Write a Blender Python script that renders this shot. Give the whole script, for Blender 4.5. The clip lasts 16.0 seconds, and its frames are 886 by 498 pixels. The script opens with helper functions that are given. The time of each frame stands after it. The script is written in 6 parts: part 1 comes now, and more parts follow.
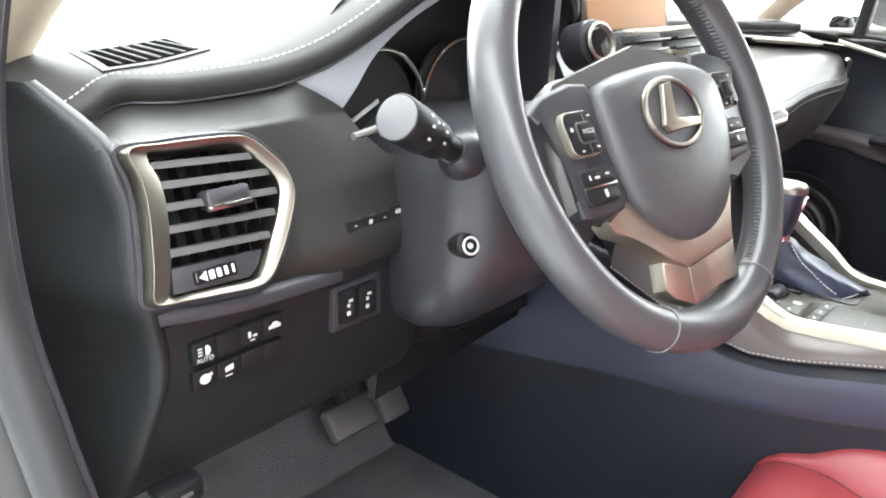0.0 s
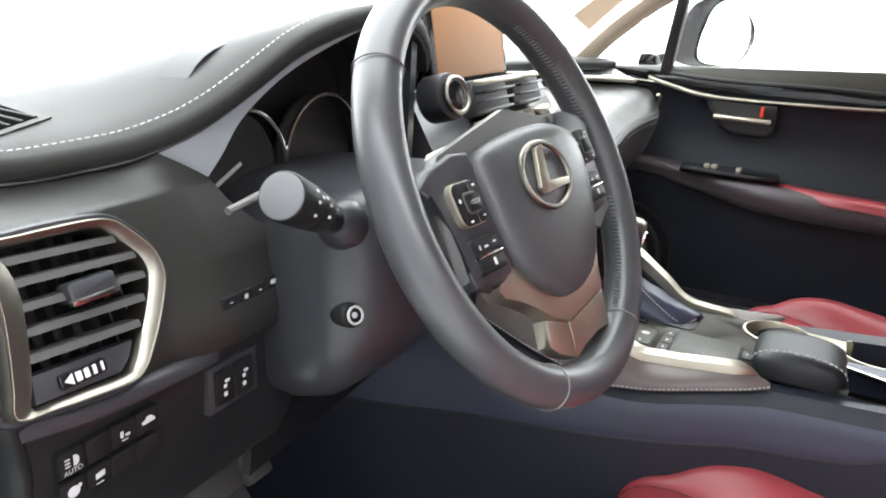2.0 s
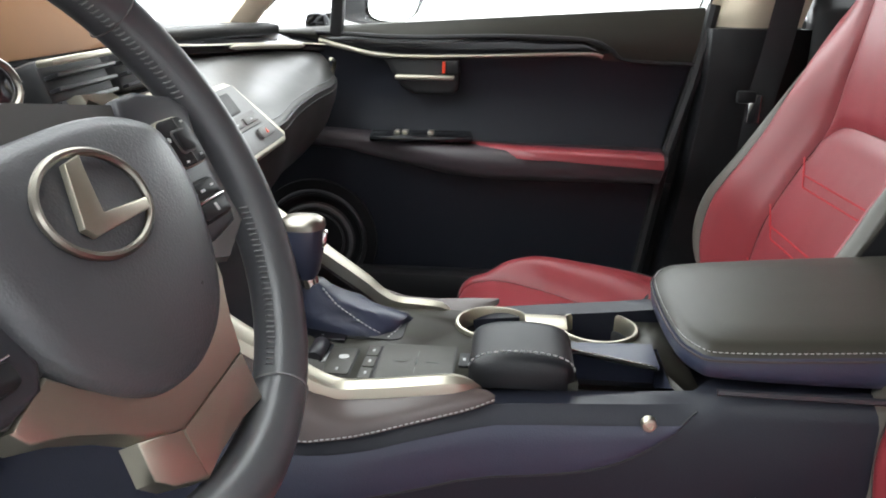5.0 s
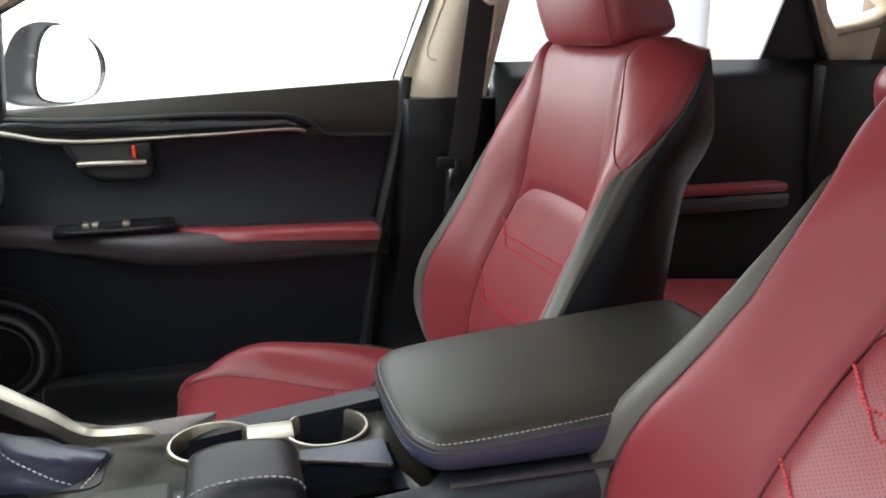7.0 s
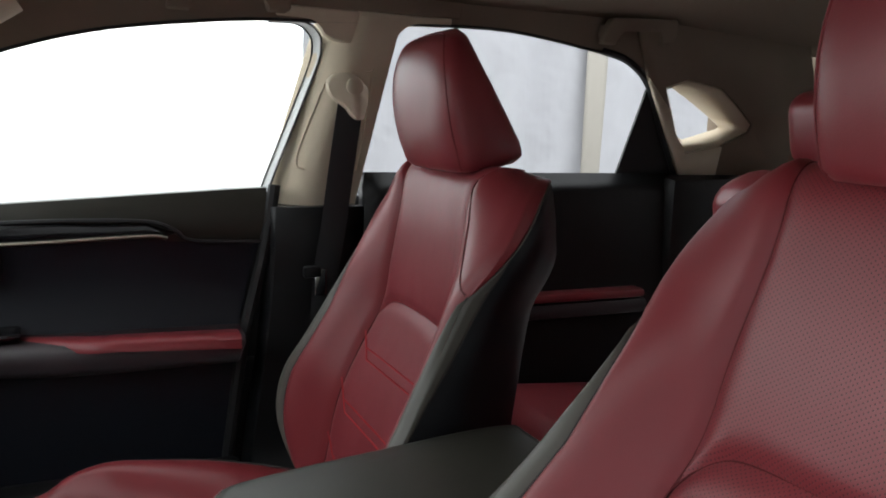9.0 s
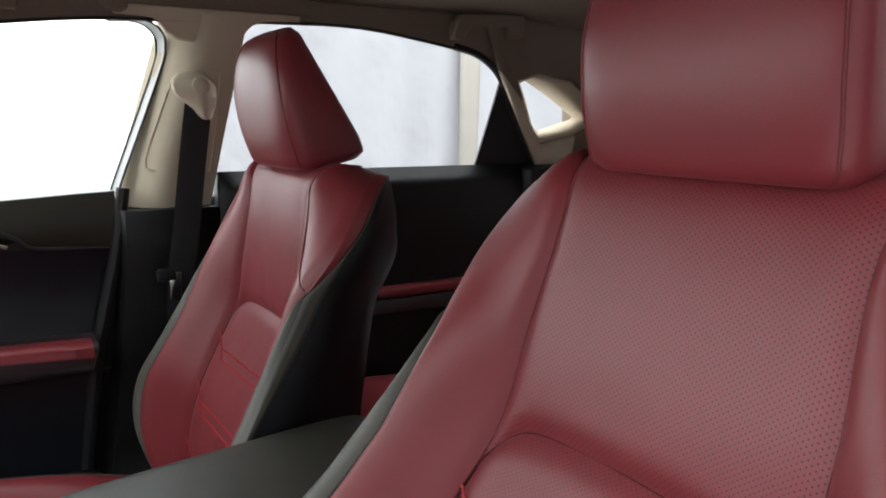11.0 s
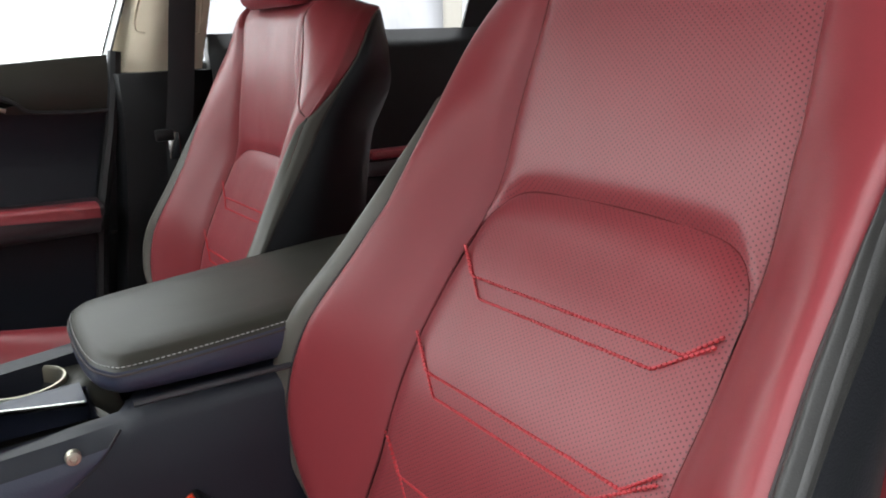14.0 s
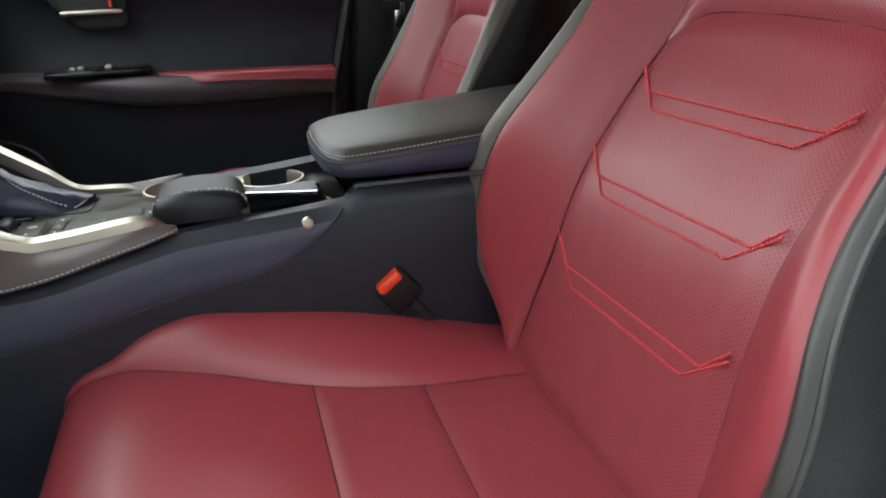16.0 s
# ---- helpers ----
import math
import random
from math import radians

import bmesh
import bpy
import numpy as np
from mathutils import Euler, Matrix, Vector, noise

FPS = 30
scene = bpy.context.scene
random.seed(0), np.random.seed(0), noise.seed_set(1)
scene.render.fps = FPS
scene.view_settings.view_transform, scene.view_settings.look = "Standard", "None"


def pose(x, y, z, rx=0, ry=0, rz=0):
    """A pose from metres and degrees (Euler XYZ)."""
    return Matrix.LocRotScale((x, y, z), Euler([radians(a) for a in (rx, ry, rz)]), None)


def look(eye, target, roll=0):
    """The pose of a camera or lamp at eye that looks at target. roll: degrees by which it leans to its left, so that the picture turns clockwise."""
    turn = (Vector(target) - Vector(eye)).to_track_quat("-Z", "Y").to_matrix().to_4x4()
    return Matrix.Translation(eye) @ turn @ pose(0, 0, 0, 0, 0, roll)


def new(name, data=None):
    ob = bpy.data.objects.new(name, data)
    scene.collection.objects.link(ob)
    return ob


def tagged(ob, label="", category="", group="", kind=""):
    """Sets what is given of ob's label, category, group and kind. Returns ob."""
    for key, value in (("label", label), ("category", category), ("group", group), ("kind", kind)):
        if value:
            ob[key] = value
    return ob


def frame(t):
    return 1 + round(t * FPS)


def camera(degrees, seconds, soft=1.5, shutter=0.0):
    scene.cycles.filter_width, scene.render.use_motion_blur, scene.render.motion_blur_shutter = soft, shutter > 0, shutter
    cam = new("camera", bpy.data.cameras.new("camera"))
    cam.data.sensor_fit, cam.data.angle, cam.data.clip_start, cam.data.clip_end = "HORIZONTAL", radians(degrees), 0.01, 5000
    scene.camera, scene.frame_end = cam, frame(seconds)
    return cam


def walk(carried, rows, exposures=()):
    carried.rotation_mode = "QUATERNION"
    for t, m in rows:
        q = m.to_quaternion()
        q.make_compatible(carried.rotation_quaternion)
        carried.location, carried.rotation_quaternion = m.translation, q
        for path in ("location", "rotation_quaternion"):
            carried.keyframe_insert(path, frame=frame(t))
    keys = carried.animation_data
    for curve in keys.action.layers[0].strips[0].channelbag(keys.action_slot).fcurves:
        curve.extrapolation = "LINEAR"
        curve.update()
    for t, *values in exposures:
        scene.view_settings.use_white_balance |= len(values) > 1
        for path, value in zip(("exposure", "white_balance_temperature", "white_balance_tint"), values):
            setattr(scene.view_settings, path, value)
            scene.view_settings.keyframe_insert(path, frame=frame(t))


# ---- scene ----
cam = camera(59.9, 16.0, soft=1.9)
PATH = [
    (0, (-0.941, 0.037, 1.118), (0.506, 1.228, 0.42), 2.5),
    (0.5, (-0.923, 0.041, 1.134), (0.541, 1.22, 0.451), 2.9),
    (1, (-0.915, 0.049, 1.152), (0.6, 1.173, 0.488), 3.4),
    (1.5, (-0.927, 0.065, 1.156), (0.667, 1.084, 0.506), 3.6),
    (2, (-0.949, 0.088, 1.148), (0.76, 0.915, 0.519), 3.7),
    (2.5, (-0.946, 0.082, 1.14), (0.819, 0.78, 0.511), 3.0),
    (3, (-0.904, 0.066, 1.138), (0.863, 0.738, 0.485), 2.1),
    (5.5, (-0.692, 0.086, 1.12), (1.197, 0.035, 0.466), 0.2),
    (6, (-0.678, 0.075, 1.123), (1.203, -0.186, 0.496), -0.2),
    (6.5, (-0.671, 0.065, 1.132), (1.198, -0.348, 0.552), -0.4),
    (7, (-0.661, 0.058, 1.146), (1.196, -0.466, 0.618), -0.1),
    (7.5, (-0.652, 0.046, 1.159), (1.191, -0.566, 0.682), 0.9),
    (8, (-0.658, 0.03, 1.181), (1.179, -0.64, 0.761), 1.6),
    (8.5, (-0.667, 0.014, 1.196), (1.163, -0.706, 0.829), 2.0),
    (9, (-0.68, 0.001, 1.204), (1.132, -0.781, 0.879), 1.8),
    (9.5, (-0.694, -0.02, 1.214), (1.091, -0.878, 0.934), 1.6),
    (12, (-0.757, -0.061, 1.194), (0.886, -1.13, 0.797), 0.4),
    (12.5, (-0.766, -0.052, 1.167), (0.871, -1.114, 0.729), -0.0),
    (13, (-0.775, -0.042, 1.142), (0.861, -1.086, 0.659), -0.4),
    (13.5, (-0.783, -0.029, 1.122), (0.852, -1.058, 0.602), -1.0),
    (14, (-0.79, -0.01, 1.1), (0.845, -1.023, 0.55), -1.6),
    (14.5, (-0.797, 0.01, 1.08), (0.858, -0.943, 0.487), -2.3),
    (15, (-0.82, 0.015, 1.066), (0.894, -0.795, 0.431), -3.3),
    (15.5, (-0.867, 0.015, 1.049), (0.897, -0.636, 0.368), -3.2),
    (16, (-0.917, 0.021, 1.026), (0.882, -0.469, 0.301), -2.3),
]
EXPOSURES = [(0, 2.1), (1, 1.65), (1.5, 1.47), (2, 1.37), (3, 1.25), (5.5, .92), (7, .77), (8, .32), (9, -.36), (9.7, -.42), (11.8, .27), (12.5, .38), (14, .42), (16, .46)]
walk(cam, [(t, look(eye, target, roll)) for t, eye, target, roll in PATH], EXPOSURES)

# ---- light ----
world = bpy.data.worlds.new("studio_white")
scene.world = world
world.use_nodes = True
wn = world.node_tree.nodes
wn["Background"].inputs[0].default_value = (0.93, 0.97, 1.0, 1)
# bright white surroundings, dimmer overhead
w_dir = wn.new("ShaderNodeTexCoord")
w_sep = wn.new("ShaderNodeSeparateXYZ")
w_up = wn.new("ShaderNodeMapRange")
w_up.inputs[2].default_value = 0.85
w_up.inputs[3].default_value = 4.6
w_up.inputs[4].default_value = 3.9
world.node_tree.links.new(w_dir.outputs["Generated"], w_sep.inputs[0])
world.node_tree.links.new(w_sep.outputs[2], w_up.inputs[0])
world.node_tree.links.new(w_up.outputs[0], wn["Background"].inputs[1])


# ---- materials ----
def mat_base(name):
    m = bpy.data.materials.new(name)
    m.use_nodes = True
    nt = m.node_tree
    b = nt.nodes["Principled BSDF"]
    return m, nt, b


def N(nt, kind, **kw):
    n = nt.nodes.new(kind)
    for k, v in kw.items():
        n.inputs[k].default_value = v
    return n


def grainy(name, col, rough, metal=0.0, scale=900.0, bump=0.15, vary=0.12, big=9.0, rvary=0.08, coat=0.0, spec=0.5, kind="voronoi", dist=0.0006):
    """A surface with a fine grain in relief, and colour and gloss that vary at a large scale."""
    m, nt, b = mat_base(name)
    tc = nt.nodes.new("ShaderNodeTexCoord")
    g = nt.nodes.new("ShaderNodeTexVoronoi" if kind == "voronoi" else "ShaderNodeTexNoise")
    g.inputs["Scale"].default_value = scale
    l = nt.links
    l.new(tc.outputs["Object"], g.inputs["Vector"])
    bp = N(nt, "ShaderNodeBump", Strength=bump, Distance=dist)
    l.new(g.outputs[0], bp.inputs["Height"])
    l.new(bp.outputs[0], b.inputs["Normal"])
    n = N(nt, "ShaderNodeTexNoise", Scale=big, Detail=5.0, Roughness=0.6)
    l.new(tc.outputs["Object"], n.inputs["Vector"])
    mx = nt.nodes.new("ShaderNodeMix")
    mx.data_type = "RGBA"
    lo = [c * (1 - vary) for c in col]
    hi = [min(1, c * (1 + vary)) for c in col]
    mx.inputs[6].default_value = (*lo, 1)
    mx.inputs[7].default_value = (*hi, 1)
    l.new(n.outputs[0], mx.inputs[0])
    l.new(mx.outputs[2], b.inputs["Base Color"])
    mr = N(nt, "ShaderNodeMapRange")
    mr.inputs[3].default_value = max(0.02, rough - rvary)
    mr.inputs[4].default_value = min(1, rough + rvary)
    l.new(n.outputs[0], mr.inputs[0])
    l.new(mr.outputs[0], b.inputs["Roughness"])
    b.inputs["Metallic"].default_value = metal
    b.inputs["Coat Weight"].default_value = coat
    b.inputs["Specular IOR Level"].default_value = spec
    return m


def perforated(name, col, rough):
    """Leather with staggered rows of needle holes, laid out by the panel's own coordinates in metres."""
    m, nt, b = mat_base(name)
    l = nt.links
    uv = nt.nodes.new("ShaderNodeUVMap")
    sep = nt.nodes.new("ShaderNodeSeparateXYZ")
    l.new(uv.outputs[0], sep.inputs[0])

    def math1(op, a, v=None, c=None):
        n = nt.nodes.new("ShaderNodeMath")
        n.operation = op
        for i, q in enumerate((a, v, c)):
            if q is None:
                continue
            if isinstance(q, float):
                n.inputs[i].default_value = q
            else:
                l.new(q, n.inputs[i])
        return n.outputs[0]

    px, py = 0.0052, 0.0021
    row = math1("DIVIDE", sep.outputs[1], py)
    even = math1("MULTIPLY", math1("MODULO", math1("FLOOR", row), 2.0), 0.5)
    cx = math1("SUBTRACT", math1("FRACT", math1("ADD", math1("DIVIDE", sep.outputs[0], px), even)), 0.5)
    cy = math1("SUBTRACT", math1("FRACT", row), 0.5)
    dx = math1("MULTIPLY", cx, px * 1.2)
    dy = math1("MULTIPLY", cy, py)
    d = math1("SQRT", math1("ADD", math1("MULTIPLY", dx, dx), math1("MULTIPLY", dy, dy)))
    mr = N(nt, "ShaderNodeMapRange")
    mr.inputs[1].default_value = 0.00050
    mr.inputs[2].default_value = 0.00080
    l.new(d, mr.inputs[0])
    tc = nt.nodes.new("ShaderNodeTexCoord")
    n = N(nt, "ShaderNodeTexNoise", Scale=8.0, Detail=5.0)
    l.new(tc.outputs["Object"], n.inputs["Vector"])
    mx = nt.nodes.new("ShaderNodeMix")
    mx.data_type = "RGBA"
    mx.inputs[6].default_value = (*[c * 0.9 for c in col], 1)
    mx.inputs[7].default_value = (*[c * 1.1 for c in col], 1)
    l.new(n.outputs[0], mx.inputs[0])
    hole = nt.nodes.new("ShaderNodeMix")
    hole.data_type = "RGBA"
    hole.inputs[6].default_value = (*[c * k for c, k in zip(col, (0.24, 0.18, 0.22))], 1)
    l.new(mr.outputs[0], hole.inputs[0])
    l.new(mx.outputs[2], hole.inputs[7])
    l.new(hole.outputs[2], b.inputs["Base Color"])
    vo = N(nt, "ShaderNodeTexVoronoi", Scale=800.0)
    l.new(tc.outputs["Object"], vo.inputs["Vector"])
    h = math1("ADD", mr.outputs[0], math1("MULTIPLY", vo.outputs[0], 0.15))
    bp = N(nt, "ShaderNodeBump", Strength=0.35, Distance=0.0006)
    l.new(h, bp.inputs["Height"])
    l.new(bp.outputs[0], b.inputs["Normal"])
    b.inputs["Roughness"].default_value = rough
    b.inputs["Specular IOR Level"].default_value = 0.64
    return m


def plain(name, col, rough, metal=0.0, coat=0.0, emit=0.0):
    m, nt, b = mat_base(name)
    b.inputs["Base Color"].default_value = (*col, 1)
    b.inputs["Roughness"].default_value = rough
    b.inputs["Metallic"].default_value = metal
    b.inputs["Coat Weight"].default_value = coat
    if emit:
        b.inputs["Emission Color"].default_value = (*col, 1)
        b.inputs["Emission Strength"].default_value = emit
    return m


def pane_glass(name, tint=(1, 1, 1), gloss=0.06):
    m = bpy.data.materials.new(name)
    m.use_nodes = True
    nt = m.node_tree
    nt.nodes.remove(nt.nodes["Principled BSDF"])
    t = nt.nodes.new("ShaderNodeBsdfTransparent")
    t.inputs[0].default_value = (*tint, 1)
    g = nt.nodes.new("ShaderNodeBsdfGlossy")
    g.inputs["Roughness"].default_value = 0.02
    mx = nt.nodes.new("ShaderNodeMixShader")
    mx.inputs[0].default_value = gloss
    nt.links.new(t.outputs[0], mx.inputs[1])
    nt.links.new(g.outputs[0], mx.inputs[2])
    nt.links.new(mx.outputs[0], nt.nodes["Material Output"].inputs[0])
    return m


RED = (0.250, 0.035, 0.043)
M_red = grainy("red_leather", RED, 0.37, scale=750, bump=0.10, vary=0.10, spec=0.5)
M_redperf = perforated("red_perforated_leather", (0.262, 0.040, 0.049), 0.40)
M_redthread = plain("red_thread", (0.50, 0.045, 0.055), 0.6)
M_whitethread = plain("pale_thread", (0.42, 0.42, 0.41), 0.65)
M_darkthread = plain("dark_thread", (0.05, 0.04, 0.04), 0.7)
# dark red for stitches and welt, and for shade in the seam creases
M_seam = plain("seam_shade_and_thread", (0.105, 0.011, 0.014), 0.8)
M_piping = plain("red_piping", (0.21, 0.030, 0.037), 0.6)
M_black = grainy("black_leather", (0.010, 0.0105, 0.0125), 0.42, scale=700, bump=0.22, vary=0.2, spec=0.32)
M_rim = grainy("rim_leather", (0.052, 0.052, 0.056), 0.34, scale=1200, bump=0.06, vary=0.2, spec=0.65)
M_armside = grainy("maroon_grey_leather", (0.046, 0.036, 0.040), 0.45, scale=700, bump=0.15, vary=0.12)
M_char = grainy("charcoal_leather", (0.036, 0.0345, 0.027), 0.44, scale=700, bump=0.15, vary=0.12, spec=0.34)
M_pad = grainy("dark_pad_leather", (0.030, 0.029, 0.027), 0.38, scale=700, bump=0.2, vary=0.2)
M_band = grainy("grey_brown_leather", (0.105, 0.099, 0.084), 0.40, scale=700, bump=0.12, vary=0.10)
M_plastic = grainy("black_moulded_plastic", (0.0095, 0.0095, 0.0105), 0.45, scale=1100, bump=0.3, vary=0.2, spec=0.3)
M_smooth = grainy("smooth_dark_plastic", (0.028, 0.028, 0.032), 0.36, scale=1500, bump=0.05, vary=0.15)
M_dash = grainy("dash_soft_skin", (0.024, 0.0235, 0.0225), 0.55, scale=1100, bump=0.22, vary=0.12, dist=0.0005, spec=0.15)
M_gloss = grainy("gloss_black", (0.008, 0.008, 0.009), 0.12, scale=300, bump=0.0, vary=0.2, rvary=0.03)
M_satin = grainy("satin_champagne_metal", (0.52, 0.49, 0.40), 0.40, metal=1.0, scale=1800, bump=0.02, vary=0.06, rvary=0.05)
M_bronze = grainy("satin_bronze_trim", (0.27, 0.25, 0.215), 0.36, metal=1.0, scale=1800, bump=0.02, vary=0.06, rvary=0.05)
M_brown = grainy("brown_satin_trim", (0.085, 0.066, 0.062), 0.34, scale=1800, bump=0.02, vary=0.1)
M_silver = grainy("silver_grey_paint", (0.30, 0.31, 0.33), 0.34, scale=1500, bump=0.03, vary=0.08)
M_channel = grainy("pale_silver_paint", (0.62, 0.63, 0.63), 0.35, scale=1500, bump=0.03, vary=0.05)
M_chrome = grainy("bright_chrome", (0.82, 0.81, 0.79), 0.12, metal=1.0, scale=600, bump=0.0, vary=0.03, rvary=0.04)
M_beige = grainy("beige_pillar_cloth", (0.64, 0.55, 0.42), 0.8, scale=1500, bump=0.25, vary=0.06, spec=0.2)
# pillar beige at about a third: shade under the roof put in the colour
M_roof = grainy("shaded_beige_cloth", (0.235, 0.186, 0.142), 0.9, scale=1600, bump=0.3, vary=0.06, spec=0.1)
M_rubber = grainy("black_rubber", (0.016, 0.016, 0.017), 0.55, scale=500, bump=0.1, vary=0.3)
M_carpet = grainy("dark_grey_carpet", (0.095, 0.096, 0.100), 0.95, scale=420, bump=0.9, vary=0.55, kind="noise", dist=0.003, spec=0.1)
M_paint = grainy("grey_metallic_paint", (0.034, 0.033, 0.033), 0.6, metal=0.0, scale=2500, bump=0.02, vary=0.12, coat=0.0, spec=0.3)
M_belt = grainy("belt_webbing", (0.020, 0.021, 0.023), 0.65, scale=1400, bump=0.5, vary=0.15, kind="noise")
M_white = plain("white_print", (0.50, 0.50, 0.50), 0.55)
M_orange = plain("orange_red_plastic", (0.75, 0.06, 0.02), 0.35)
M_green = plain("green_print", (0.04, 0.35, 0.22), 0.5)
M_mirror = plain("mirror_silver", (0.9, 0.9, 0.9), 0.01, metal=1.0)
M_screen = grainy("display_glass", (0.25, 0.13, 0.065), 0.55, scale=200, bump=0.0, vary=0.1, spec=0.1)
M_glass = pane_glass("window_glass", (0.97, 0.98, 0.97), 0.05)
M_curtain = grainy("white_curtain_cloth", (0.43, 0.43, 0.45), 0.9, scale=5.0, bump=0.6, vary=0.05, big=1.5, spec=0.1, kind="noise", dist=0.05)
M_tan = grainy("tan_curtain_band", (0.42, 0.395, 0.35), 0.9, scale=900, bump=0.1, vary=0.05, spec=0.1)
M_ground = grainy("grey_screed", (0.45, 0.45, 0.44), 0.6, scale=60, bump=0.1, vary=0.12, big=1.2, kind="noise")
M_doornavy = grainy("dark_navy_door_skin", (0.0115, 0.0135, 0.0195), 0.45, scale=700, bump=0.18, vary=0.2, spec=0.32)
M_trim = grainy("dark_grey_soft_plastic", (0.0115, 0.0122, 0.013), 0.42, scale=1100, bump=0.22, vary=0.15, spec=0.36)
M_navylow = grainy("dark_navy_console_skin", (0.0105, 0.012, 0.0195), 0.45, scale=700, bump=0.18, vary=0.2, spec=0.32)
M_navy = grainy("navy_black_leather", (0.031, 0.036, 0.062), 0.38, scale=700, bump=0.18, vary=0.2)
M_graythread = plain("grey_thread", (0.16, 0.16, 0.16), 0.65)
M_graycap = grainy("grey_cap_plastic", (0.10, 0.10, 0.105), 0.5, scale=1200, bump=0.1, vary=0.1)
M_key = grainy("satin_black_key", (0.010, 0.010, 0.011), 0.45, scale=1200, bump=0.03, vary=0.15, spec=0.25)
M_hall = grainy("grey_wall_paint", (0.32, 0.32, 0.325), 0.8, scale=200, bump=0.1, vary=0.08, big=1.0, kind="noise")
M_slotshade = grainy("matt_black_slot_shade", (0.004, 0.004, 0.004), 1.0, scale=300, bump=0.0, vary=0.1, spec=0.0, rvary=0.0)
M_carrier = grainy("grey_satin_plastic", (0.062, 0.060, 0.058), 0.36, scale=1500, bump=0.04, vary=0.12)
M_horn = grainy("grained_horn_leather", (0.054, 0.054, 0.058), 0.38, scale=620, bump=0.22, vary=0.15)
M_fascia = grainy("soft_fascia_skin", (0.017, 0.0167, 0.0155), 0.40, scale=1100, bump=0.16, vary=0.12, dist=0.0005, spec=0.42)
M_alloy = grainy("pedal_metal", (0.16, 0.155, 0.15), 0.5, metal=0.6, scale=400, bump=0.3, vary=0.25)


# ---- mesh helpers ----
def V(*a):
    return Vector(a)


def part(name, bm, material, parent=None, label="", angle=40, flip=True):
    me = bpy.data.meshes.new(name)
    if flip:
        bmesh.ops.recalc_face_normals(bm, faces=bm.faces[:])
    bm.to_mesh(me)
    bm.free()
    me.materials.append(material)
    me.shade_smooth()
    me.set_sharp_from_angle(angle=radians(angle))
    ob = new(name, me)
    if parent is not None:
        ob.parent = parent
    if label:
        ob["label"] = label
    return ob


def empty(name, label, category, group="", kind=""):
    ob = new(name)
    ob.empty_display_size = 0.02
    return tagged(ob, label, category, group, kind)


def grid(rows, close=False, caps=False, bm=None, uv=None):
    """Quads between rows of points; close joins each row's ends; caps fills the first and last row."""
    bm = bm or bmesh.new()
    vs = [[bm.verts.new(p) for p in r] for r in rows]
    n = len(vs[0])
    lay = bm.loops.layers.uv.verify() if uv else None
    for i in range(len(vs) - 1):
        for j in range(n if close else n - 1):
            k = (j + 1) % n
            f = bm.faces.new((vs[i][j], vs[i][k], vs[i + 1][k], vs[i + 1][j]))
            if uv:
                for lp, (a, c) in zip(f.loops, ((i, j), (i, k), (i + 1, k), (i + 1, j))):
                    lp[lay].uv = uv[a][c]
    if caps:
        bm.faces.new(vs[0])
        bm.faces.new(vs[-1])
    return bm


def slab(rows, off):
    """A sheet given a thickness by a shift of its back."""
    off = Vector(off)
    b = [[q + off for q in r] for r in rows]
    bm = grid(rows)
    grid(b, bm=bm)
    for f, k in ((rows[0], b[0]), (rows[-1], b[-1]), ([r[0] for r in rows], [r[0] for r in b]), ([r[-1] for r in rows], [r[-1] for r in b])):
        grid([f, k], bm=bm)
    bmesh.ops.remove_doubles(bm, verts=bm.verts[:], dist=1e-6)
    return bm


def cr(pts, n=8, closed=False):
    """A smooth curve through points."""
    p = [Vector(q) for q in pts]
    m = len(p)
    out = []
    for i in range(m if closed else m - 1):
        a, b, c, d = ((p[(i - 1) % m], p[i], p[(i + 1) % m], p[(i + 2) % m]) if closed else (p[max(i - 1, 0)], p[i], p[i + 1], p[min(i + 2, m - 1)]))
        for k in range(n):
            t = k / n
            out.append(0.5 * ((2 * b) + (c - a) * t + (2 * a - 5 * b + 4 * c - d) * t * t + (3 * b - a - 3 * c + d) * t ** 3))
    if not closed:
        out.append(p[-1])
    return out


def tab(xs, ys):
    """A smooth function through a table."""
    xs, ys = np.array(xs, float), np.array(ys, float)
    m = np.gradient(ys, xs)

    def f(x):
        x = min(max(x, xs[0]), xs[-1])
        i = int(min(np.searchsorted(xs, x, "right") - 1, len(xs) - 2))
        h = xs[i + 1] - xs[i]
        t = (x - xs[i]) / h
        return float((2 * t ** 3 - 3 * t * t + 1) * ys[i] + (t ** 3 - 2 * t * t + t) * h * m[i] + (3 * t * t - 2 * t ** 3) * ys[i + 1] + (t ** 3 - t * t) * h * m[i + 1])

    return f


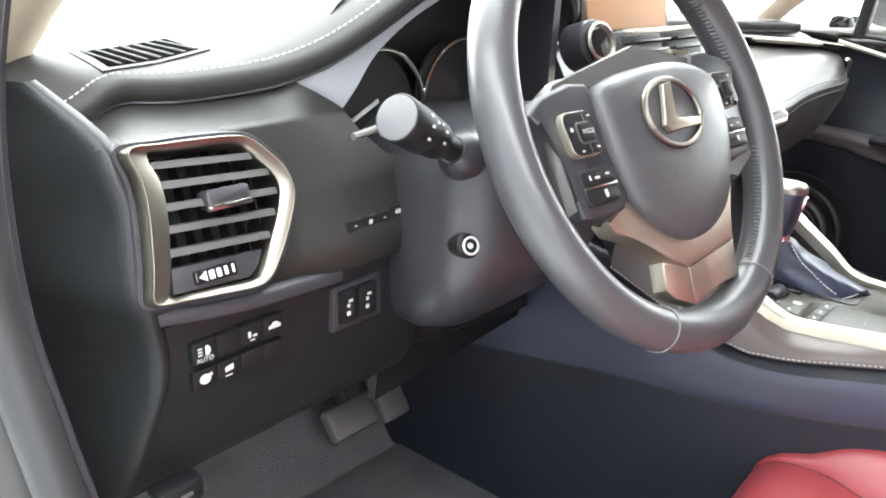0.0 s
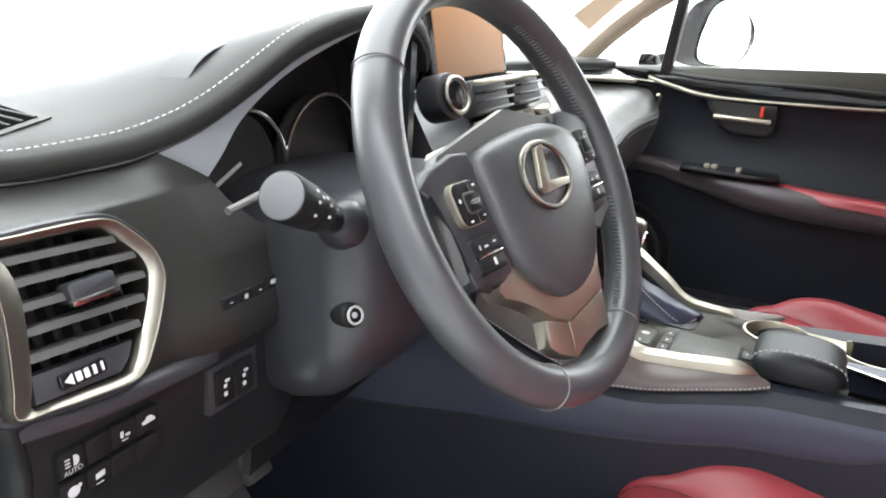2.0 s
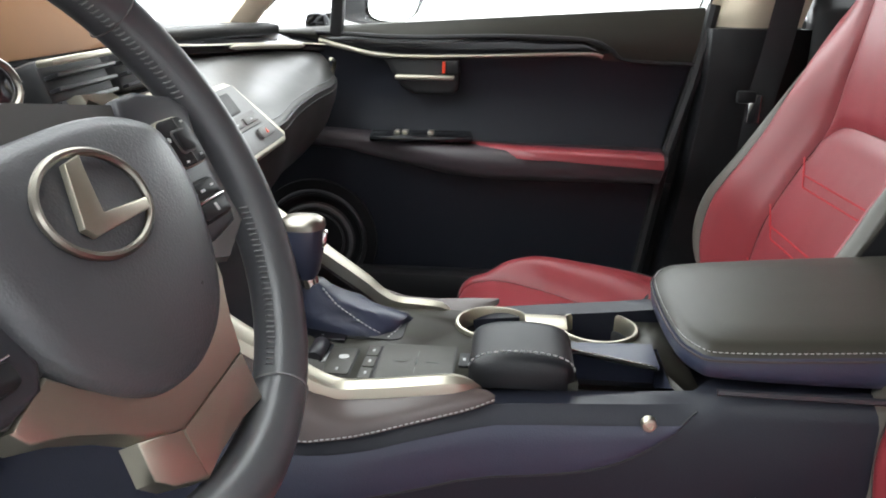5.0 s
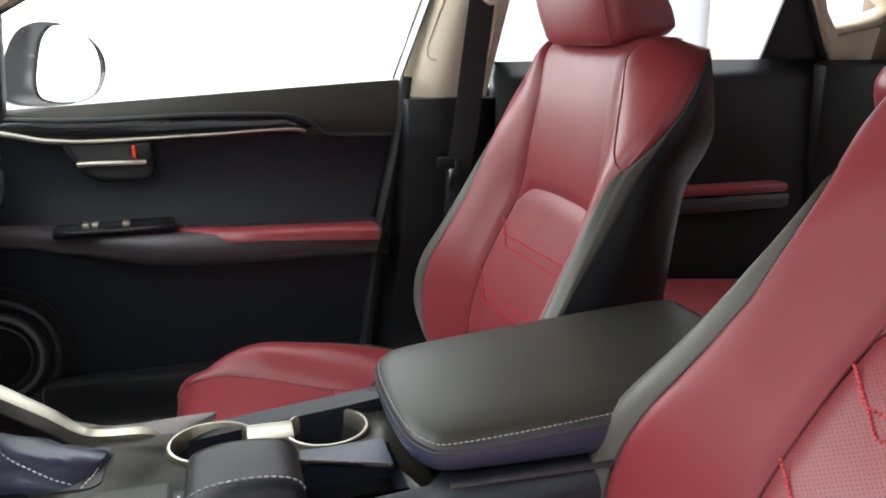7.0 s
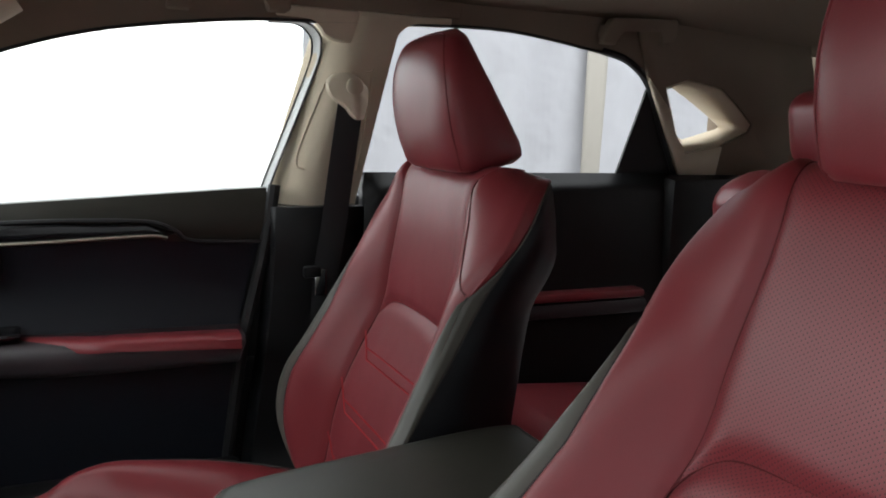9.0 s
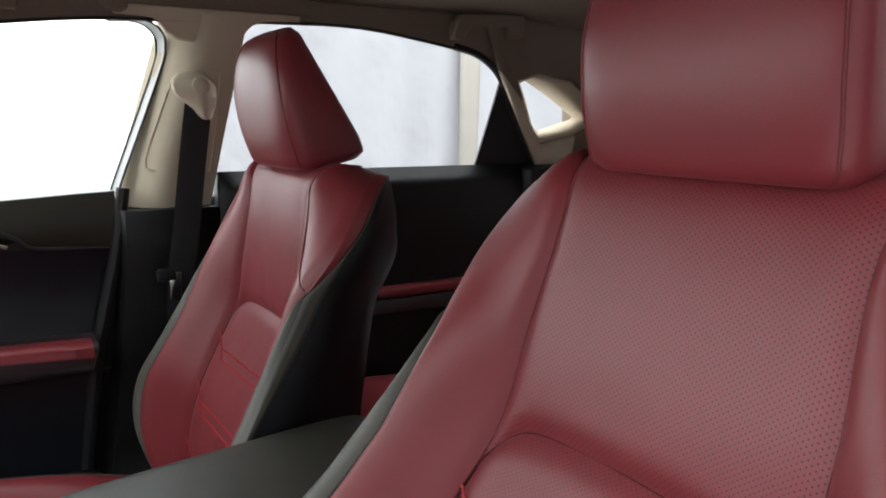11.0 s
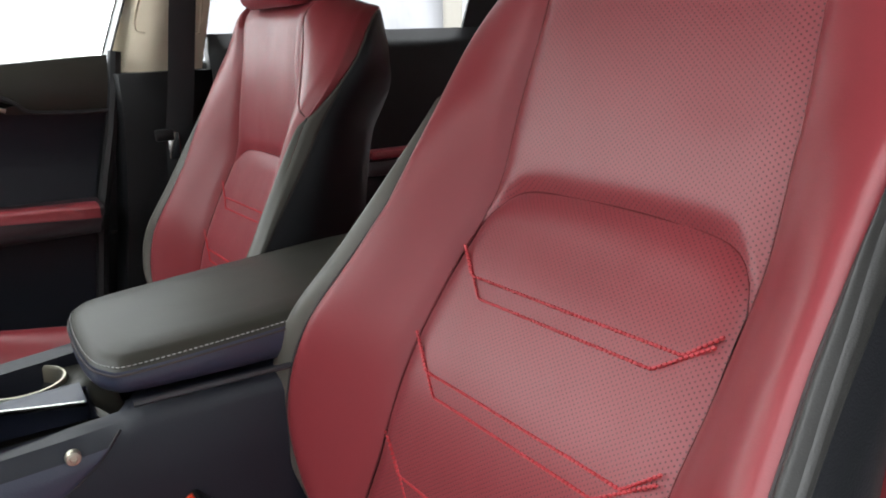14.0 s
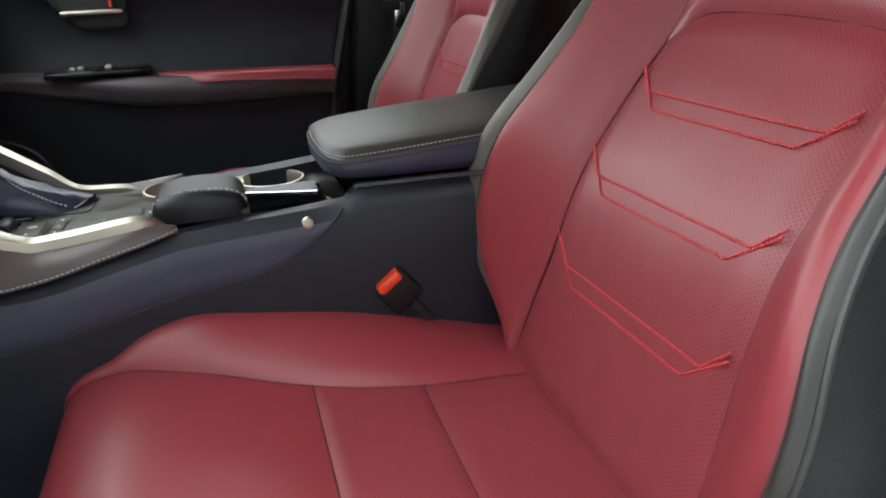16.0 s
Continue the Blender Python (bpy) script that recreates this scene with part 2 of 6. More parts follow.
def tube(path, r, n=8, closed=False, flat=1.0, up=None, bm=None):
    """A round or flattened bar along a path; r may be a list."""
    p = [Vector(q) for q in path]
    m = len(p)
    rows = []
    nrm = Vector(up) if up is not None else None
    for i in range(m):
        t = (p[(i + 1) % m] - p[i - 1]) if closed else (p[min(i + 1, m - 1)] - p[max(i - 1, 0)])
        t.normalize()
        if nrm is None:
            nrm = t.orthogonal()
        nn = (Vector(up) if up is not None else nrm)
        nn = (nn - t * nn.dot(t)).normalized()
        nrm = nn
        bi = t.cross(nn)
        rr = r[i] if isinstance(r, (list, tuple)) else r
        rows.append([p[i] + rr * (math.cos(a) * bi + flat * math.sin(a) * nn) for a in (2 * math.pi * k / n for k in range(n))])
    if closed:
        rows.append(rows[0])
        bm = grid(rows, close=True, bm=bm)
        bmesh.ops.remove_doubles(bm, verts=bm.verts[:], dist=1e-6)
        return bm
    return grid(rows, close=True, caps=True, bm=bm)


def rbox(c, s, bevel=0.003, rot=(0, 0, 0), seg=2, bm=None, taper=1.0):
    """A box with rounded edges, turned by rot degrees about its centre; taper narrows its top."""
    b2 = bmesh.new()
    bmesh.ops.create_cube(b2, size=1)
    for v in b2.verts:
        k = taper if v.co.z > 0 else 1
        v.co = Vector((v.co.x * s[0] * k, v.co.y * s[1] * k, v.co.z * s[2]))
    if bevel:
        bmesh.ops.bevel(b2, geom=b2.edges[:], offset=bevel, segments=seg, profile=0.5, affect="EDGES")
    bmesh.ops.transform(b2, matrix=pose(*c, *rot), verts=b2.verts[:])
    if bm is None:
        return b2
    me = bpy.data.meshes.new("tmp")
    b2.to_mesh(me)
    b2.free()
    bm.from_mesh(me)
    bpy.data.meshes.remove(me)
    return bm


def plate(outline, place, depth, bevel=0.002, seg=2, bm=None):
    """A slab from a flat outline; place maps (a, b, h) to the world, h from 0 (front) to -depth."""
    own = bmesh.new()
    n = len(outline)
    f = [own.verts.new((a, b, 0)) for a, b in outline]
    k = [own.verts.new((a, b, -depth)) for a, b in outline]
    own.faces.new(f)
    own.faces.new(k[::-1])
    for i in range(n):
        own.faces.new((f[i], k[i], k[(i + 1) % n], f[(i + 1) % n]))
    if bevel:
        front = [e for e in own.edges if all(v in set(f) for v in e.verts)]
        bmesh.ops.bevel(own, geom=front, offset=bevel, segments=seg, profile=0.5, affect="EDGES")
    for v in own.verts:
        v.co = place(*v.co)
    if bm is None:
        return own
    me = bpy.data.meshes.new("tmp")
    own.to_mesh(me)
    own.free()
    bm.from_mesh(me)
    bpy.data.meshes.remove(me)
    return bm


def lay(o, ex, ey):
    """A placing for plate(): origin, and the two directions of its face."""
    o, ex, ey = Vector(o), Vector(ex).normalized(), Vector(ey).normalized()
    ez = ex.cross(ey).normalized()
    return lambda a, b, h: o + ex * a + ey * b + ez * h


def rrect(w, h, r, n=5, cx=0.0, cy=0.0):
    pts = []
    for sx, sy, a0 in ((1, 1, 0), (-1, 1, 90), (-1, -1, 180), (1, -1, 270)):
        for k in range(n + 1):
            a = radians(a0 + 90 * k / n)
            pts.append((cx + sx * (w / 2 - r) + r * math.cos(a), cy + sy * (h / 2 - r) + r * math.sin(a)))
    return pts


def disc(n, r, rx=None, cx=0.0, cy=0.0):
    return [(cx + (rx or r) * math.cos(2 * math.pi * k / n), cy + r * math.sin(2 * math.pi * k / n)) for k in range(n)]


def resample(path, step):
    p = [Vector(q) for q in path]
    d = [0.0]
    for a, b in zip(p, p[1:]):
        d.append(d[-1] + (b - a).length)
    n = max(2, int(d[-1] / step))
    out = []
    j = 0
    for k in range(n + 1):
        s = d[-1] * k / n
        while j < len(d) - 2 and d[j + 1] < s:
            j += 1
        t = (s - d[j]) / max(d[j + 1] - d[j], 1e-9)
        out.append(p[j].lerp(p[j + 1], t))
    return out


def stitches(path, pitch=0.0055, fill=0.7, r=0.0006, bm=None):
    """A row of single thread stitches along a path."""
    bm = bm or bmesh.new()
    q = resample(path, pitch)
    for a, b in zip(q, q[1:]):
        tube([a, a.lerp(b, fill / 2) , a.lerp(b, fill)], [r * 0.6, r, r * 0.6], n=5, bm=bm)
    return bm


def mirror_x(pts, c=0.0):
    return [Vector((2 * c - p[0], p[1], p[2])) for p in pts]


def lettering(name, text, size, place, material, parent, label=""):
    """Raised letters in the built-in font; place maps (a, b, h) to the world, centred on its origin."""
    cu_ = bpy.data.curves.new(name, "FONT")
    cu_.body = text
    cu_.size = size
    cu_.align_x = "CENTER"
    cu_.align_y = "CENTER"
    tmp = bpy.data.objects.new(name, cu_)
    me = bpy.data.meshes.new_from_object(tmp)
    bpy.data.objects.remove(tmp)
    bpy.data.curves.remove(cu_)
    b2 = bmesh.new()
    b2.from_mesh(me)
    bpy.data.meshes.remove(me)
    for v in b2.verts:
        v.co = place(v.co.x, v.co.y, 0.0004)
    return part(name, b2, material, parent, label, flip=False)


# ---- setting: studio ground, curtain, car shell ----
def side_x(z):
    """The passenger side's inner skin leans inwards above the sill."""
    return 0.80 - 0.25 * (z - 1.07)


ground = part("ground", grid([[V(-60, -60, 0), V(60, -60, 0)], [V(-60, 60, 0), V(60, 60, 0)]]), M_ground)
tagged(ground, "grey smooth screed floor outside the car", "floor", kind="structure")

# unseen wall, added to block low light from the driver's side
hall = part("wall_light_block", rbox((-3.4, 0.0, 1.7), (0.2, 24.0, 3.4), 0.02), M_hall)
tagged(hall, "unseen plain grey wall added to hold back light at the open door", "wall", kind="structure")
rows = []
for z in (0.02, 0.8, 1.6, 2.4, 3.2):
    rows.append([V(2.62 + 0.035 * math.sin(y * 9 + 0.6 * math.sin(z * 1.7)) + 0.02 * math.sin(y * 23 + z), y, z) for y in np.arange(-4.2, -0.75, 0.03)])
curtain = part("curtain", grid(rows), M_curtain)
sol = curtain.modifiers.new("cloth", "SOLIDIFY")
sol.thickness = 0.006
tagged(curtain, "white hanging cloth curtain with soft folds behind the car", "curtain")
band = part("curtain_hem", grid([[V(2.585, y, z) for y in np.arange(-2.26, -2.13, 0.03)] for z in (0.05, 1.6, 3.18)]), M_tan, curtain, "tan vertical edge band")
band.modifiers.new("cloth", "SOLIDIFY").thickness = 0.006

# floor of the cabin, with the footwells
rows = []
for y in np.arange(-1.6, 0.96, 0.08):
    r = []
    for x in np.arange(-0.74, 0.75, 0.06):
        tun = 0.10 * math.exp(-(x / 0.13) ** 2)
        toe = max(0.0, y - 0.72) * 1.1
        r.append(V(x, y, 0.40 + tun + toe + 0.004 * noise.noise(V(x * 20, y * 20, 0))))
    rows.append(r)
cfloor = part("floor", grid(rows), M_carpet)
tagged(cfloor, "dark grey carpeted cabin floor", "floor", kind="structure")
mat_ = part("floor_mat", rbox((-0.40, 0.44, 0.418), (0.46, 0.56, 0.012), 0.006), M_carpet)
tagged(mat_, "dark grey carpet mat on the driver's footwell floor", "floor mat")

# roof lining, its shade put into a darkened beige
rows = []
for y in np.arange(-1.75, 0.26, 0.05):
    r = []
    for k in range(25):
        x = -0.735 + 1.47 * k / 24
        e = abs(x) / 0.735
        drop = 0.028 * e ** 6 + 0.03 * e ** 2
        fr = 1.7 * max(0.0, y) ** 2
        r.append(V(x, y, 1.475 - drop - fr - 0.05 * max(0, -1.0 - y)))
    rows.append(r)
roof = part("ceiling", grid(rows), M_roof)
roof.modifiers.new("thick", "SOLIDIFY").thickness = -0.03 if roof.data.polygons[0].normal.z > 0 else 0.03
tagged(roof, "beige woven headliner of the car's roof, its shade put in the colour", "headliner", kind="structure")


def wall_band(name, pts_low, pts_high, material, thick=0.05, n=1, label="", category="", xoff=0.0):
    """A strip of the passenger side's skin between two lines of (y, z)."""
    rows = []
    for i in range(n + 1):
        f = i / n
        rows.append([V(side_x(a[1] + (b[1] - a[1]) * f) + xoff, a[0] + (b[0] - a[0]) * f, a[1] + (b[1] - a[1]) * f) for a, b in zip(pts_low, pts_high)])
    back = [[p + V(thick, 0, 0) for p in r] for r in rows]
    bm = grid(rows + back[::-1] + [rows[0]])
    bmesh.ops.remove_doubles(bm, verts=bm.verts[:], dist=1e-6)
    bmesh.ops.holes_fill(bm, edges=bm.edges[:], sides=0)
    ob = part(name, bm, material)
    if label:
        tagged(ob, label, category, kind="structure")
    return ob


# upper window frame rail on the passenger side, front to rear
rail_lo = [(0.56, 1.06), (0.45, 1.15), (0.30, 1.235), (0.158, 1.295), (0.035, 1.333), (-0.095, 1.356), (-0.235, 1.372), (-0.36, 1.377), (-0.54, 1.385), (-0.731, 1.387), (-0.936, 1.362), (-1.011, 1.349), (-1.08, 1.32)]
rail_hi = [(a - 0.02 + 0.10, b + 0.06) if i < 4 else (a, b + 0.095) for i, (a, b) in enumerate(rail_lo)]
# the rail takes the darkened beige, so its shade is in the colour
wall_band("roof_rail_right", rail_lo, rail_hi, M_roof, 0.014, 1, "beige cloth roof rail over the side windows, darkened as shade", "roof rail", -0.012)
# the dark seal under it
seal = part("window_seal", tube(cr([V(side_x(z) - 0.012, y, z - 0.002) for y, z in rail_lo], 4), 0.0035, 6), M_rubber)
tagged(seal, "black rubber seal along the window's upper edge", "window seal", kind="structure")

# B pillar: pale upper trim, dark lower trim
bp_lo = [(-0.270 - 0.0105 * k, 1.036 + 0.00013 * k) for k in range(17)]
bp_hi = [(-0.362 - 0.0085 * k, 1.387 + 0.0002 * k) for k in range(17)]
bpil = wall_band("pillar_trim_upper", bp_lo, bp_hi, M_beige, 0.008, 6, "beige cloth-covered centre pillar trim", "pillar trim", -0.02)


def pillar_curl(y, z):
    """How far the pillar trim rolls outwards towards the front window."""
    f = min(1, max(0, (float(np.interp(z, [1.036, 1.39], [-0.270, -0.362])) - y) / 0.15))
    return 0.10 * max(0, 1 - f / 0.55) ** 2 - 0.006 * math.sin(math.pi * f)


for v in bpil.data.vertices:
    v.co.x += pillar_curl(v.co.y, v.co.z)


def gusset(name, pts, off, material, label, thick=0.05):
    """A flat filled corner of the side's skin."""
    f = lambda a, b, h: V(side_x(b) + off - h, a, b)
    ob = part(name, plate(pts, f, thick, 0.005, 3), material, angle=60)
    return tagged(ob, label, "pillar trim", kind="structure")


gusset("window_corner_front", [(-0.26, 1.398), (-0.27, 1.379)] + [(q.x, q.y) for q in cr([V(-0.304, 1.379, 0), V(-0.329, 1.377, 0), V(-0.346, 1.368, 0), V(-0.357, 1.353, 0)], 4)] + [(-0.375, 1.344), (-0.41, 1.340), (-0.435, 1.398)], -0.016, M_beige, "beige rounded corner of the front window frame", 0.018)
gusset("window_corner_rear", [(-0.415, 1.398), (-0.44, 1.24), (-0.470, 1.24)] + [(q.x, q.y) for q in cr([V(-0.481, 1.312, 0), V(-0.489, 1.349, 0), V(-0.503, 1.370, 0), V(-0.522, 1.381, 0), V(-0.55, 1.3845, 0)], 4)] + [(-0.60, 1.386), (-0.60, 1.398)], -0.0185, M_beige, "beige rounded corner of the rear window frame")
gusset("roof_lining_side", [(-0.24, 1.397), (-0.24, 1.455), (-0.62, 1.455), (-0.62, 1.397)], -0.014, M_roof, "beige headliner edge over the centre pillar")
fwl = cr([V(side_x(z) + 0.032, y - 0.004, z) for y, z in ((-0.10, 1.358), (-0.218, 1.373), (-0.304, 1.378), (-0.329, 1.376), (-0.346, 1.367), (-0.357, 1.352), (-0.359, 1.335), (-0.355, 1.305), (-0.322, 1.207), (-0.287, 1.107), (-0.262, 1.03))], 5)
fws = part("window_seal_front", tube(fwl, 0.0022, 8), M_rubber)
tagged(fws, "black rubber seal round the front side window", "window seal", kind="structure")
fws2 = part("window_frame_inner", tube([q + V(0.028, 0.011, -0.002) for q in fwl[8:]], 0.0016, 8), M_rubber)
tagged(fws2, "thin black inner window channel", "window frame", kind="structure")
fws3 = part("window_frame_bright", grid([[q + V(.002, .001, 0) for q in fwl[8:]], [q + V(.016, .004, -.001) for q in fwl[8:]], [q + V(.028, .010, -.002) for q in fwl[8:]], [q + V(.034, .006, -.003) for q in fwl[8:]], [q + V(.010, -.004, 0) for q in fwl[8:]]]), M_channel)
tagged(fws3, "silver painted window channel", "window frame", kind="structure")
rows = []
for z, y0, y1 in ((1.036, -0.262, -0.46), (0.96, -0.262, -0.46), (0.86, -0.255, -0.46), (0.76, -0.245, -0.47), (0.62, -0.225, -0.48), (0.42, -0.20, -0.5)):
    x = 0.765 if z > 0.78 else 0.77
    rows.append([V(x + 0.03, y0, z), V(x, y0 - 0.015, z), V(x - 0.012, (y0 + y1) / 2, z), V(x, y1, z)])
bl = part("pillar_trim_lower", grid(rows), M_plastic)
bl.modifiers.new("thick", "SOLIDIFY").thickness = -0.03
tagged(bl, "black moulded plastic lower centre pillar trim", "pillar trim", kind="structure")

# C pillar and quarter light
outer = [(-0.985, 1.47), (-1.070, 1.315), (-1.15, 1.20), (-1.226, 1.089), (-1.325, 1.085), (-1.52, 1.10), (-1.60, 1.25), (-1.47, 1.47), (-1.27, 1.48), (-1.10, 1.48)]
hole = [(-1.126, 1.298), (-1.150, 1.250), (-1.179, 1.198), (-1.226, 1.149), (-1.331, 1.168), (-1.402, 1.203), (-1.408, 1.223), (-1.345, 1.268), (-1.291, 1.301), (-1.185, 1.318)]
inner = [(-1.180, 1.297), (-1.205, 1.255), (-1.225, 1.22), (-1.250, 1.181), (-1.272, 1.173), (-1.370, 1.203), (-1.376, 1.217), (-1.330, 1.245), (-1.274, 1.274), (-1.198, 1.309)]
A = [V(side_x(z) - 0.02, y, z) for y, z in outer]
B = [V(side_x(z) - 0.012, y, z) for y, z in hole]
C = [V(side_x(z) + 0.055, y, z) for y, z in inner]
# the lining above is beige too; its shade is put into the darker colour
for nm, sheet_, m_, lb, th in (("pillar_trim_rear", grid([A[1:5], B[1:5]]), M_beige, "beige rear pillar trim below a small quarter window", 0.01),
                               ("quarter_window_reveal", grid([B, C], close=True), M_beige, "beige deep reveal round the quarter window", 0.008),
                               ("pillar_lining_rear", grid([A[4:] + A[:2], B[4:] + B[:2]]), M_roof, "beige cloth lining round the quarter window, darkened as shade", 0.01)):
    ob = part(nm, sheet_, m_, angle=60)
    ob.modifiers.new("thick", "SOLIDIFY").thickness = th
    tagged(ob, lb, "pillar trim", kind="structure")
wall_band("door_frame_rear", [(-1.055, 1.10), (-1.14, 1.10), (-1.226, 1.09)], [(-1.082, 1.251), (-1.085, 1.27), (-1.088, 1.29)], M_rubber, 0.006, 2, "black rear door frame corner", "door frame", -0.008)

# rear door, passenger side: dark upper panel with a red arm pad
rows = [[V(0.80 - 0.06 * max(0, (1.0 - z)) + (0.0 if z < 1.07 else 0.02), y, z) for y in np.linspace(-0.45, -1.30, 12)] for z in (0.42, 0.6, 0.8, 0.95, 1.05, 1.092, 1.098)]
rdoor = part("rear_door_panel", grid(rows), M_plastic)
rdoor.modifiers.new("thick", "SOLIDIFY").thickness = 0.05
tagged(rdoor, "black rear door panel with red arm pad", "door panel", kind="structure")
part("arm_pad", rbox((0.728, -0.93, 0.837), (0.05, 0.34, 0.020), 0.008), M_red, rdoor, "red leather arm pad")
part("arm_bolster", rbox((0.730, -0.93, 0.808), (0.05, 0.36, 0.036), 0.012), M_armside, rdoor, "dark maroon-grey arm bolster")

# rear bulkhead, left rear wall, firewall, sills: plain closing walls
for nm, c_, d_, m_, lb in (("wall_rear", (0, -1.78, 0.735), (1.6, 0.04, 0.77), M_plastic, "black trimmed tailgate wall"),
                           ("tailgate_header", (0, -1.78, 1.405), (1.6, 0.04, 0.13), M_roof, "lined header over the rear window in the shade-darkened beige"),
                           ("tailgate_post_right", (0.69, -1.78, 1.23), (0.22, 0.04, 0.218), M_plastic, "black trimmed tailgate post"),
                           ("tailgate_post_left", (-0.69, -1.78, 1.23), (0.22, 0.04, 0.218), M_plastic, "black trimmed tailgate post")):
    tagged(part(nm, rbox(c_, d_, 0.006), m_), lb, "wall", kind="structure")
wrg = part("window_glass_rear", grid([[V(x, -1.78, z) for x in np.linspace(-0.58, 0.58, 4)] for z in (1.12, 1.34)]), M_glass)
wrg.modifiers.new("thick", "SOLIDIFY").thickness = 0.004
wrg.visible_shadow = False
tagged(wrg, "clear rear window glass in the tailgate", "window", kind="structure")
rcur = part("curtain_rear", grid([[V(x, -3.4 + 0.03 * math.sin(x * 9) + 0.02 * noise.noise(V(x * 3, z * 2, 0)), z) for x in np.arange(-1.4, 0.75, 0.08)] for z in np.arange(0.05, 2.0, 0.25)]), M_curtain)
rcur.modifiers.new("thick", "SOLIDIFY").thickness = 0.004
tagged(rcur, "pale grey hanging curtain behind the car", "curtain", kind="structure")
wl = part("wall_left_rear", rbox((-0.83, -1.15, 0.72), (0.06, 1.3, 0.74), 0.01), M_plastic)
tagged(wl, "black trimmed rear door panel", "wall", kind="structure")
wq = part("pillar_left_centre", rbox((-0.80, -0.52, 1.0), (0.07, 0.16, 0.9), 0.02), M_plastic)
tagged(wq, "dark centre pillar beside the driver's seat", "pillar", kind="structure")
wc = part("wall_left_rear_upper", rbox((-0.76, -1.5, 1.25), (0.06, 0.55, 0.4), 0.02), M_beige)
tagged(wc, "beige lined rear side above the door", "wall", kind="structure")
wf = part("firewall", rbox((0, 0.985, 0.69), (1.5, 0.03, 0.60), 0.005), M_plastic)
tagged(wf, "black bulkhead behind the dashboard", "wall", kind="structure")
sl = part("door_sill_left", rbox((-0.80, -0.05, 0.39), (0.12, 1.2, 0.10), 0.02), M_paint)
tagged(sl, "grey painted door sill", "sill", kind="structure")
sr = part("wall_right_lower", rbox((0.85, 0.3, 0.55), (0.04, 1.4, 0.35), 0.01), M_plastic)
tagged(sr, "black trimmed outer wall below the door", "wall", kind="structure")

wg = part("pillar_inner_right", rbox((0.864, -0.30, 0.72), (0.03, 0.50, 0.66), 0.01), M_rubber)
tagged(wg, "black inner door pillar behind the seals", "pillar", kind="structure")
fr = part("window_frame_rear", tube(cr([V(side_x(z) - 0.012, y, z) for y, z in ((-0.95, 1.362), (-1.02, 1.345), (-1.085, 1.30), (-1.15, 1.20), (-1.228, 1.085))], 6), 0.008, 8), M_rubber)
tagged(fr, "black rubber frame of the rear side window", "window frame", kind="structure")

wr = part("wall_right_rear", rbox((0.84, -1.62, 1.15), (0.04, 0.50, 0.62), 0.01), M_roof)
tagged(wr, "beige rear side trim", "wall", kind="structure")

wqt = part("quarter_trim_right", rbox((0.765, -1.34, 0.90), (0.09, 0.34, 0.40), 0.03), M_plastic)
tagged(wqt, "black moulded trim beside the rear bench", "wall", kind="structure")

# A pillars
for sgn, nm in ((1, "pillar_trim_front_right"), (-1, "pillar_trim_front_left")):
    path = cr([V(sgn * 0.735, 0.63, 1.0), V(sgn * 0.70, 0.50, 1.13), V(sgn * 0.665, 0.33, 1.25), V(sgn * 0.645, 0.19, 1.33), V(sgn * 0.645, 0.13, 1.37)], 6)
    if sgn < 0:
        path = [V(p.x + 0.012, p.y + 0.10, p.z + 0.01) for p in path]
    ob = part(nm, tube(path, 0.045, 10, flat=0.6, up=(0, 1, 0.8)), M_beige)
    tagged(ob, "beige windscreen pillar trim", "pillar trim", kind="structure")

# windscreen
rows = [[V(x, 1.16 - 1.05 * f - 0.10 * (x / 0.7) ** 2, 1.0 + 0.42 * f) for x in np.linspace(-0.7, 0.7, 15)] for f in (0, 0.25, 0.5, 0.75, 1)]
wsc = part("windscreen", grid(rows), M_glass)
wsc.modifiers.new("thick", "SOLIDIFY").thickness = 0.004
wsc.visible_shadow = False
tagged(wsc, "clear curved windscreen glass", "windscreen", kind="structure")
cowl = part("cowl", rbox((0, 1.05, 0.955), (1.4, 0.12, 0.03), 0.01), M_plastic)
tagged(cowl, "black plastic cowl below the windscreen", "cowl", kind="structure")
wfr = part("window_glass_right", grid([[V(side_x(z) + 0.02, y, z) for y in np.linspace(0.45, -0.38, 6)] for z in (1.03, 1.2, 1.37)]), M_glass)
wfr.modifiers.new("thick", "SOLIDIFY").thickness = 0.004
wfr.visible_shadow = False
tagged(wfr, "clear side window glass of the passenger door", "window", kind="structure")


# ---- passenger front door ----
def door_sheet(line_lo, line_hi, depth_lo, depth_hi, n=4, bulge=0.0):
    rows = []
    for i in range(n + 1):
        f = i / n
        rows.append([V(depth_lo + (depth_hi - depth_lo) * f - bulge * math.sin(math.pi * f), a[0] + (b[0] - a[0]) * f, a[1] + (b[1] - a[1]) * f) for a, b in zip(line_lo, line_hi)])
    return slab(rows, (0.03, 0, 0))


def rear_edge(z):
    return float(np.interp(z, [0.42, 0.56, 0.785, 0.965, 1.077], [-0.155, -0.175, -0.208, -0.252, -0.268]))


door = empty("passenger_door", "black passenger door panel with red arm pad and chrome strip", "door")
ys = [0.62, 0.5, 0.4, 0.3, 0.2, 0.1, 0.0, -0.1, -0.2, 1]
def ln(f):
    """A line of (y, z) from front to the door's rear edge."""
    out = []
    for y in ys[:-1]:
        z = f(max(y, -0.21))
        out.append((max(y, rear_edge(z)), z))
    z = f(-0.25)
    out.append((rear_edge(z), z))
    return out
top = ln(lambda y: 1.072 - 0.062 * (y + 0.268))
mid = ln(lambda y: float(np.interp(y, [-0.25, -0.11, -0.05, 0.34, 0.44, 0.62], [0.968, 0.970, 0.985, 0.978, 1.004, 1.02])))
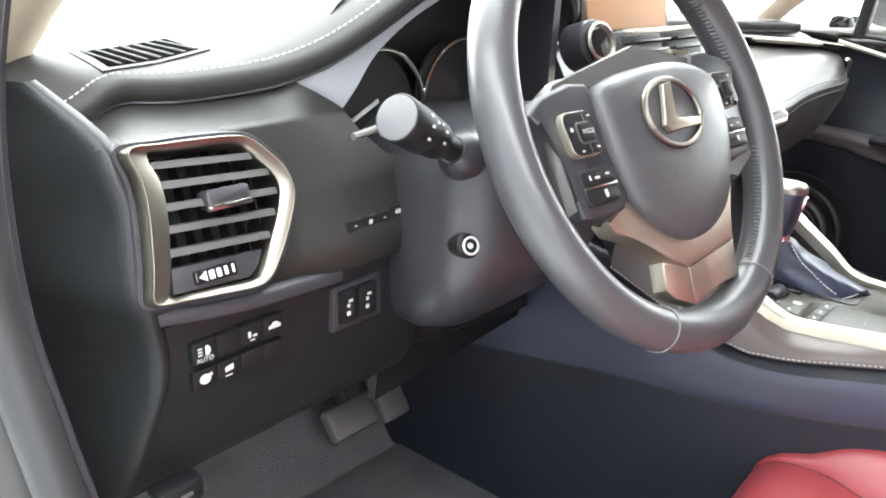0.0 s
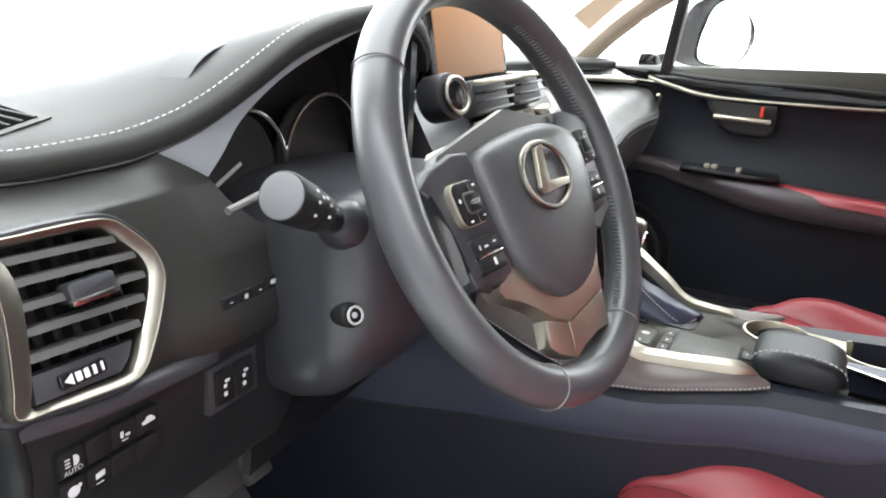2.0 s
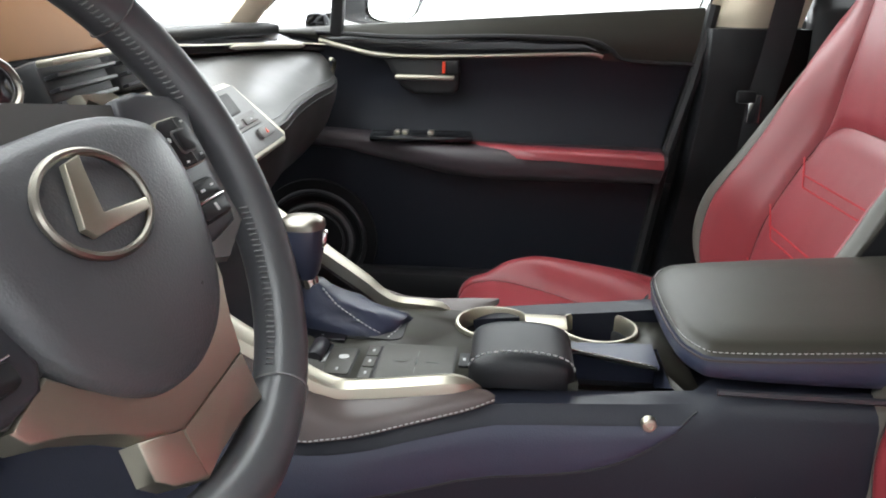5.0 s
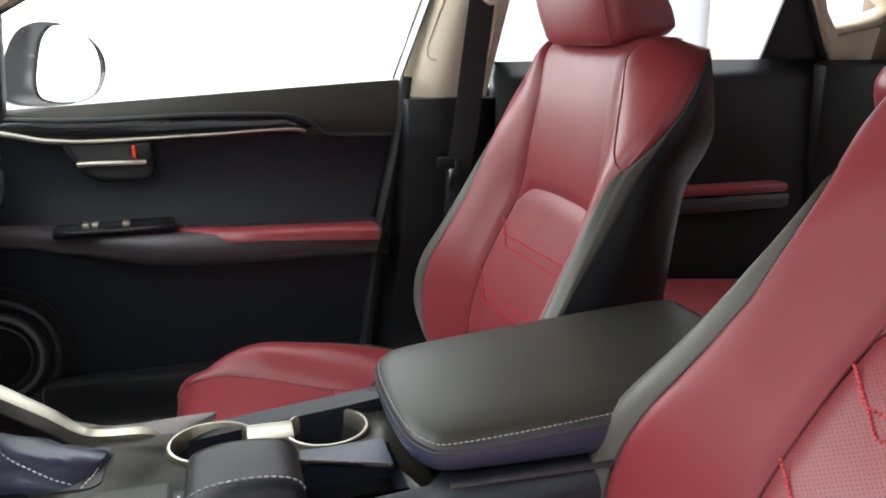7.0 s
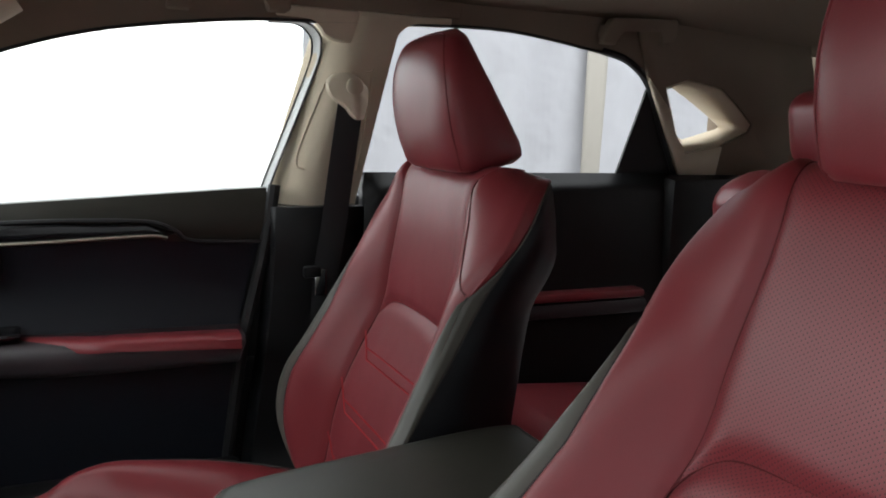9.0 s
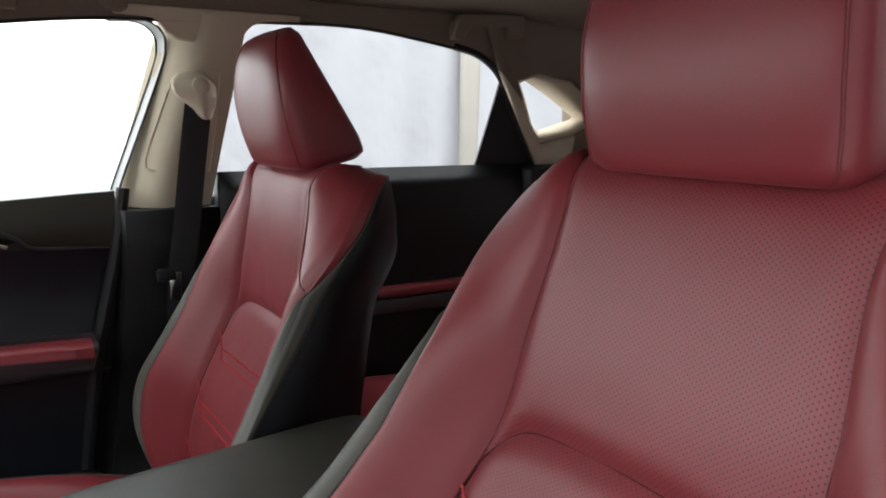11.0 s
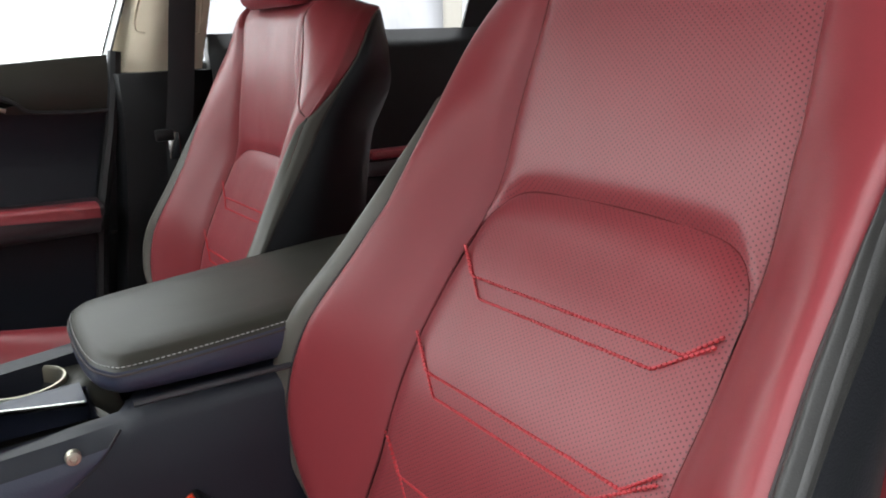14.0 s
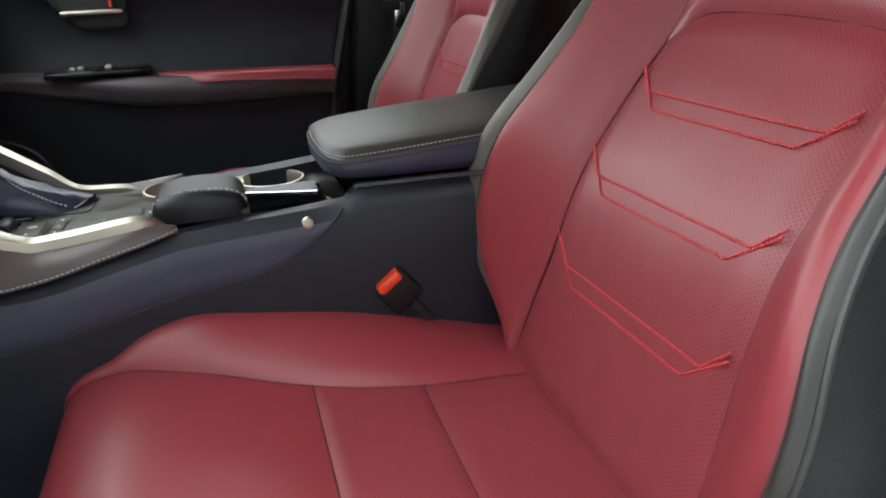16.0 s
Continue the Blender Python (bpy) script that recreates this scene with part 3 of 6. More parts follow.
bm = door_sheet(mid, top, 0.795, 0.80, 5, 0.012)
part("upper_panel", bm, M_char, door, "soft charcoal upper panel")
arm_t = ln(lambda y: float(np.interp(y, [-0.25, 0.16, 0.4, 0.62], [0.806, 0.812, 0.83, 0.84])))
o = part("middle_panel", door_sheet(arm_t, mid, 0.805, 0.800, 6, -0.015), M_doornavy, door)
low0 = ln(lambda y: 0.40)
arm_b = ln(lambda y: float(np.interp(y, [-0.25, 0.16, 0.4, 0.62], [0.752, 0.75, 0.79, 0.80])))
o = part("lower_panel", door_sheet(low0, arm_b, 0.785, 0.79, 6, 0.0), M_doornavy, door)
# arm rest body and red pad
def arm_x(y):
    return float(np.interp(y, [-0.25, 0.0, 0.2, 0.36, 0.5], [0.715, 0.715, 0.725, 0.76, 0.79]))
rows = []
for a, b in zip(arm_b, arm_t):
    ax = arm_x(a[0])
    rows.append([V(0.80, a[0], a[1] - 0.005), V(ax + 0.02, a[0], a[1]), V(ax, a[0], a[1] + 0.02), V(ax + 0.002, b[0], b[1] - 0.012), V(ax + 0.012, b[0], b[1] - 0.002), V(0.81, b[0], b[1])])
part("armrest", grid(rows, caps=True), M_armside, door, "dark maroon-grey leather armrest bolster", angle=60)
rows = []
for y in np.linspace(0.18, -0.204, 16):
    f = min(1, (0.165 - y) / 0.12)
    g = 0.0 if y > 0 else y * 0.03
    rows.append([V(0.798 - .028 * f, y, 0.812 + g), V(0.79 - 0.045 * f, y, 0.815 + g), V(0.780 - 0.060 * f, y, 0.815 + g), V(0.772 - 0.064 * f, y, 0.809 + g), V(0.772 - 0.065 * f, y, 0.797 + 2 * g), V(0.80 - .02 * f, y, 0.79 + 2 * g)])
part("arm_pad", grid(rows, close=True, caps=True), M_red, door, "red leather arm pad", angle=60)
part("switch_plate", rbox((0.762, 0.255, 0.826), (0.06, 0.20, 0.014), 0.006, (0, 0, 6)), M_gloss, door, "gloss black switch plate")
for y in (0.30, 0.285, 0.235):
    part("window_switch", rbox((0.752, y, 0.836), (0.02, 0.012, 0.008), 0.003), M_satin, door)
# gloss strip with chrome lower edge
sp = [(0.455, 1.006), (0.40, 0.993), (0.34, 0.981), (0.25, 0.979), (0.10, 0.983), (-0.05, 0.989), (-0.085, 0.984)]
hp = [(0.46, 1.014), (0.40, 1.012), (0.34, 1.009), (0.25, 1.008), (0.10, 1.012), (-0.05, 1.008), (-0.10, 0.990)]
bm = slab([[V(0.784, y, z) for y, z in sp], [V(0.780, y, (z + q[1]) / 2) for (y, z), q in zip(sp, hp)], [V(0.784, y, z) for y, z in hp]], (0.008, 0, 0))
o = part("gloss_strip", bm, M_gloss, door, "gloss black trim strip")
part("chrome_strip", tube(cr([V(0.781, y, z - 0.003) for y, z in sp], 5), [0.006] * 12 + [0.0045] * 19, 8, flat=0.7), M_satin, door, "satin metal strip")
part("welt", tube(cr([V(0.783, y, z + 0.004) for y, z in hp] + [V(0.784, -0.13, 0.975), V(0.786, -0.255, 0.97)], 5), 0.004, 6), M_rubber, door)
# inside handle in its recess
pl = lay((0.788, 0.25, 0.945), (0, -1, 0), (0, 0, 1))
part("handle_recess", plate([(-0.085, 0.03), (0.06, 0.028), (0.068, 0.0), (0.066, -0.030), (0.052, -0.042), (-0.02, -0.042), (-0.045, -0.030), (-0.065, 0.0)], pl, 0.01, 0.004, 3), M_plastic, door, "black handle recess")
part("recess_floor", plate([(-0.07, 0.026), (0.056, 0.024), (0.060, -0.026), (0.048, -0.034), (-0.02, -0.034), (-0.04, -0.022)], lambda a, b, h: pl(a, b, 0.0008 + h), 0.002, 0), M_rubber, door)
part("handle", rbox((0.775, 0.25, 0.938), (0.016, 0.115, 0.010), 0.004), M_satin, door, "satin metal pull handle")
part("lock_button", rbox((0.778, 0.198, 0.957), (0.012, 0.028, 0.028), 0.004), M_plastic, door)
part("lock_mark", rbox((0.771, 0.213, 0.957), (0.004, 0.006, 0.022), 0.001), M_orange, door, "red lock mark")
# loudspeaker
spk = lay((0.776, 0.478, 0.60), (0, -1, 0), (0, 0, 1))
part("speaker_surround", plate(disc(48, 0.128), spk, 0.02, 0.010, 3), M_plastic, door)
for rr_, hh, tt, m_, lb in ((0.104, 0.002, 0.005, M_smooth, "dull grey speaker rim"), (0.076, 0.006, 0.0045, M_graycap, "grey speaker ring"), (0.060, 0.004, 0.003, M_smooth, "dark inner ring")):
    part("speaker_ring", tube([spk(rr_ * math.cos(a), rr_ * math.sin(a), hh) for a in np.linspace(0, 2 * math.pi, 57)[:-1]], tt, 8, closed=True), m_, door, lb)
cone = [[spk(r * math.cos(a), r * math.sin(a), h) for a in np.linspace(0, 2 * math.pi, 41)[:-1]] for r, h in ((0.098, 0.003), (0.088, -0.004), (0.078, 0.005), (0.062, -0.001), (0.03, -0.008), (0.018, -0.002), (0.002, 0.002))]
part("speaker_grille", grid(cone, close=True), M_rubber, door, "black speaker cone", angle=60)
part("door_pocket", rbox((0.765, 0.10, 0.50), (0.06, 0.62, 0.10), 0.02), M_plastic, door)
es = [V(0.79, rear_edge(z) - 0.012, z) for z in np.linspace(0.42, 1.077, 10)]
part("edge_seal", tube(es, 0.012, 8), M_rubber, door, "black rubber door seal")

# outside mirror seen through the window
mir = empty("wing_mirror", "dark cased wing mirror outside the passenger window", "wing mirror")
ol = cr([V(0, 0.436, 1.045), V(0, 0.420, 1.14), V(0, 0.387, 1.176), V(0, 0.335, 1.170), V(0, 0.296, 1.13), V(0, 0.289, 1.08), V(0, 0.312, 1.033), V(0, 0.373, 1.022)], 5, closed=True)
c0 = V(0, 0.37, 1.10)
def mirror_at(p, k, dx):
    """A place of the mirror's head: its outline shrunk by k, dx behind its face, on a face turned to the rear."""
    y, z = c0.y + (p.y - c0.y) * k, c0.z + (p.z - c0.z) * k
    return V(1.0 + dx - 1.5 * (y - 0.37) + 0.1 * (z - 1.1), y + dx * 0.3, z)


part("casing", grid([[mirror_at(p, k, dx) for p in ol] for dx, k in ((0.0, 0.93), (-0.004, 1.0), (0.02, 1.05), (0.08, 0.95), (0.13, 0.6))], close=True, caps=True), M_gloss, mir, angle=50)
gl_ = [V(0, 0.299 + (p.y - 0.289) * 0.62, 1.10 + (p.z - 1.10) * 0.93) for p in ol]
gc_ = V(0, 0.346, 1.10)
part("mirror_glass", grid([[mirror_at(gc_ + (p - gc_) * k, 1.0, -0.006) for p in gl_] for k in (1.0, 0.5, 0.02)], close=True, caps=True), M_mirror, mir, "bright mirror glass")
part("mirror_foot", rbox((0.90, 0.475, 1.03), (0.14, 0.05, 0.05), 0.02), M_gloss, mir)
post = part("quarter_post", rbox((0.775, 0.409, 1.115), (0.03, 0.024, 0.21), 0.006, (7.5, -10, 0)), M_rubber)
tagged(post, "black window divider post", "window post", kind="structure")

# seat belt on the centre pillar
belt = empty("seat_belt", "black webbing seat belt hanging on the centre pillar", "seat belt")
bp = cr([V(0.70, -0.405, 1.25), V(0.695, -0.385, 1.12), V(0.69, -0.368, 1.0), V(0.695, -0.355, 0.90), V(0.70, -0.35, 0.72), V(0.705, -0.345, 0.5)], 6)
part("webbing", tube(bp, 0.024, 8, flat=0.06, up=(1, 0, 0)), M_belt, belt)
pnl = [(-0.366, 1.262), (-0.372, 1.280), (-0.385, 1.288), (-0.44, 1.292), (-0.449, 1.28), (-0.437, 1.118), (-0.420, 1.108), (-0.335, 1.108), (-0.324, 1.118), (-0.330, 1.15)]
part("slider_outline", tube(cr([V(side_x(b) - 0.0205 + pillar_curl(a, b), a, b) for a, b in pnl], 5, closed=True), 0.0022, 6, closed=True), M_beige, belt, "raised beige outline of the belt slider")
gl = [[V(0.712, -0.375, 1.285), V(0.700, -0.36, 1.270), V(0.690, -0.365, 1.245), V(0.690, -0.392, 1.222)],
      [V(0.706, -0.395, 1.288), V(0.688, -0.388, 1.274), V(0.676, -0.388, 1.250), V(0.676, -0.400, 1.210)],
      [V(0.704, -0.415, 1.282), V(0.684, -0.410, 1.270), V(0.670, -0.408, 1.245), V(0.672, -0.410, 1.203)],
      [V(0.712, -0.436, 1.265), V(0.696, -0.433, 1.256), V(0.684, -0.430, 1.235), V(0.684, -0.422, 1.206)]]
gb = slab([cr(r, 4) for r in zip(*[cr(c, 4) for c in gl])], (0.02, 0, 0))
part("guide", gb, M_beige, belt, "folded beige belt guide cover", angle=50)
part("guide_pivot", tube([V(0.72, -0.405, 1.262), V(0.672, -0.402, 1.262), V(0.669, -0.402, 1.262)], [.017, .015, .010], 16), M_beige, belt)
part("tongue", rbox((0.69, -0.345, 0.905), (0.006, 0.022, 0.05), 0.002), M_chrome, belt, "steel belt tongue")
part("tongue_grip", rbox((0.692, -0.33, 0.925), (0.014, 0.034, 0.022), 0.005), M_plastic, belt)


gusset("roof_corner_rear", [(-.95, 1.380), (-1.0, 1.368), (-1.05, 1.352), (-1.082, 1.334), (-1.13, 1.36), (-1.13, 1.48), (-.95, 1.48)], -0.004, M_roof, "beige filler above the rear window's corner", 0.03)

# sun visor folded up at the windscreen's head
vis = empty("sun_visor", "beige folded sun visor below the headliner", "sun visor")
part("visor_panel", rbox((0.39, 0.088, 1.374), (0.37, 0.19, 0.020), 0.009, (-9, 0, 0), 3), M_roof, vis)
part("visor_hinge", tube([V(0.558, 0.165, 1.363), V(0.565, 0.172, 1.38), V(0.565, 0.172, 1.42)], 0.008, 10), M_roof, vis)
part("visor_clip", rbox((0.22, 0.165, 1.395), (0.02, 0.02, 0.066), 0.004), M_roof, vis)

# grab handles on the roof rail
for y0, y1 in ((-0.087, -0.289), (-0.929, -1.107)):
    gh = empty("grab_handle", "beige folding grab handle on the roof rail", "grab handle", "grab handles")
    hook = [(0, 1.379), (.012, 1.408), (.03, 1.419), (.07, 1.424), (.92, 1.431), (.965, 1.426), (.985, 1.414), (1, 1.389), (.985, 1.384), (.82, 1.381), (.80, 1.386), (.775, 1.404), (.745, 1.4085), (.235, 1.4025), (.21, 1.397), (.195, 1.378), (.18, 1.373), (.01, 1.374)]
    part("grip", plate([(y0 + (y1 - y0) * a, b) for a, b in hook], lambda a, b, h: V(.671 - .4 * (b - 1.4) - h, a, b), .020, .004), M_roof, gh, angle=60)
    for f in (.10, .90):
        part("grip_foot", rbox((0.704, y0 + (y1 - y0) * f, 1.400), (0.04, 0.03, 0.03), 0.004, (0, -20, 0)), M_roof, gh)


# ---- seats ----
def build_seat(name, label, doorway):
    """A front seat; the one in the open doorway has a narrower outer band, its shade put into a darker leather."""
    root = empty(name, label, "car seat", "front seats")
    uo = tab([-.04, 0, .05, .1, .15, .2, .25, .3, .35, .4, .45, .5, .55, .6, .63, .66], [.165, .192, .241, .269, .275, .263, .247, .237, .229, .221, .217, .227, .224, .203, .174, .138])
    wo = tab([-.04, 0, .05, .1, .15, .2, .3, .4, .45, .5, .55, .6, .7], [-.05, -.012, .034, .066, .082, .087, .066, .042, .03, .015, 0, -.013, -.018])
    uc = tab([-.04, 0, .06, .12, .2, .3, .37, .45, .6, .65], [.162, .1635, .160, .152, .147, .145, .139, .136, .137, .158])
    wc = tab([0, .1, .2, .3, .37, .45, .6, .7], [-.01, .002, .012, -.002, -.015, -.006, .012, .012])
    V0, RR = 0.575, 0.05
    wb = tab([0, .2, .3, .45, .575, .61, .66], [-.105, -.103, -.098, -.090, -.085, -.074, -.046])

    def P(u, v, w):
        if v > V0:
            a = min((v - V0) / RR, math.pi / 2)
            v, w = V0 + RR * math.sin(a), w - RR * (1 - math.cos(a))
        return V(u, -.25 - .413 * v + .911 * w, .62 + .911 * v + .413 * w)

    VT = V0 + RR * math.pi / 2

    def wf(u, v):
        a, c, e = abs(u), uc(v), uo(v)
        if a <= c:
            return wc(v) + 0.008 * (a / c) ** 4
        s = min(1, (a - c) / (e - c))
        return wc(v) + 0.008 + (wo(v) - wc(v) - 0.008) * (s * s * (3 - 2 * s)) ** 0.85 + 0.012 * math.sin(math.pi * s) * (1 - 0.3 * s)

    def puff(s, k=0.10):
        d = min(s, 1 - s) / k
        return 1.0 if d >= 1 else math.sin(d * math.pi / 2)

    drop = lambda d: 0.075 * max(0, d - .2) ** 2
    ease = lambda t: max(0, min(1, t)) ** 2 * (3 - 2 * max(0, min(1, t)))
    arch = lambda f: 0.387 - 0.007 * f * f - 0.04 * abs(f) ** 10

    def sheet(f, nu, nv, lift=0.0085, ku=0.08, kv=0.06):
        rows, uvr = [], []
        for j in range(nv + 1):
            r, q = [], []
            for i in range(nu + 1):
                s, t = i / nu, j / nv
                u, v = f(s, t)
                h = lift * min(puff(s, ku), puff(t, kv))
                h += 0.0011 * noise.noise(V(u * 14 + 3, v * 9, 1.5)) + 0.0006 * noise.noise(V(u * 40, v * 22, 4))
                r.append(P(u, v, wf(u, v) + h))
                q.append((u + 1.0, v + 1.0))
            rows.append(r)
            uvr.append(q)
        return grid(rows, uv=uvr)

    back = part("backrest", grid([[P(u, v, w) for u, w in ((-uo(v) + .01, wo(v) - .02), (-uc(v), wc(v) - .012), (uc(v), wc(v) - .012), (uo(v) - .01, wo(v) - .02), (uo(v) - .052, wb(v) + .004), (.12, wb(v) - .02), (-.12, wb(v) - .02), (-uo(v) + .052, wb(v) + .004))] for v in np.linspace(-0.04, VT - .06, 22)], close=True, caps=True), M_black, root, "black leather seat back shell", angle=60)
    lower = part("lower_panel", sheet(lambda s, t: ((2 * s - 1) * uc(t * .36), -0.02 + t * (arch(2 * s - 1) + 0.02)), 34, 40), M_redperf, back, "red perforated lower panel", angle=80)
    part("upper_panel", sheet(lambda s, t: ((2 * s - 1) * uc(arch(2 * s - 1) + t * (VT - arch(2 * s - 1))), arch(2 * s - 1) + t * (VT - arch(2 * s - 1))), 34, 30), M_redperf, back, "red perforated upper panel", angle=80)
    for sg in (-1, 1):
        out = doorway and sg < 0
        # same band on both sides; the doorway one is darkened to stand for shade
        bw, m_band = (0.10, M_pad) if out else (0.27, M_band)
        sb = lambda v: 1 - bw * min(1, max(0, (0.452 - v) / 0.12)) ** 0.8
        bu = lambda s, v: sg * (uc(v) + s * (uo(v) - uc(v)))
        part("edge_band", sheet(lambda s, t: (bu(sb(-.02 + t * .472) + s * (1 - sb(-.02 + t * .472)), -.02 + t * .472), -.02 + t * .472), 8, 40, 0.006, 0.5, 0.03), m_band, back, "grey-brown leather edge band", angle=80)
        part("bolster", sheet(lambda s, t: (bu(s * sb(-.02 + t * (VT + .02)), -.02 + t * (VT + .02)), -.02 + t * (VT + .02)), 20, 48, 0.007, 0.14, 0.03), M_red, back, "smooth red leather side bolster", angle=80)
        # dark side band and side below the notch, red shoulder above it
        def sidep(s, v):
            e, w0 = uo(v), wo(v)
            u = e + 0.002 * math.sin(math.pi * min(1, s * 1.3)) * min(1, (VT + .02 - v) / .12) - 0.070 * max(0, s - .30) ** 1.3
            return P(sg * u, v, w0 + (wb(v) - w0) * s) + V(0, 0, -drop(s) * ease((v - .45) / (VT - .45)))
        bandw = tab([-.02, .2, .3, .4, .45, .5, .56, .7], [.02, .02, .06, .15, .18, .17, .13, .06])

        def sd(side, lo, hi, n=10, m=40, lift=0.003):
            rows = []
            for j in range(m + 1):
                r = []
                for i in range(n + 1):
                    s = side(i / n, lo + (hi - lo) * j / m)
                    v = lo + (hi - lo) * j / m
                    p = sidep(s, v)
                    r.append(p + V(sg * lift * min(puff(i / n, .15), puff(j / m, .05)), 0, 0))
                rows.append(r)
            return grid(rows)
        # where the red shoulder ends on the side, and the charcoal band below it
        shd = lambda v: 0.42 * max(0, min(1, (v - .452) / (VT - .452))) ** (1 / 1.15)
        bnd = lambda v: max(bandw(v), shd(v) + .02)
        part("side_band", sd(lambda f, v: shd(v) + f * (bnd(v) - shd(v)), -.02, VT, 6, 60), m_band, back, "grey-brown leather side band", angle=80)
        part("side_panel", sd(lambda f, v: bnd(v) + f * (1 - bnd(v)), -.02, VT, 10, 60), M_black, back, "black leather side panel", angle=80)
        part("shoulder_panel", sd(lambda f, v: f * shd(v), .452, VT, 8, 24), M_red, back, "red leather shoulder panel", angle=80)
        part("side_seam", tube([sidep(bnd(v), v) for v in np.linspace(0, VT - .03, 50)], 0.0014, 5), M_darkthread, back)
        part("edge_stitching", stitches([P(bu(sb(v) + .035, v), v, wf(bu(sb(v) + .035, v), v) + .0012) for v in np.linspace(0.02, 0.43, 60)], 0.0045, 0.6, 0.0004), M_seam, back, "dark red thread")
        wl_ = tab([.452, .47, .50, .55, .60, .625], [1, .70, .42, .25, .08, 0])
        if sg < 0 and not doorway:
            part("shoulder_welt", tube([P(bu(wl_(v), v), v, wf(bu(wl_(v), v), v) + .007 * puff(wl_(v), .14)) for v in np.linspace(0.454, .622, 36)], 0.0014, 6), M_seam, back)
        part("edge_welt", tube([P(bu(sb(v), v), v, wf(bu(sb(v), v), v) + .0005) for v in np.linspace(0.0, 0.452, 40)], 0.0014, 6), M_darkthread, back)
        # soft shade of the panel crease, laid in as a dark red line
        part("panel_seam", tube([P(sg * uc(v), v, wf(uc(v), v) - 0.0004) for v in np.linspace(0, VT, 60)], 0.0011, 5), M_seam, back)
    # crease shade under the arch, drawn as a dark line too
    part("arch_seam", tube([P(f * uc(arch(f)), arch(f), wf(f * uc(arch(f)), arch(f)) - 0.0004) for f in np.linspace(-1, 1, 50)], 0.0011, 5), M_seam, back)
    # double chevron stitching on the lower panel
    lim = lambda v: uc(v) - .004
    for vv in (0.300, 0.2095, 0.115):
        bm = bmesh.new()
        for k in (((-0.150, vv + .034), (-0.116, vv + .004), (0, vv), (0.112, vv - .003), (0.142, vv + .025)),
                  ((-0.150, vv + .026), (-0.097, vv - .012), (0, vv - .0155), (0.092, vv - .0185), (0.136, vv + .020))):
            ln_ = []
            for (a, b), (c, d) in zip(k, k[1:]):
                ln_ += [(a + (c - a) * i / 12, b + (d - b) * i / 12) for i in range(12)]
            ln_.append(k[-1])
            stitches([P(u, v, wf(u, v) + 0.0092) for u, v in ln_ if abs(u) < lim(v)], 0.0040, 0.78, 0.0016, bm)
        part("chevron_stitching", bm, M_redthread, lower, "bright red double chevron stitching")
    # top cap behind the roll
    depth = lambda u: wf(u, VT) - wb(VT)
    dome = lambda u, d: 0.004 * (1 - (abs(u) / uo(VT)) ** 4) * math.sin(math.pi * min(1, d)) - drop(d)
    for nm, d0, d1, m_, lb in (("top_cap", 0, .42, M_red, "red leather top"), ("top_cap_rear", .42, 1, M_black, "black leather rear top")):
        part(nm, grid([[P(u * (1 - .07 * max(0, d - .3) ** 1.3 / uo(VT)), VT, wf(u, VT) - depth(u) * d) + V(0, 0, dome(u, d)) for u in np.linspace(-uo(VT), uo(VT), 24)] for d in np.linspace(d0, d1, 7)]), m_, back, lb, angle=80)

    # cushion
    z0 = tab([-.30, -.24, 0, .10, .16, .20], [.592, .598, .612, .628, .632, .622])
    cu = tab([-.3, -.23, -.15, -.07, .06, .12, .17, .2], [.128, .126, .128, .144, .186, .202, .212, .212])
    co = tab([-.3, -.2, -.1, .05, .13, .17, .215], [.225, .245, .258, .262, .252, .236, .215])
    hb = tab([-.3, -.23, -.17, -.1, .02, .09, .14, .165, .215], [.002, .010, .024, .040, .048, .041, .022, .008, .0])
    YF = 0.178

    def Q(u, y, up=0.0):
        """Top of the cushion; beyond the front edge it rolls down."""
        a = abs(u)
        yy = min(y, YF)
        c, e = cu(yy), co(yy)
        if a <= c:
            z = z0(yy) + 0.006 * (a / c) ** 4
        else:
            s = (a - c) / (e - c)
            z = z0(yy) + 0.006 + hb(yy) * math.sin(min(1, s) * math.pi * 0.62) ** 1.0 * (1 - 0.12 * s)
        z += up
        if y > YF:
            r = 0.045
            g = (y - YF) / r
            if g < math.pi / 2:
                return V(u, YF + r * math.sin(g), z - r * (1 - math.cos(g)))
            return V(u, YF + r - 0.15 * (y - YF - r * math.pi / 2), z - r - (y - YF - r * math.pi / 2))
        return V(u, yy, z)

    YE = YF + 0.045 * math.pi / 2 + 0.06
    cush = part("cushion", grid([[Q(u, y, -0.012) for u in np.linspace(-.21, .21, 14)] for y in np.linspace(-.30, YE, 30)]), M_black, root, angle=80)
    cush.modifiers.new("t", "SOLIDIFY").thickness = 0.06

    def csheet(f, nu, nv, lift=0.004, ku=.1, kv=.12):
        rows, uvr = [], []
        for j in range(nv + 1):
            r, q = [], []
            for i in range(nu + 1):
                s, t = i / nu, j / nv
                u, y = f(s, t)
                r.append(Q(u, y, lift * min(puff(s, ku), puff(t, kv)) + 0.0011 * noise.noise(V(u * 12, y * 10, 7))))
                q.append((u + 1.0, y + 1.0))
            rows.append(r)
            uvr.append(q)
        return grid(rows, uv=uvr)

    def zone(nm, y0, y1, m, lab):
        part(nm, csheet(lambda s, t: ((2 * s - 1) * cu(min(y0 + t * (y1 - y0), YF)), y0 + t * (y1 - y0)), 26, 18), m, cush, lab, angle=80)
    zone("rear_panel", -.30, -.135, M_redperf, "red perforated cushion panel")
    zone("insert_panel", -.135, -.025, M_redperf, "red perforated cushion insert")
    zone("front_panel", -.025, YE, M_red, "smooth red front cushion panel")
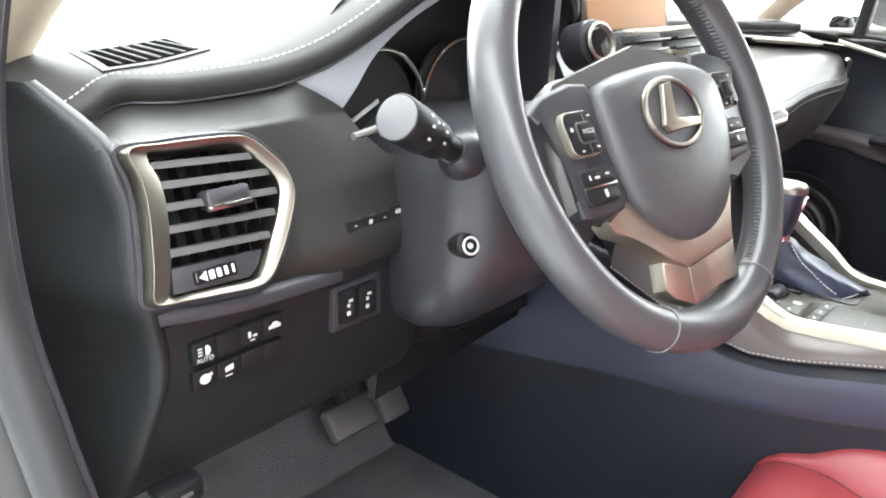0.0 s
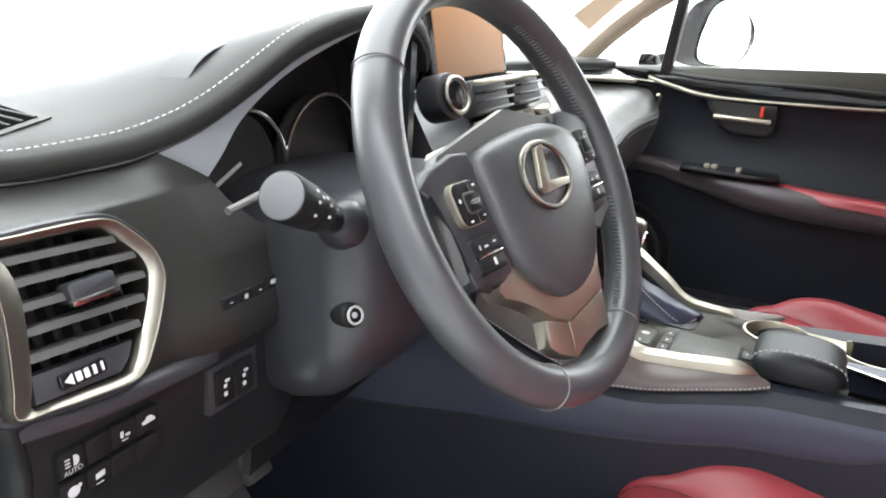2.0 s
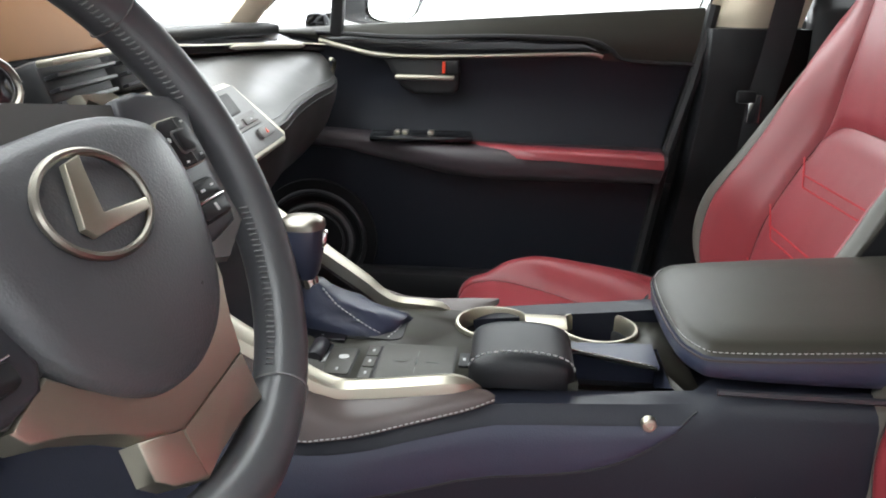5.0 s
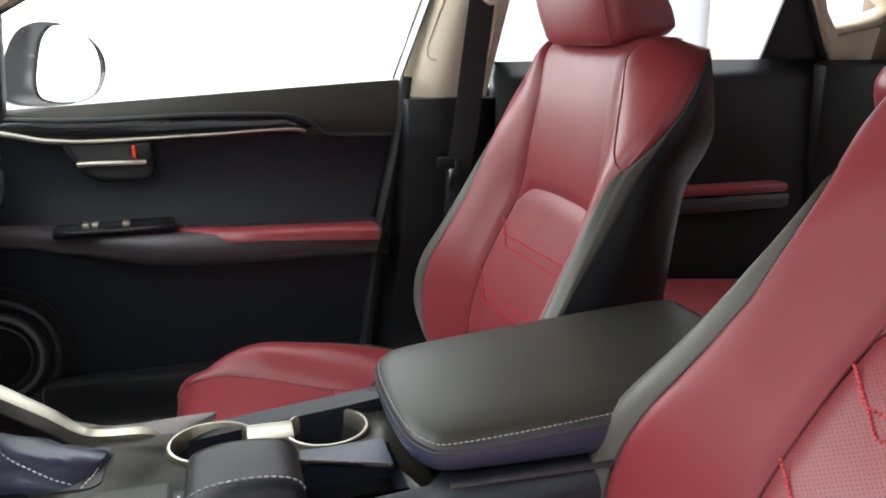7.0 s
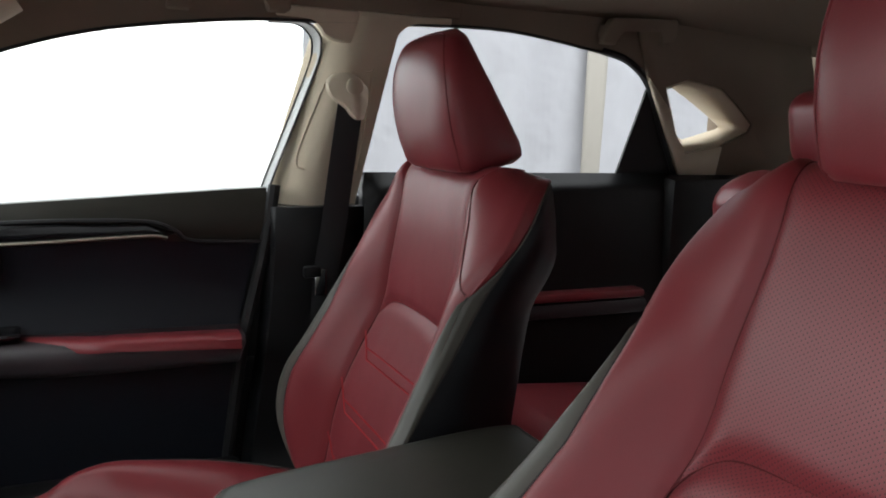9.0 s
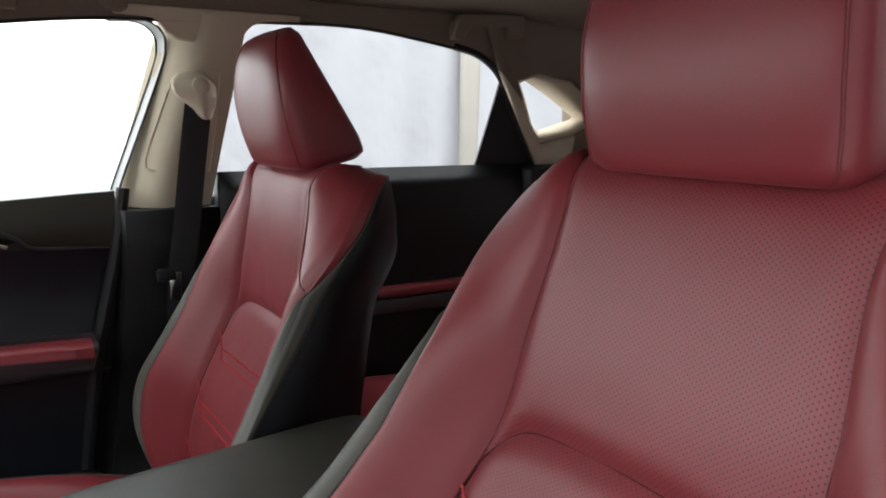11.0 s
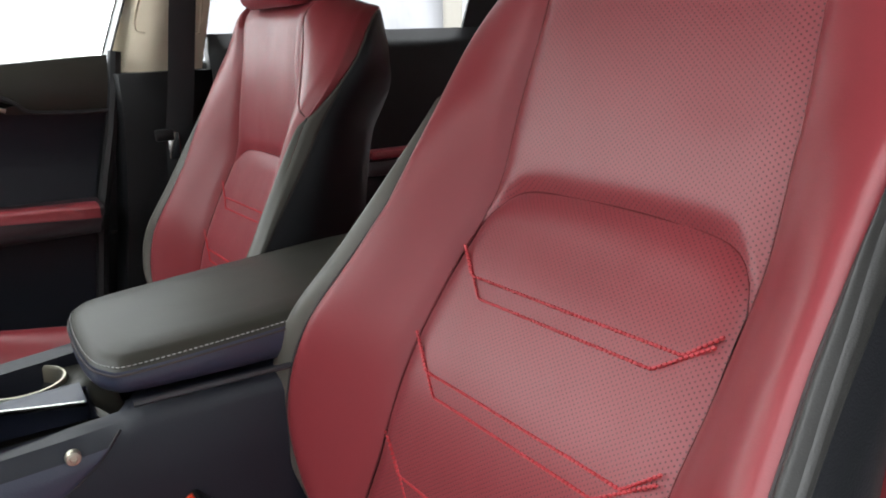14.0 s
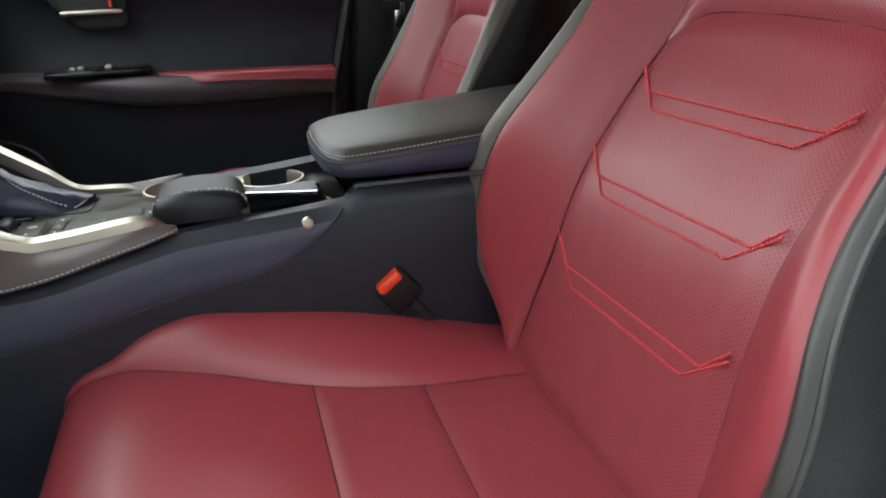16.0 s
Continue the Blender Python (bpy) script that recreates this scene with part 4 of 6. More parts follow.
    for sg in (-1, 1):
        part("cushion_bolster", csheet(lambda s, t: (sg * (cu(min(-.30 + t * (YE + .3), YF)) + s * (co(min(-.30 + t * (YE + .3), YF)) - cu(min(-.30 + t * (YE + .3), YF)))), -.30 + t * (YE + .3)), 16, 44, 0.004, .15, .03), M_red, cush, "smooth red cushion bolster", angle=80)
        rows = []
        for y in np.linspace(-.30, YE, 30):
            p = Q(sg * co(min(y, YF)), y)
            rows.append([p, p + V(sg * .008, 0, -.02), p + V(sg * .006, 0, -.07), p + V(0, 0, -.13)])
        part("cushion_side", grid(rows), M_char, cush, "charcoal leather cushion side", angle=80)
        part("cushion_piping", tube([Q(sg * co(min(y, YF)), y) for y in np.linspace(-.28, YE, 40)], 0.0030, 6), M_darkthread, cush)
        part("cushion_seam", tube([Q(sg * cu(min(y, YF)), y) for y in np.linspace(-.28, YE, 40)], 0.0011, 5), M_seam, cush)
    for y in (-.135, -.025):
        part("cross_seam", tube([Q(u, y) for u in np.linspace(-cu(y), cu(y), 20)], 0.0012, 5), M_seam, cush)
    part("seat_base", rbox((0, -.05, .50), (.44, .40, .10), .02), M_plastic, root, "black plastic seat base")
    for sg in (-1, 1):
        part("seat_rail", rbox((sg * .19, -.02, .43), (.04, .50, .06), .008), M_rubber, root)

    # head restraint
    hs = [0, .006, .02, .06, .11, .145, .168, .182, .191]
    hx = tab(hs, [.112, .119, .123, .126, .124, .119, .109, .093, .060])
    hf = tab(hs, [-.466, -.459, -.455, -.449, -.450, -.455, -.463, -.473, -.494])
    hk_ = tab(hs, [-.574, -.584, -.584, -.568, -.546, -.533, -.526, -.522, -.516])

    def hring(h):
        hw, yf, yb = hx(h), hf(h), hk_(h)
        out = []
        cy, hy = (yf + yb) / 2, (yf - yb) / 2
        for k in range(40):
            a = 2 * math.pi * k / 40
            ca, sa = math.cos(a), math.sin(a)
            ro = 0.40 * max(0, min(1, (h - .10) / .09)) ** 1.5
            yy = hy * math.copysign(abs(sa) ** (0.50 + ro), sa)
            out.append(V((1 - 0.14 * (1 - yy / hy)) * hw * math.copysign(abs(ca) ** (0.45 + ro), ca), cy + yy, 1.171 + h))
        return out
    hr = part("head_restraint", grid([hring(h) for h in (0, .003, .008, .015, .03, .05, .07, .09, .11, .13, .145, .157, .168, .176, .182, .187, .191)], close=True, caps=True), M_red, root, "red leather head restraint", angle=60)
    # one piped seam up one front corner, over the top and down the other
    up_ = [hring(h)[5] for h in np.linspace(0.004, .182, 24)]
    down = [hring(h)[15] for h in np.linspace(.182, 0.004, 24)]
    part("piping", tube(cr(up_ + [hring(.187)[k] for k in (7, 10, 13)] + down, 2), 0.0013, 6), M_piping, hr)
    for sg in (-1, 1):
        part("post", tube([V(sg * .06, -.535, 1.19), V(sg * .06, -.53, 1.10)], .006, 10), M_chrome, root)
    return root


driver = build_seat("driver_seat", "red leather driver's seat with perforated panels and chevron stitching", True)
driver.matrix_basis = pose(-0.3775, 0, 0)
passenger = build_seat("passenger_seat", "red leather passenger seat with grey-brown side bands", False)
passenger.matrix_basis = pose(0.3625, 0, 0)
# the passenger's back stands more upright, its cushion a little further back
pivot = V(0, -0.25, 0.62)
upright = Matrix.Translation(pivot + V(0, -0.046, -0.069)) @ Matrix.Rotation(-0.1516, 4, "X") @ Matrix.Translation(-pivot)
for o in passenger.children:
    if o.name.startswith(("backrest", "head_restraint", "post")):
        o.matrix_basis = upright @ o.matrix_basis
    if o.name.startswith("head_restraint"):
        o.matrix_basis = Matrix.Translation((0, 0, 0.008)) @ o.matrix_basis
    if o.name.startswith("cushion"):
        o.location.y -= 0.057
        o.location.z -= 0.033

# rear bench
bench = empty("rear_seat", "dark red leather rear bench with head restraints", "rear seat")
for cx, w, cq, wq_ in ((-0.35, 0.44, -0.40, 0.54), (-0.01, 0.24, -0.01, 0.24), (0.31, 0.40, 0.40, 0.58)):
    part("bench_cushion", rbox((cq, -0.90, 0.595), (wq_, 0.48, 0.14), 0.05, (5, 0, 0), 4), M_red, bench)
    part("bench_back", rbox((cx, -1.22, 0.84), (w, 0.16, 0.60), 0.06, (-20, 0, 0), 5), M_red, bench)
for cx in (-0.36, 0.36):
    part("bench_head_restraint", rbox((cx, -1.27, 1.215), (0.24, 0.10, 0.15), 0.04, (-12, 0, 0), 4), M_red, bench, "dark red head restraint")


# ---- steering wheel ----
WC = V(-0.3763, 0.2985, 1.009)
WU, WV, WN = V(0.9945, -0.105, 0.0), V(0.050, 0.476, 0.878), V(-0.092, -0.873, 0.478)


def wh(u, v, n=0.0):
    """A place in the wheel's own plane: across, up, towards the driver."""
    return WC + WU * u + WV * v + WN * n


wheel = empty("steering_wheel", "black leather steering wheel with satin metal lower spoke", "steering wheel")
wheel.location = WC


def wpart(name, bm, m, parent=None, label="", angle=40):
    """A part of the wheel: its mesh is laid in the wheel's own place."""
    bmesh.ops.translate(bm, verts=bm.verts[:], vec=-WC)
    ob = part(name, bm, m, parent or wheel, label, angle)
    return ob


RC, RT = 0.166, 0.0165
rows = []
for k in range(96):
    a = 2 * math.pi * k / 96
    d = math.degrees(a) % 360
    fat = 1.0 + 0.10 * math.exp(-((d - 270) / 22) ** 2)
    row = []
    for j in range(20):
        b = 2 * math.pi * j / 20
        rr = RT * fat
        row.append(wh((RC + rr * 0.95 * math.cos(b)) * math.cos(a), (RC + rr * 0.95 * math.cos(b)) * math.sin(a), rr * 1.08 * math.sin(b)))
    rows.append(row)
rows.append(rows[0])
bm = grid(rows, close=True)
bmesh.ops.remove_doubles(bm, verts=bm.verts[:], dist=1e-6)
rim = wpart("rim", bm, M_rim, None, "smooth black leather rim", 80)
for deg in (143, 37, 245, 297):
    a = radians(deg)
    ring_ = [wh((RC + (RT + .0006) * math.cos(b)) * math.cos(a), (RC + (RT + .0006) * math.cos(b)) * math.sin(a), (RT * 1.08 + .0006) * math.sin(b)) for b in np.linspace(0, 2 * math.pi, 33)[:-1]]
    wpart("rim_seam", tube(ring_, 0.0006, 5, closed=True), M_darkthread if deg < 200 else M_graythread, rim)
for a0, a1 in ((300, 345), (15, 60), (228, 242)):
    bm = bmesh.new()
    for d in np.arange(a0, a1, 1.5):
        a, a2 = radians(d), radians(d + 0.7)
        q = RC - RT * 0.90
        tube([wh(q * math.cos(a) - .0, q * math.sin(a), 0.0065), wh((q - .0016) * math.cos((a + a2) / 2), (q - .0016) * math.sin((a + a2) / 2), 0.003), wh(q * math.cos(a2), q * math.sin(a2), 0.000)], 0.0006, 5, bm=bm)
    wpart("rim_stitching", bm, M_graythread, rim, "pale thread lacing")


def hub_outline(k=1.0, dv=0.0):
    pts = cr([V(-0.077, 0.025, 0), V(-0.052, 0.035, 0), V(-0.005, 0.0405, 0), V(0.036, 0.041, 0), V(0.068, 0.035, 0), V(0.088, 0.022, 0), V(0.090, -0.008, 0), V(0.080, -0.038, 0), V(0.061, -0.069, 0), V(0.040, -0.087, 0), V(0.018, -0.096, 0), V(-0.004, -0.0985, 0), V(-0.024, -0.095, 0), V(-0.042, -0.085, 0), V(-0.058, -0.070, 0), V(-0.070, -0.052, 0), V(-0.077, -0.030, 0), V(-0.080, 0.0, 0)], 4, closed=True)
    return [(0.007 + (p.x - 0.007) * k, -0.02 + (p.y + 0.02) * k) for p in pts]


rows = []
for k, n in ((1.0, -0.012), (1.0, 0.008), (0.985, 0.014), (0.95, 0.0175), (0.85, 0.0205), (0.6, 0.0235), (0.3, 0.0248), (0.02, 0.025)):
    rows.append([wh(a, b, n) for a, b in hub_outline(k)])
airbag = wpart("airbag_cover", grid(rows, close=True, caps=True), M_horn, None, "black grained leather horn pad", 70)
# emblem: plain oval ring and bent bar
er = [wh(-0.007 + 0.0365 * math.cos(a) + 0.004 * math.sin(a), -0.002 + 0.0258 * math.sin(a) - 0.004 * math.cos(a), 0.0262) for a in np.linspace(0, 2 * math.pi, 49)[:-1]]
wpart("emblem_ring", tube(er, 0.0023, 8, closed=True), M_bronze, airbag, "satin metal oval emblem ring")
em = lambda a, b, h: wh(a, b, 0.0295 + h)
wpart("emblem_bar", plate([(-0.015, 0.0195), (-0.003, 0.0215), (-0.012, -0.0085), (0.024, -0.0090), (0.0225, -0.0150), (-0.022, -0.0162), (-0.027, -0.0105)], em, 0.004, 0.0012), M_satin, airbag, "bent satin metal bar")
for i, (a, b, w) in enumerate(((0.030, -0.056, 0.022), (0.034, -0.062, 0.006))):
    wpart("moulded_mark", plate(rrect(w, 0.0028, 0.001, 2, a, b), lambda p, q, h: wh(p, q, 0.0225 + h), 0.002, 0.0006), M_plastic, airbag)

# upper bridge behind the pad, between the two control pods
rows = []
for n, k in ((-0.02, 0.9), (0.0, 1.0), (0.006, 0.97)):
    rows.append([wh(a * k, b * k + (1 - k) * 0.02, n) for a, b in ((-0.13, 0.02), (-0.115, 0.035), (-0.07, 0.045), (0.0, 0.060), (0.075, 0.046), (0.12, 0.036), (0.14, 0.02), (0.135, -0.05), (0.10, -0.065), (0.05, -0.05), (0.0, -0.055), (-0.05, -0.05), (-0.10, -0.068), (-0.13, -0.055))])
wpart("hub_carrier", grid(rows, close=True, caps=True), M_carrier, None, "grey satin plastic hub carrier", 50)


def pod(sg):
    # the wheel stands turned by a few degrees, so its right pod sits higher
    dx, dy = (-0.005, 0.0145) if sg > 0 else (0.0, 0.0)
    s = lambda pts: [(dx + sg * abs(a), b + dy) for a, b in pts]
    base = s([(-0.147, 0.016), (-0.132, 0.027), (-0.099, 0.0345), (-0.079, 0.033), (-0.074, 0.022), (-0.074, -0.02), (-0.069, -0.050), (-0.076, -0.061), (-0.096, -0.064), (-0.125, -0.060), (-0.126, -0.047), (-0.124, -0.026), (-0.129, -0.003), (-0.141, 0.008)])
    f = lambda a, b, h: wh(a, b, 0.010 - 0.05 * max(0, abs(a) - 0.118) + h)
    p = wpart("control_pod", plate(base, f, 0.022, 0.004, 3), M_smooth, None, "dark control pod")
    g = lambda a, b, h: wh(a, b, 0.0145 + h)
    ox, oy = sg * 0.1065 + dx, -0.003 + dy
    lean = -0.10
    box = lambda w, h, r, px_, py_, n=4: [(px_ + x + lean * y, py_ + y) for x, y in rrect(w, h, r, n)]
    at_h = lambda n: (lambda a, b, h: wh(a, b, n + h))
    wpart("pod_bezel", plate(box(0.0342, 0.0320, 0.008, ox, oy), at_h(0.0150), 0.006, 0.0015), M_satin, p, "thin satin bezel")
    wpart("pad_button", plate(box(0.0325, 0.0305, 0.007, ox + .0004, oy), at_h(0.0160), 0.006, 0.0015), M_key, p, "satin black direction pad")
    wpart("button_ring", plate(box(0.0176, 0.0156, 0.004, ox + .001, oy), at_h(0.0170), 0.004, 0.0008), M_carrier, p)
    wpart("centre_button", plate(box(0.0150, 0.0130, 0.003, ox + .001, oy), at_h(0.0190), 0.005, 0.001), M_key, p)
    for k in (-1, 1):
        wpart("pad_groove", plate(box(0.0012, 0.0070, 0.0004, ox + .003, oy + k * .0115, 2), at_h(0.0164), 0.0010, 0), M_carrier, p)
    if sg < 0:
        lettering("button_lettering", "MODE", 0.0046, lambda a, b, h: wh(a + ox + .001, b + oy, 0.0192 + h) - WC, M_white, p, "white letters")
    for mx, my in ((-0.012, 0.003), (0.010, 0.0115), (-0.006, -0.0125), (0.0115, -0.0110)):
        wpart("pad_mark", plate(box(0.0032, 0.0014, 0.0004, ox + mx, oy + my, 2), at_h(0.0163), 0.0006, 0), M_white, p)
        if mx < 0 < my:
            wpart("pad_mark", plate(box(0.0012, 0.0032, 0.0004, ox + mx, oy + my, 2), at_h(0.0164), 0.0006, 0), M_white, p)
    kx, ky = sg * 0.1025 + dx, -0.0405 + dy
    wpart("key_well", plate(box(0.0345, 0.0262, 0.004, kx, ky), at_h(0.0125), 0.006, 0.001), M_rubber, p)
    for k in (1, -1):
        wpart("rocker_button", plate(box(0.0330, 0.0112, 0.0032, kx - .0006 * k, ky + k * .0065), at_h(0.0148), 0.006, 0.0015), M_key, p)
    for mx, my, mw, mh in ((-0.011, 0.0065, .0014, .0036), (-0.003, 0.006, .0050, .0016), (0.009, 0.0072, .0042, .0013), (0.002, -0.0060, .0030, .0052)):
        wpart("button_mark", plate(box(mw, mh, 0.0005, kx + mx, ky + my, 2), at_h(0.0152), 0.0006, 0), M_white, p)
    wpart("divider", plate(box(0.0345, 0.0013, 0.0005, kx, ky, 2), at_h(0.0154), 0.003, 0.0003), M_chrome, p, "thin chrome divider")
    pb = s([(-0.106, 0.0275), (-0.0975, 0.034), (-0.069, 0.0372), (-0.0700, 0.030), (-0.085, 0.0275), (-0.092, 0.0235), (-0.1063, 0.0242)])
    wpart("shift_paddle", plate([(a, b + .006) for a, b in pb], lambda a, b, h: wh(a, b, -0.001 + h), 0.010, 0.003), M_satin, wheel, "satin metal shift paddle")


pod(-1)
pod(1)
# lower metal spoke: V under the pad and the flared plate down to the rim
chev = [(-0.100, -0.066), (-0.085, -0.062), (-0.071, -0.056), (-0.060, -0.069), (-0.044, -0.083), (-0.026, -0.094), (-0.006, -0.0985), (0.014, -0.0985), (0.034, -0.092), (0.053, -0.079), (0.068, -0.062), (0.079, -0.042), (0.083, -0.048), (0.076, -0.069), (0.060, -0.089), (0.0535, -0.110), (-0.0195, -0.117), (-0.042, -0.107), (-0.056, -0.0955), (-0.076, -0.083), (-0.095, -0.075)]
spoke = wpart("lower_spoke", plate(chev, lambda a, b, h: wh(a, b, 0.0085 + h), 0.016, 0.0015, 2), M_satin, None, "satin champagne metal lower spoke")
foot = [(-0.0185, -0.1175), (0.0525, -0.1105), (0.0535, -0.141), (0.028, -0.1395), (0.000, -0.1415), (-0.0175, -0.147)]
wpart("spoke_foot", plate(foot, lambda a, b, h: wh(a, b, 0.0085 + 0.16 * (b + 0.110) + h), 0.016, 0.0008, 2), M_satin, spoke, "brown-grey metal spoke foot")
wpart("spoke_edge", plate([(-0.0425, -0.1072), (-0.0195, -0.1172), (-0.0178, -0.147), (-0.036, -0.137), (-0.0435, -0.128)], lambda a, b, h: wh(a, b, 0.0082 + 0.30 * (a + 0.0185) + 0.14 * (b + 0.110) + h), 0.012, 0.0008), M_satin, spoke, "bright facet of the spoke")

# column shroud, stalks, adjuster switch
col = empty("steering_column", "dark grey plastic steering column shroud", "steering column")
rows = []
for y, x0, x1, zt, zb in ((0.365, -0.45, -0.30, 1.0, 0.878), (0.39, -0.485, -0.28, 1.005, 0.838), (0.42, -0.494, -0.262, 1.0, 0.812), (0.46, -0.484, -0.25, 0.995, 0.794), (0.52, -0.468, -0.245, 0.99, 0.786), (0.58, -0.46, -0.245, 0.98, 0.785)):
    cx, hw, cz, hz = (x0 + x1) / 2, (x1 - x0) / 2, (zt + zb) / 2, (zt - zb) / 2
    rows.append([V(cx + hw * math.copysign(abs(math.cos(a)) ** 0.42, math.cos(a)), y, cz + hz * math.copysign(abs(math.sin(a)) ** 0.48, math.sin(a))) for a in np.linspace(0, 2 * math.pi, 57)[:-1]])
part("shroud", grid(rows, close=True, caps=True), M_smooth, col, angle=60)
sw = V(-0.478, 0.400, 0.906)
part("adjuster_switch", plate(disc(24, 0.0112), lay(sw + V(-0.006, -0.014, 0.002), (1, -0.35, 0), (0, 0.25, 1)), 0.022, 0.003, 3), M_plastic, col, "round black column switch")
rg = lay(sw + V(-0.0065, -0.0155, 0.0022), (1, -0.35, 0), (0, 0.25, 1))
part("switch_print", tube([rg(0.0068 * math.cos(a), 0.0068 * math.sin(a), 0.0006) for a in np.linspace(0, 2 * math.pi, 29)[:-1]], 0.0011, 5, closed=True), M_white, col, "white ring print")
part("switch_dot", plate(disc(12, 0.0025), rg, 0.001, 0), M_white, col)
stalk = empty("light_stalk", "black light stalk with grey end cap and white symbols", "stalk")
s0, s1 = V(-0.480, 0.402, 0.978), V(-0.569, 0.388, 1.020)
ax = (s1 - s0).normalized()
at = lambda f: s0.lerp(s1, f)
part("boot", tube([at(-.05), at(.02), at(.10), at(.16)], [0.0208, 0.0200, 0.0168, 0.0112], 20), M_smooth, stalk)
part("arm", tube([at(.1), at(.3), at(.45)], [0.0092, 0.0092, 0.0100], 18), M_plastic, stalk)
part("collar", tube([at(.42), at(.44), at(.63), at(.65)], [0.0132, 0.0144, 0.0156, 0.0152], 24), M_plastic, stalk)
part("barrel", tube([at(.655), at(.67), at(.985), at(1.0)], [0.0156, 0.0164, 0.0172, 0.0164], 28), M_plastic, stalk)
part("end_cap", tube([at(1.0), at(1.005), at(1.012)], [0.0156, 0.0156, 0.0140], 28), M_graycap, stalk, "grey end cap")
sd1 = (V(-0.3, -0.95, 0.15) - ax * V(-0.3, -0.95, 0.15).dot(ax)).normalized()
sd2 = ax.cross(sd1)
for f, rr, ang in ((.78, .0172, -20), (.78, .0172, 12), (.78, .0172, 40), (.55, .0157, -10), (.55, .0157, 22), (.70, .0170, 30), (.60, .0158, 38)):
    d = sd1 * math.cos(radians(ang)) + sd2 * math.sin(radians(ang))
    p = at(f) + d * rr
    part("symbol", plate(rrect(0.0035, 0.0022, 0.0008, 2), lay(p, ax, d.cross(ax)), 0.0008, 0), M_white, stalk)
stalk2 = empty("indicator_lever_tip", "slim grey lever tip behind the light stalk", "lever")
part("lever", tube([V(-0.47, 0.46, 1.0), V(-0.545, 0.455, 0.992)], [.004, .003], 8), M_alloy, stalk2)

# ---- dashboard ----
EX = [-.755, -.735, -.715, -.70, -.685, -.672, -.64, -.60, -.56, -.52, -.48, -.44, -.40, -.36, -.31, -.26, -.20, -.14, -.08, 0, .1, .25, .45, .62, .76]
EY = [.60, .562, .545, .547, .553, .556, .545, .532, .515, .498, .482, .470, .462, .458, .458, .465, .482, .51, .545, .57, .575, .575, .56, .54, .52]
EZ = [1.004, 1.008, 1.013, 1.019, 1.0255, 1.0285, 1.028, 1.031, 1.038, 1.054, 1.080, 1.106, 1.121, 1.130, 1.134, 1.126, 1.105, 1.08, 1.062, 1.052, 1.048, 1.045, 1.04, 1.035, 1.03]
ey, ez = tab(EX, EY), tab(EX, EZ)
dash = empty("dashboard", "charcoal soft-skinned dashboard with pale stitching", "dashboard")
xs = np.concatenate([np.linspace(-0.752, -0.66, 24), np.linspace(-0.65, 0.75, 84)])
prof = ((0.0, -0.018, 0.034), (0.0, -0.015, 0.008), (0.0, -0.012, 0.002), (0.0, -0.0015, 0.0005), (0.0, 0.0015, 0.002), (0.0, 0.0035, 0.006))
rows = []
for dx, dz, dy in prof:
    rows.append([V(x, ey(x) + dy, ez(x) + dz) for x in xs])
for f in (0.06, 0.12, 0.2, 0.3, 0.42, 0.56, 0.72, 0.88, 1.0):
    rows.append([V(x, ey(x) + 0.012 + f * (1.0 - ey(x) - 0.012 - 0.12 * (abs(x) / .75) ** 2), (ez(x) + 0.006) * (1 - min(1, f * 1.5)) + (1.044 - 0.012 * f) * min(1, f * 1.5)) for x in xs])
part("top_pad", grid(rows), M_dash, dash, "soft charcoal upper pad", angle=70)
st = [V(x, ey(x) + 0.013, ez(x) + 0.0065) for x in np.linspace(-0.712, 0.74, 200)]
part("pad_stitching", stitches(st, 0.0055, 0.66, 0.0006), M_whitethread, dash, "pale thread stitching")
part("lip_piping", tube([V(x, ey(x) + 0.006, ez(x) - 0.0135) for x in np.linspace(-0.70, 0.74, 120)], 0.0022, 6), M_smooth, dash)
# defroster vent in the pad, left
dv = empty("defroster_vent", "black slotted side window vent in the dashboard top", "air vent")
def pad_z(x, y):
    """Height of the pad's top."""
    f = (y - ey(x) - 0.012) / (1.0 - ey(x) - 0.012 - 0.12 * (abs(x) / .75) ** 2)
    g = min(1, f * 1.5)
    return (ez(x) + 0.006) * (1 - g) + (1.044 - 0.012 * f) * g


def dq(a, b):
    x, y = -0.661 + .088 * a + .018 * b, 0.590 + .021 * a + .080 * b
    return V(x, y, pad_z(x, y) + 0.0012)


part("vent_frame", slab([[dq(a, b) for a in (-.10, .5, 1.10)] for b in (-.12, .5, 1.12)], (0, 0, -.006)), M_dash, dv)
# no hollow here: a flat black sheet stands for the shade between the bars
part("slot_shade_sheet", slab([[dq(a, b) + V(0, 0, .0005) for a in (0, .5, 1)] for b in (0, .5, 1)], (0, 0, -.002)), M_slotshade, dv, "flat black sheet for the shade inside the slots")
for k in range(7):
    a = (k + .5) / 7
    part("vent_bar", tube([dq(a + .06, 0.0) + V(0, 0, .0005), dq(a - .06, 1.0) + V(0, 0, .0005)], .0014, 6), M_dash, dv)

# driver-side face
fy = tab([.68, .72, .76, .80, .85, .875, .90, .93, .96, 1.0, 1.03], [.56, .515, .49, .480, .474, .474, .470, .480, .490, .504, .515])


# outline of the side vent's surround: its outer and inner edge
OUT = [(-.055, .997), (-.028, .998), (.000, .9975), (.025, .996), (.040, .9925), (.053, .982), (.064, .969), (.068, .956), (.066, .944), (.053, .923), (.040, .907), (.029, .897), (.016, .893), (-.012, .8955), (-.041, .899), (-.064, .903), (-.061, .9195), (-.0566, .939), (-.053, .961), (-.0525, .978)]
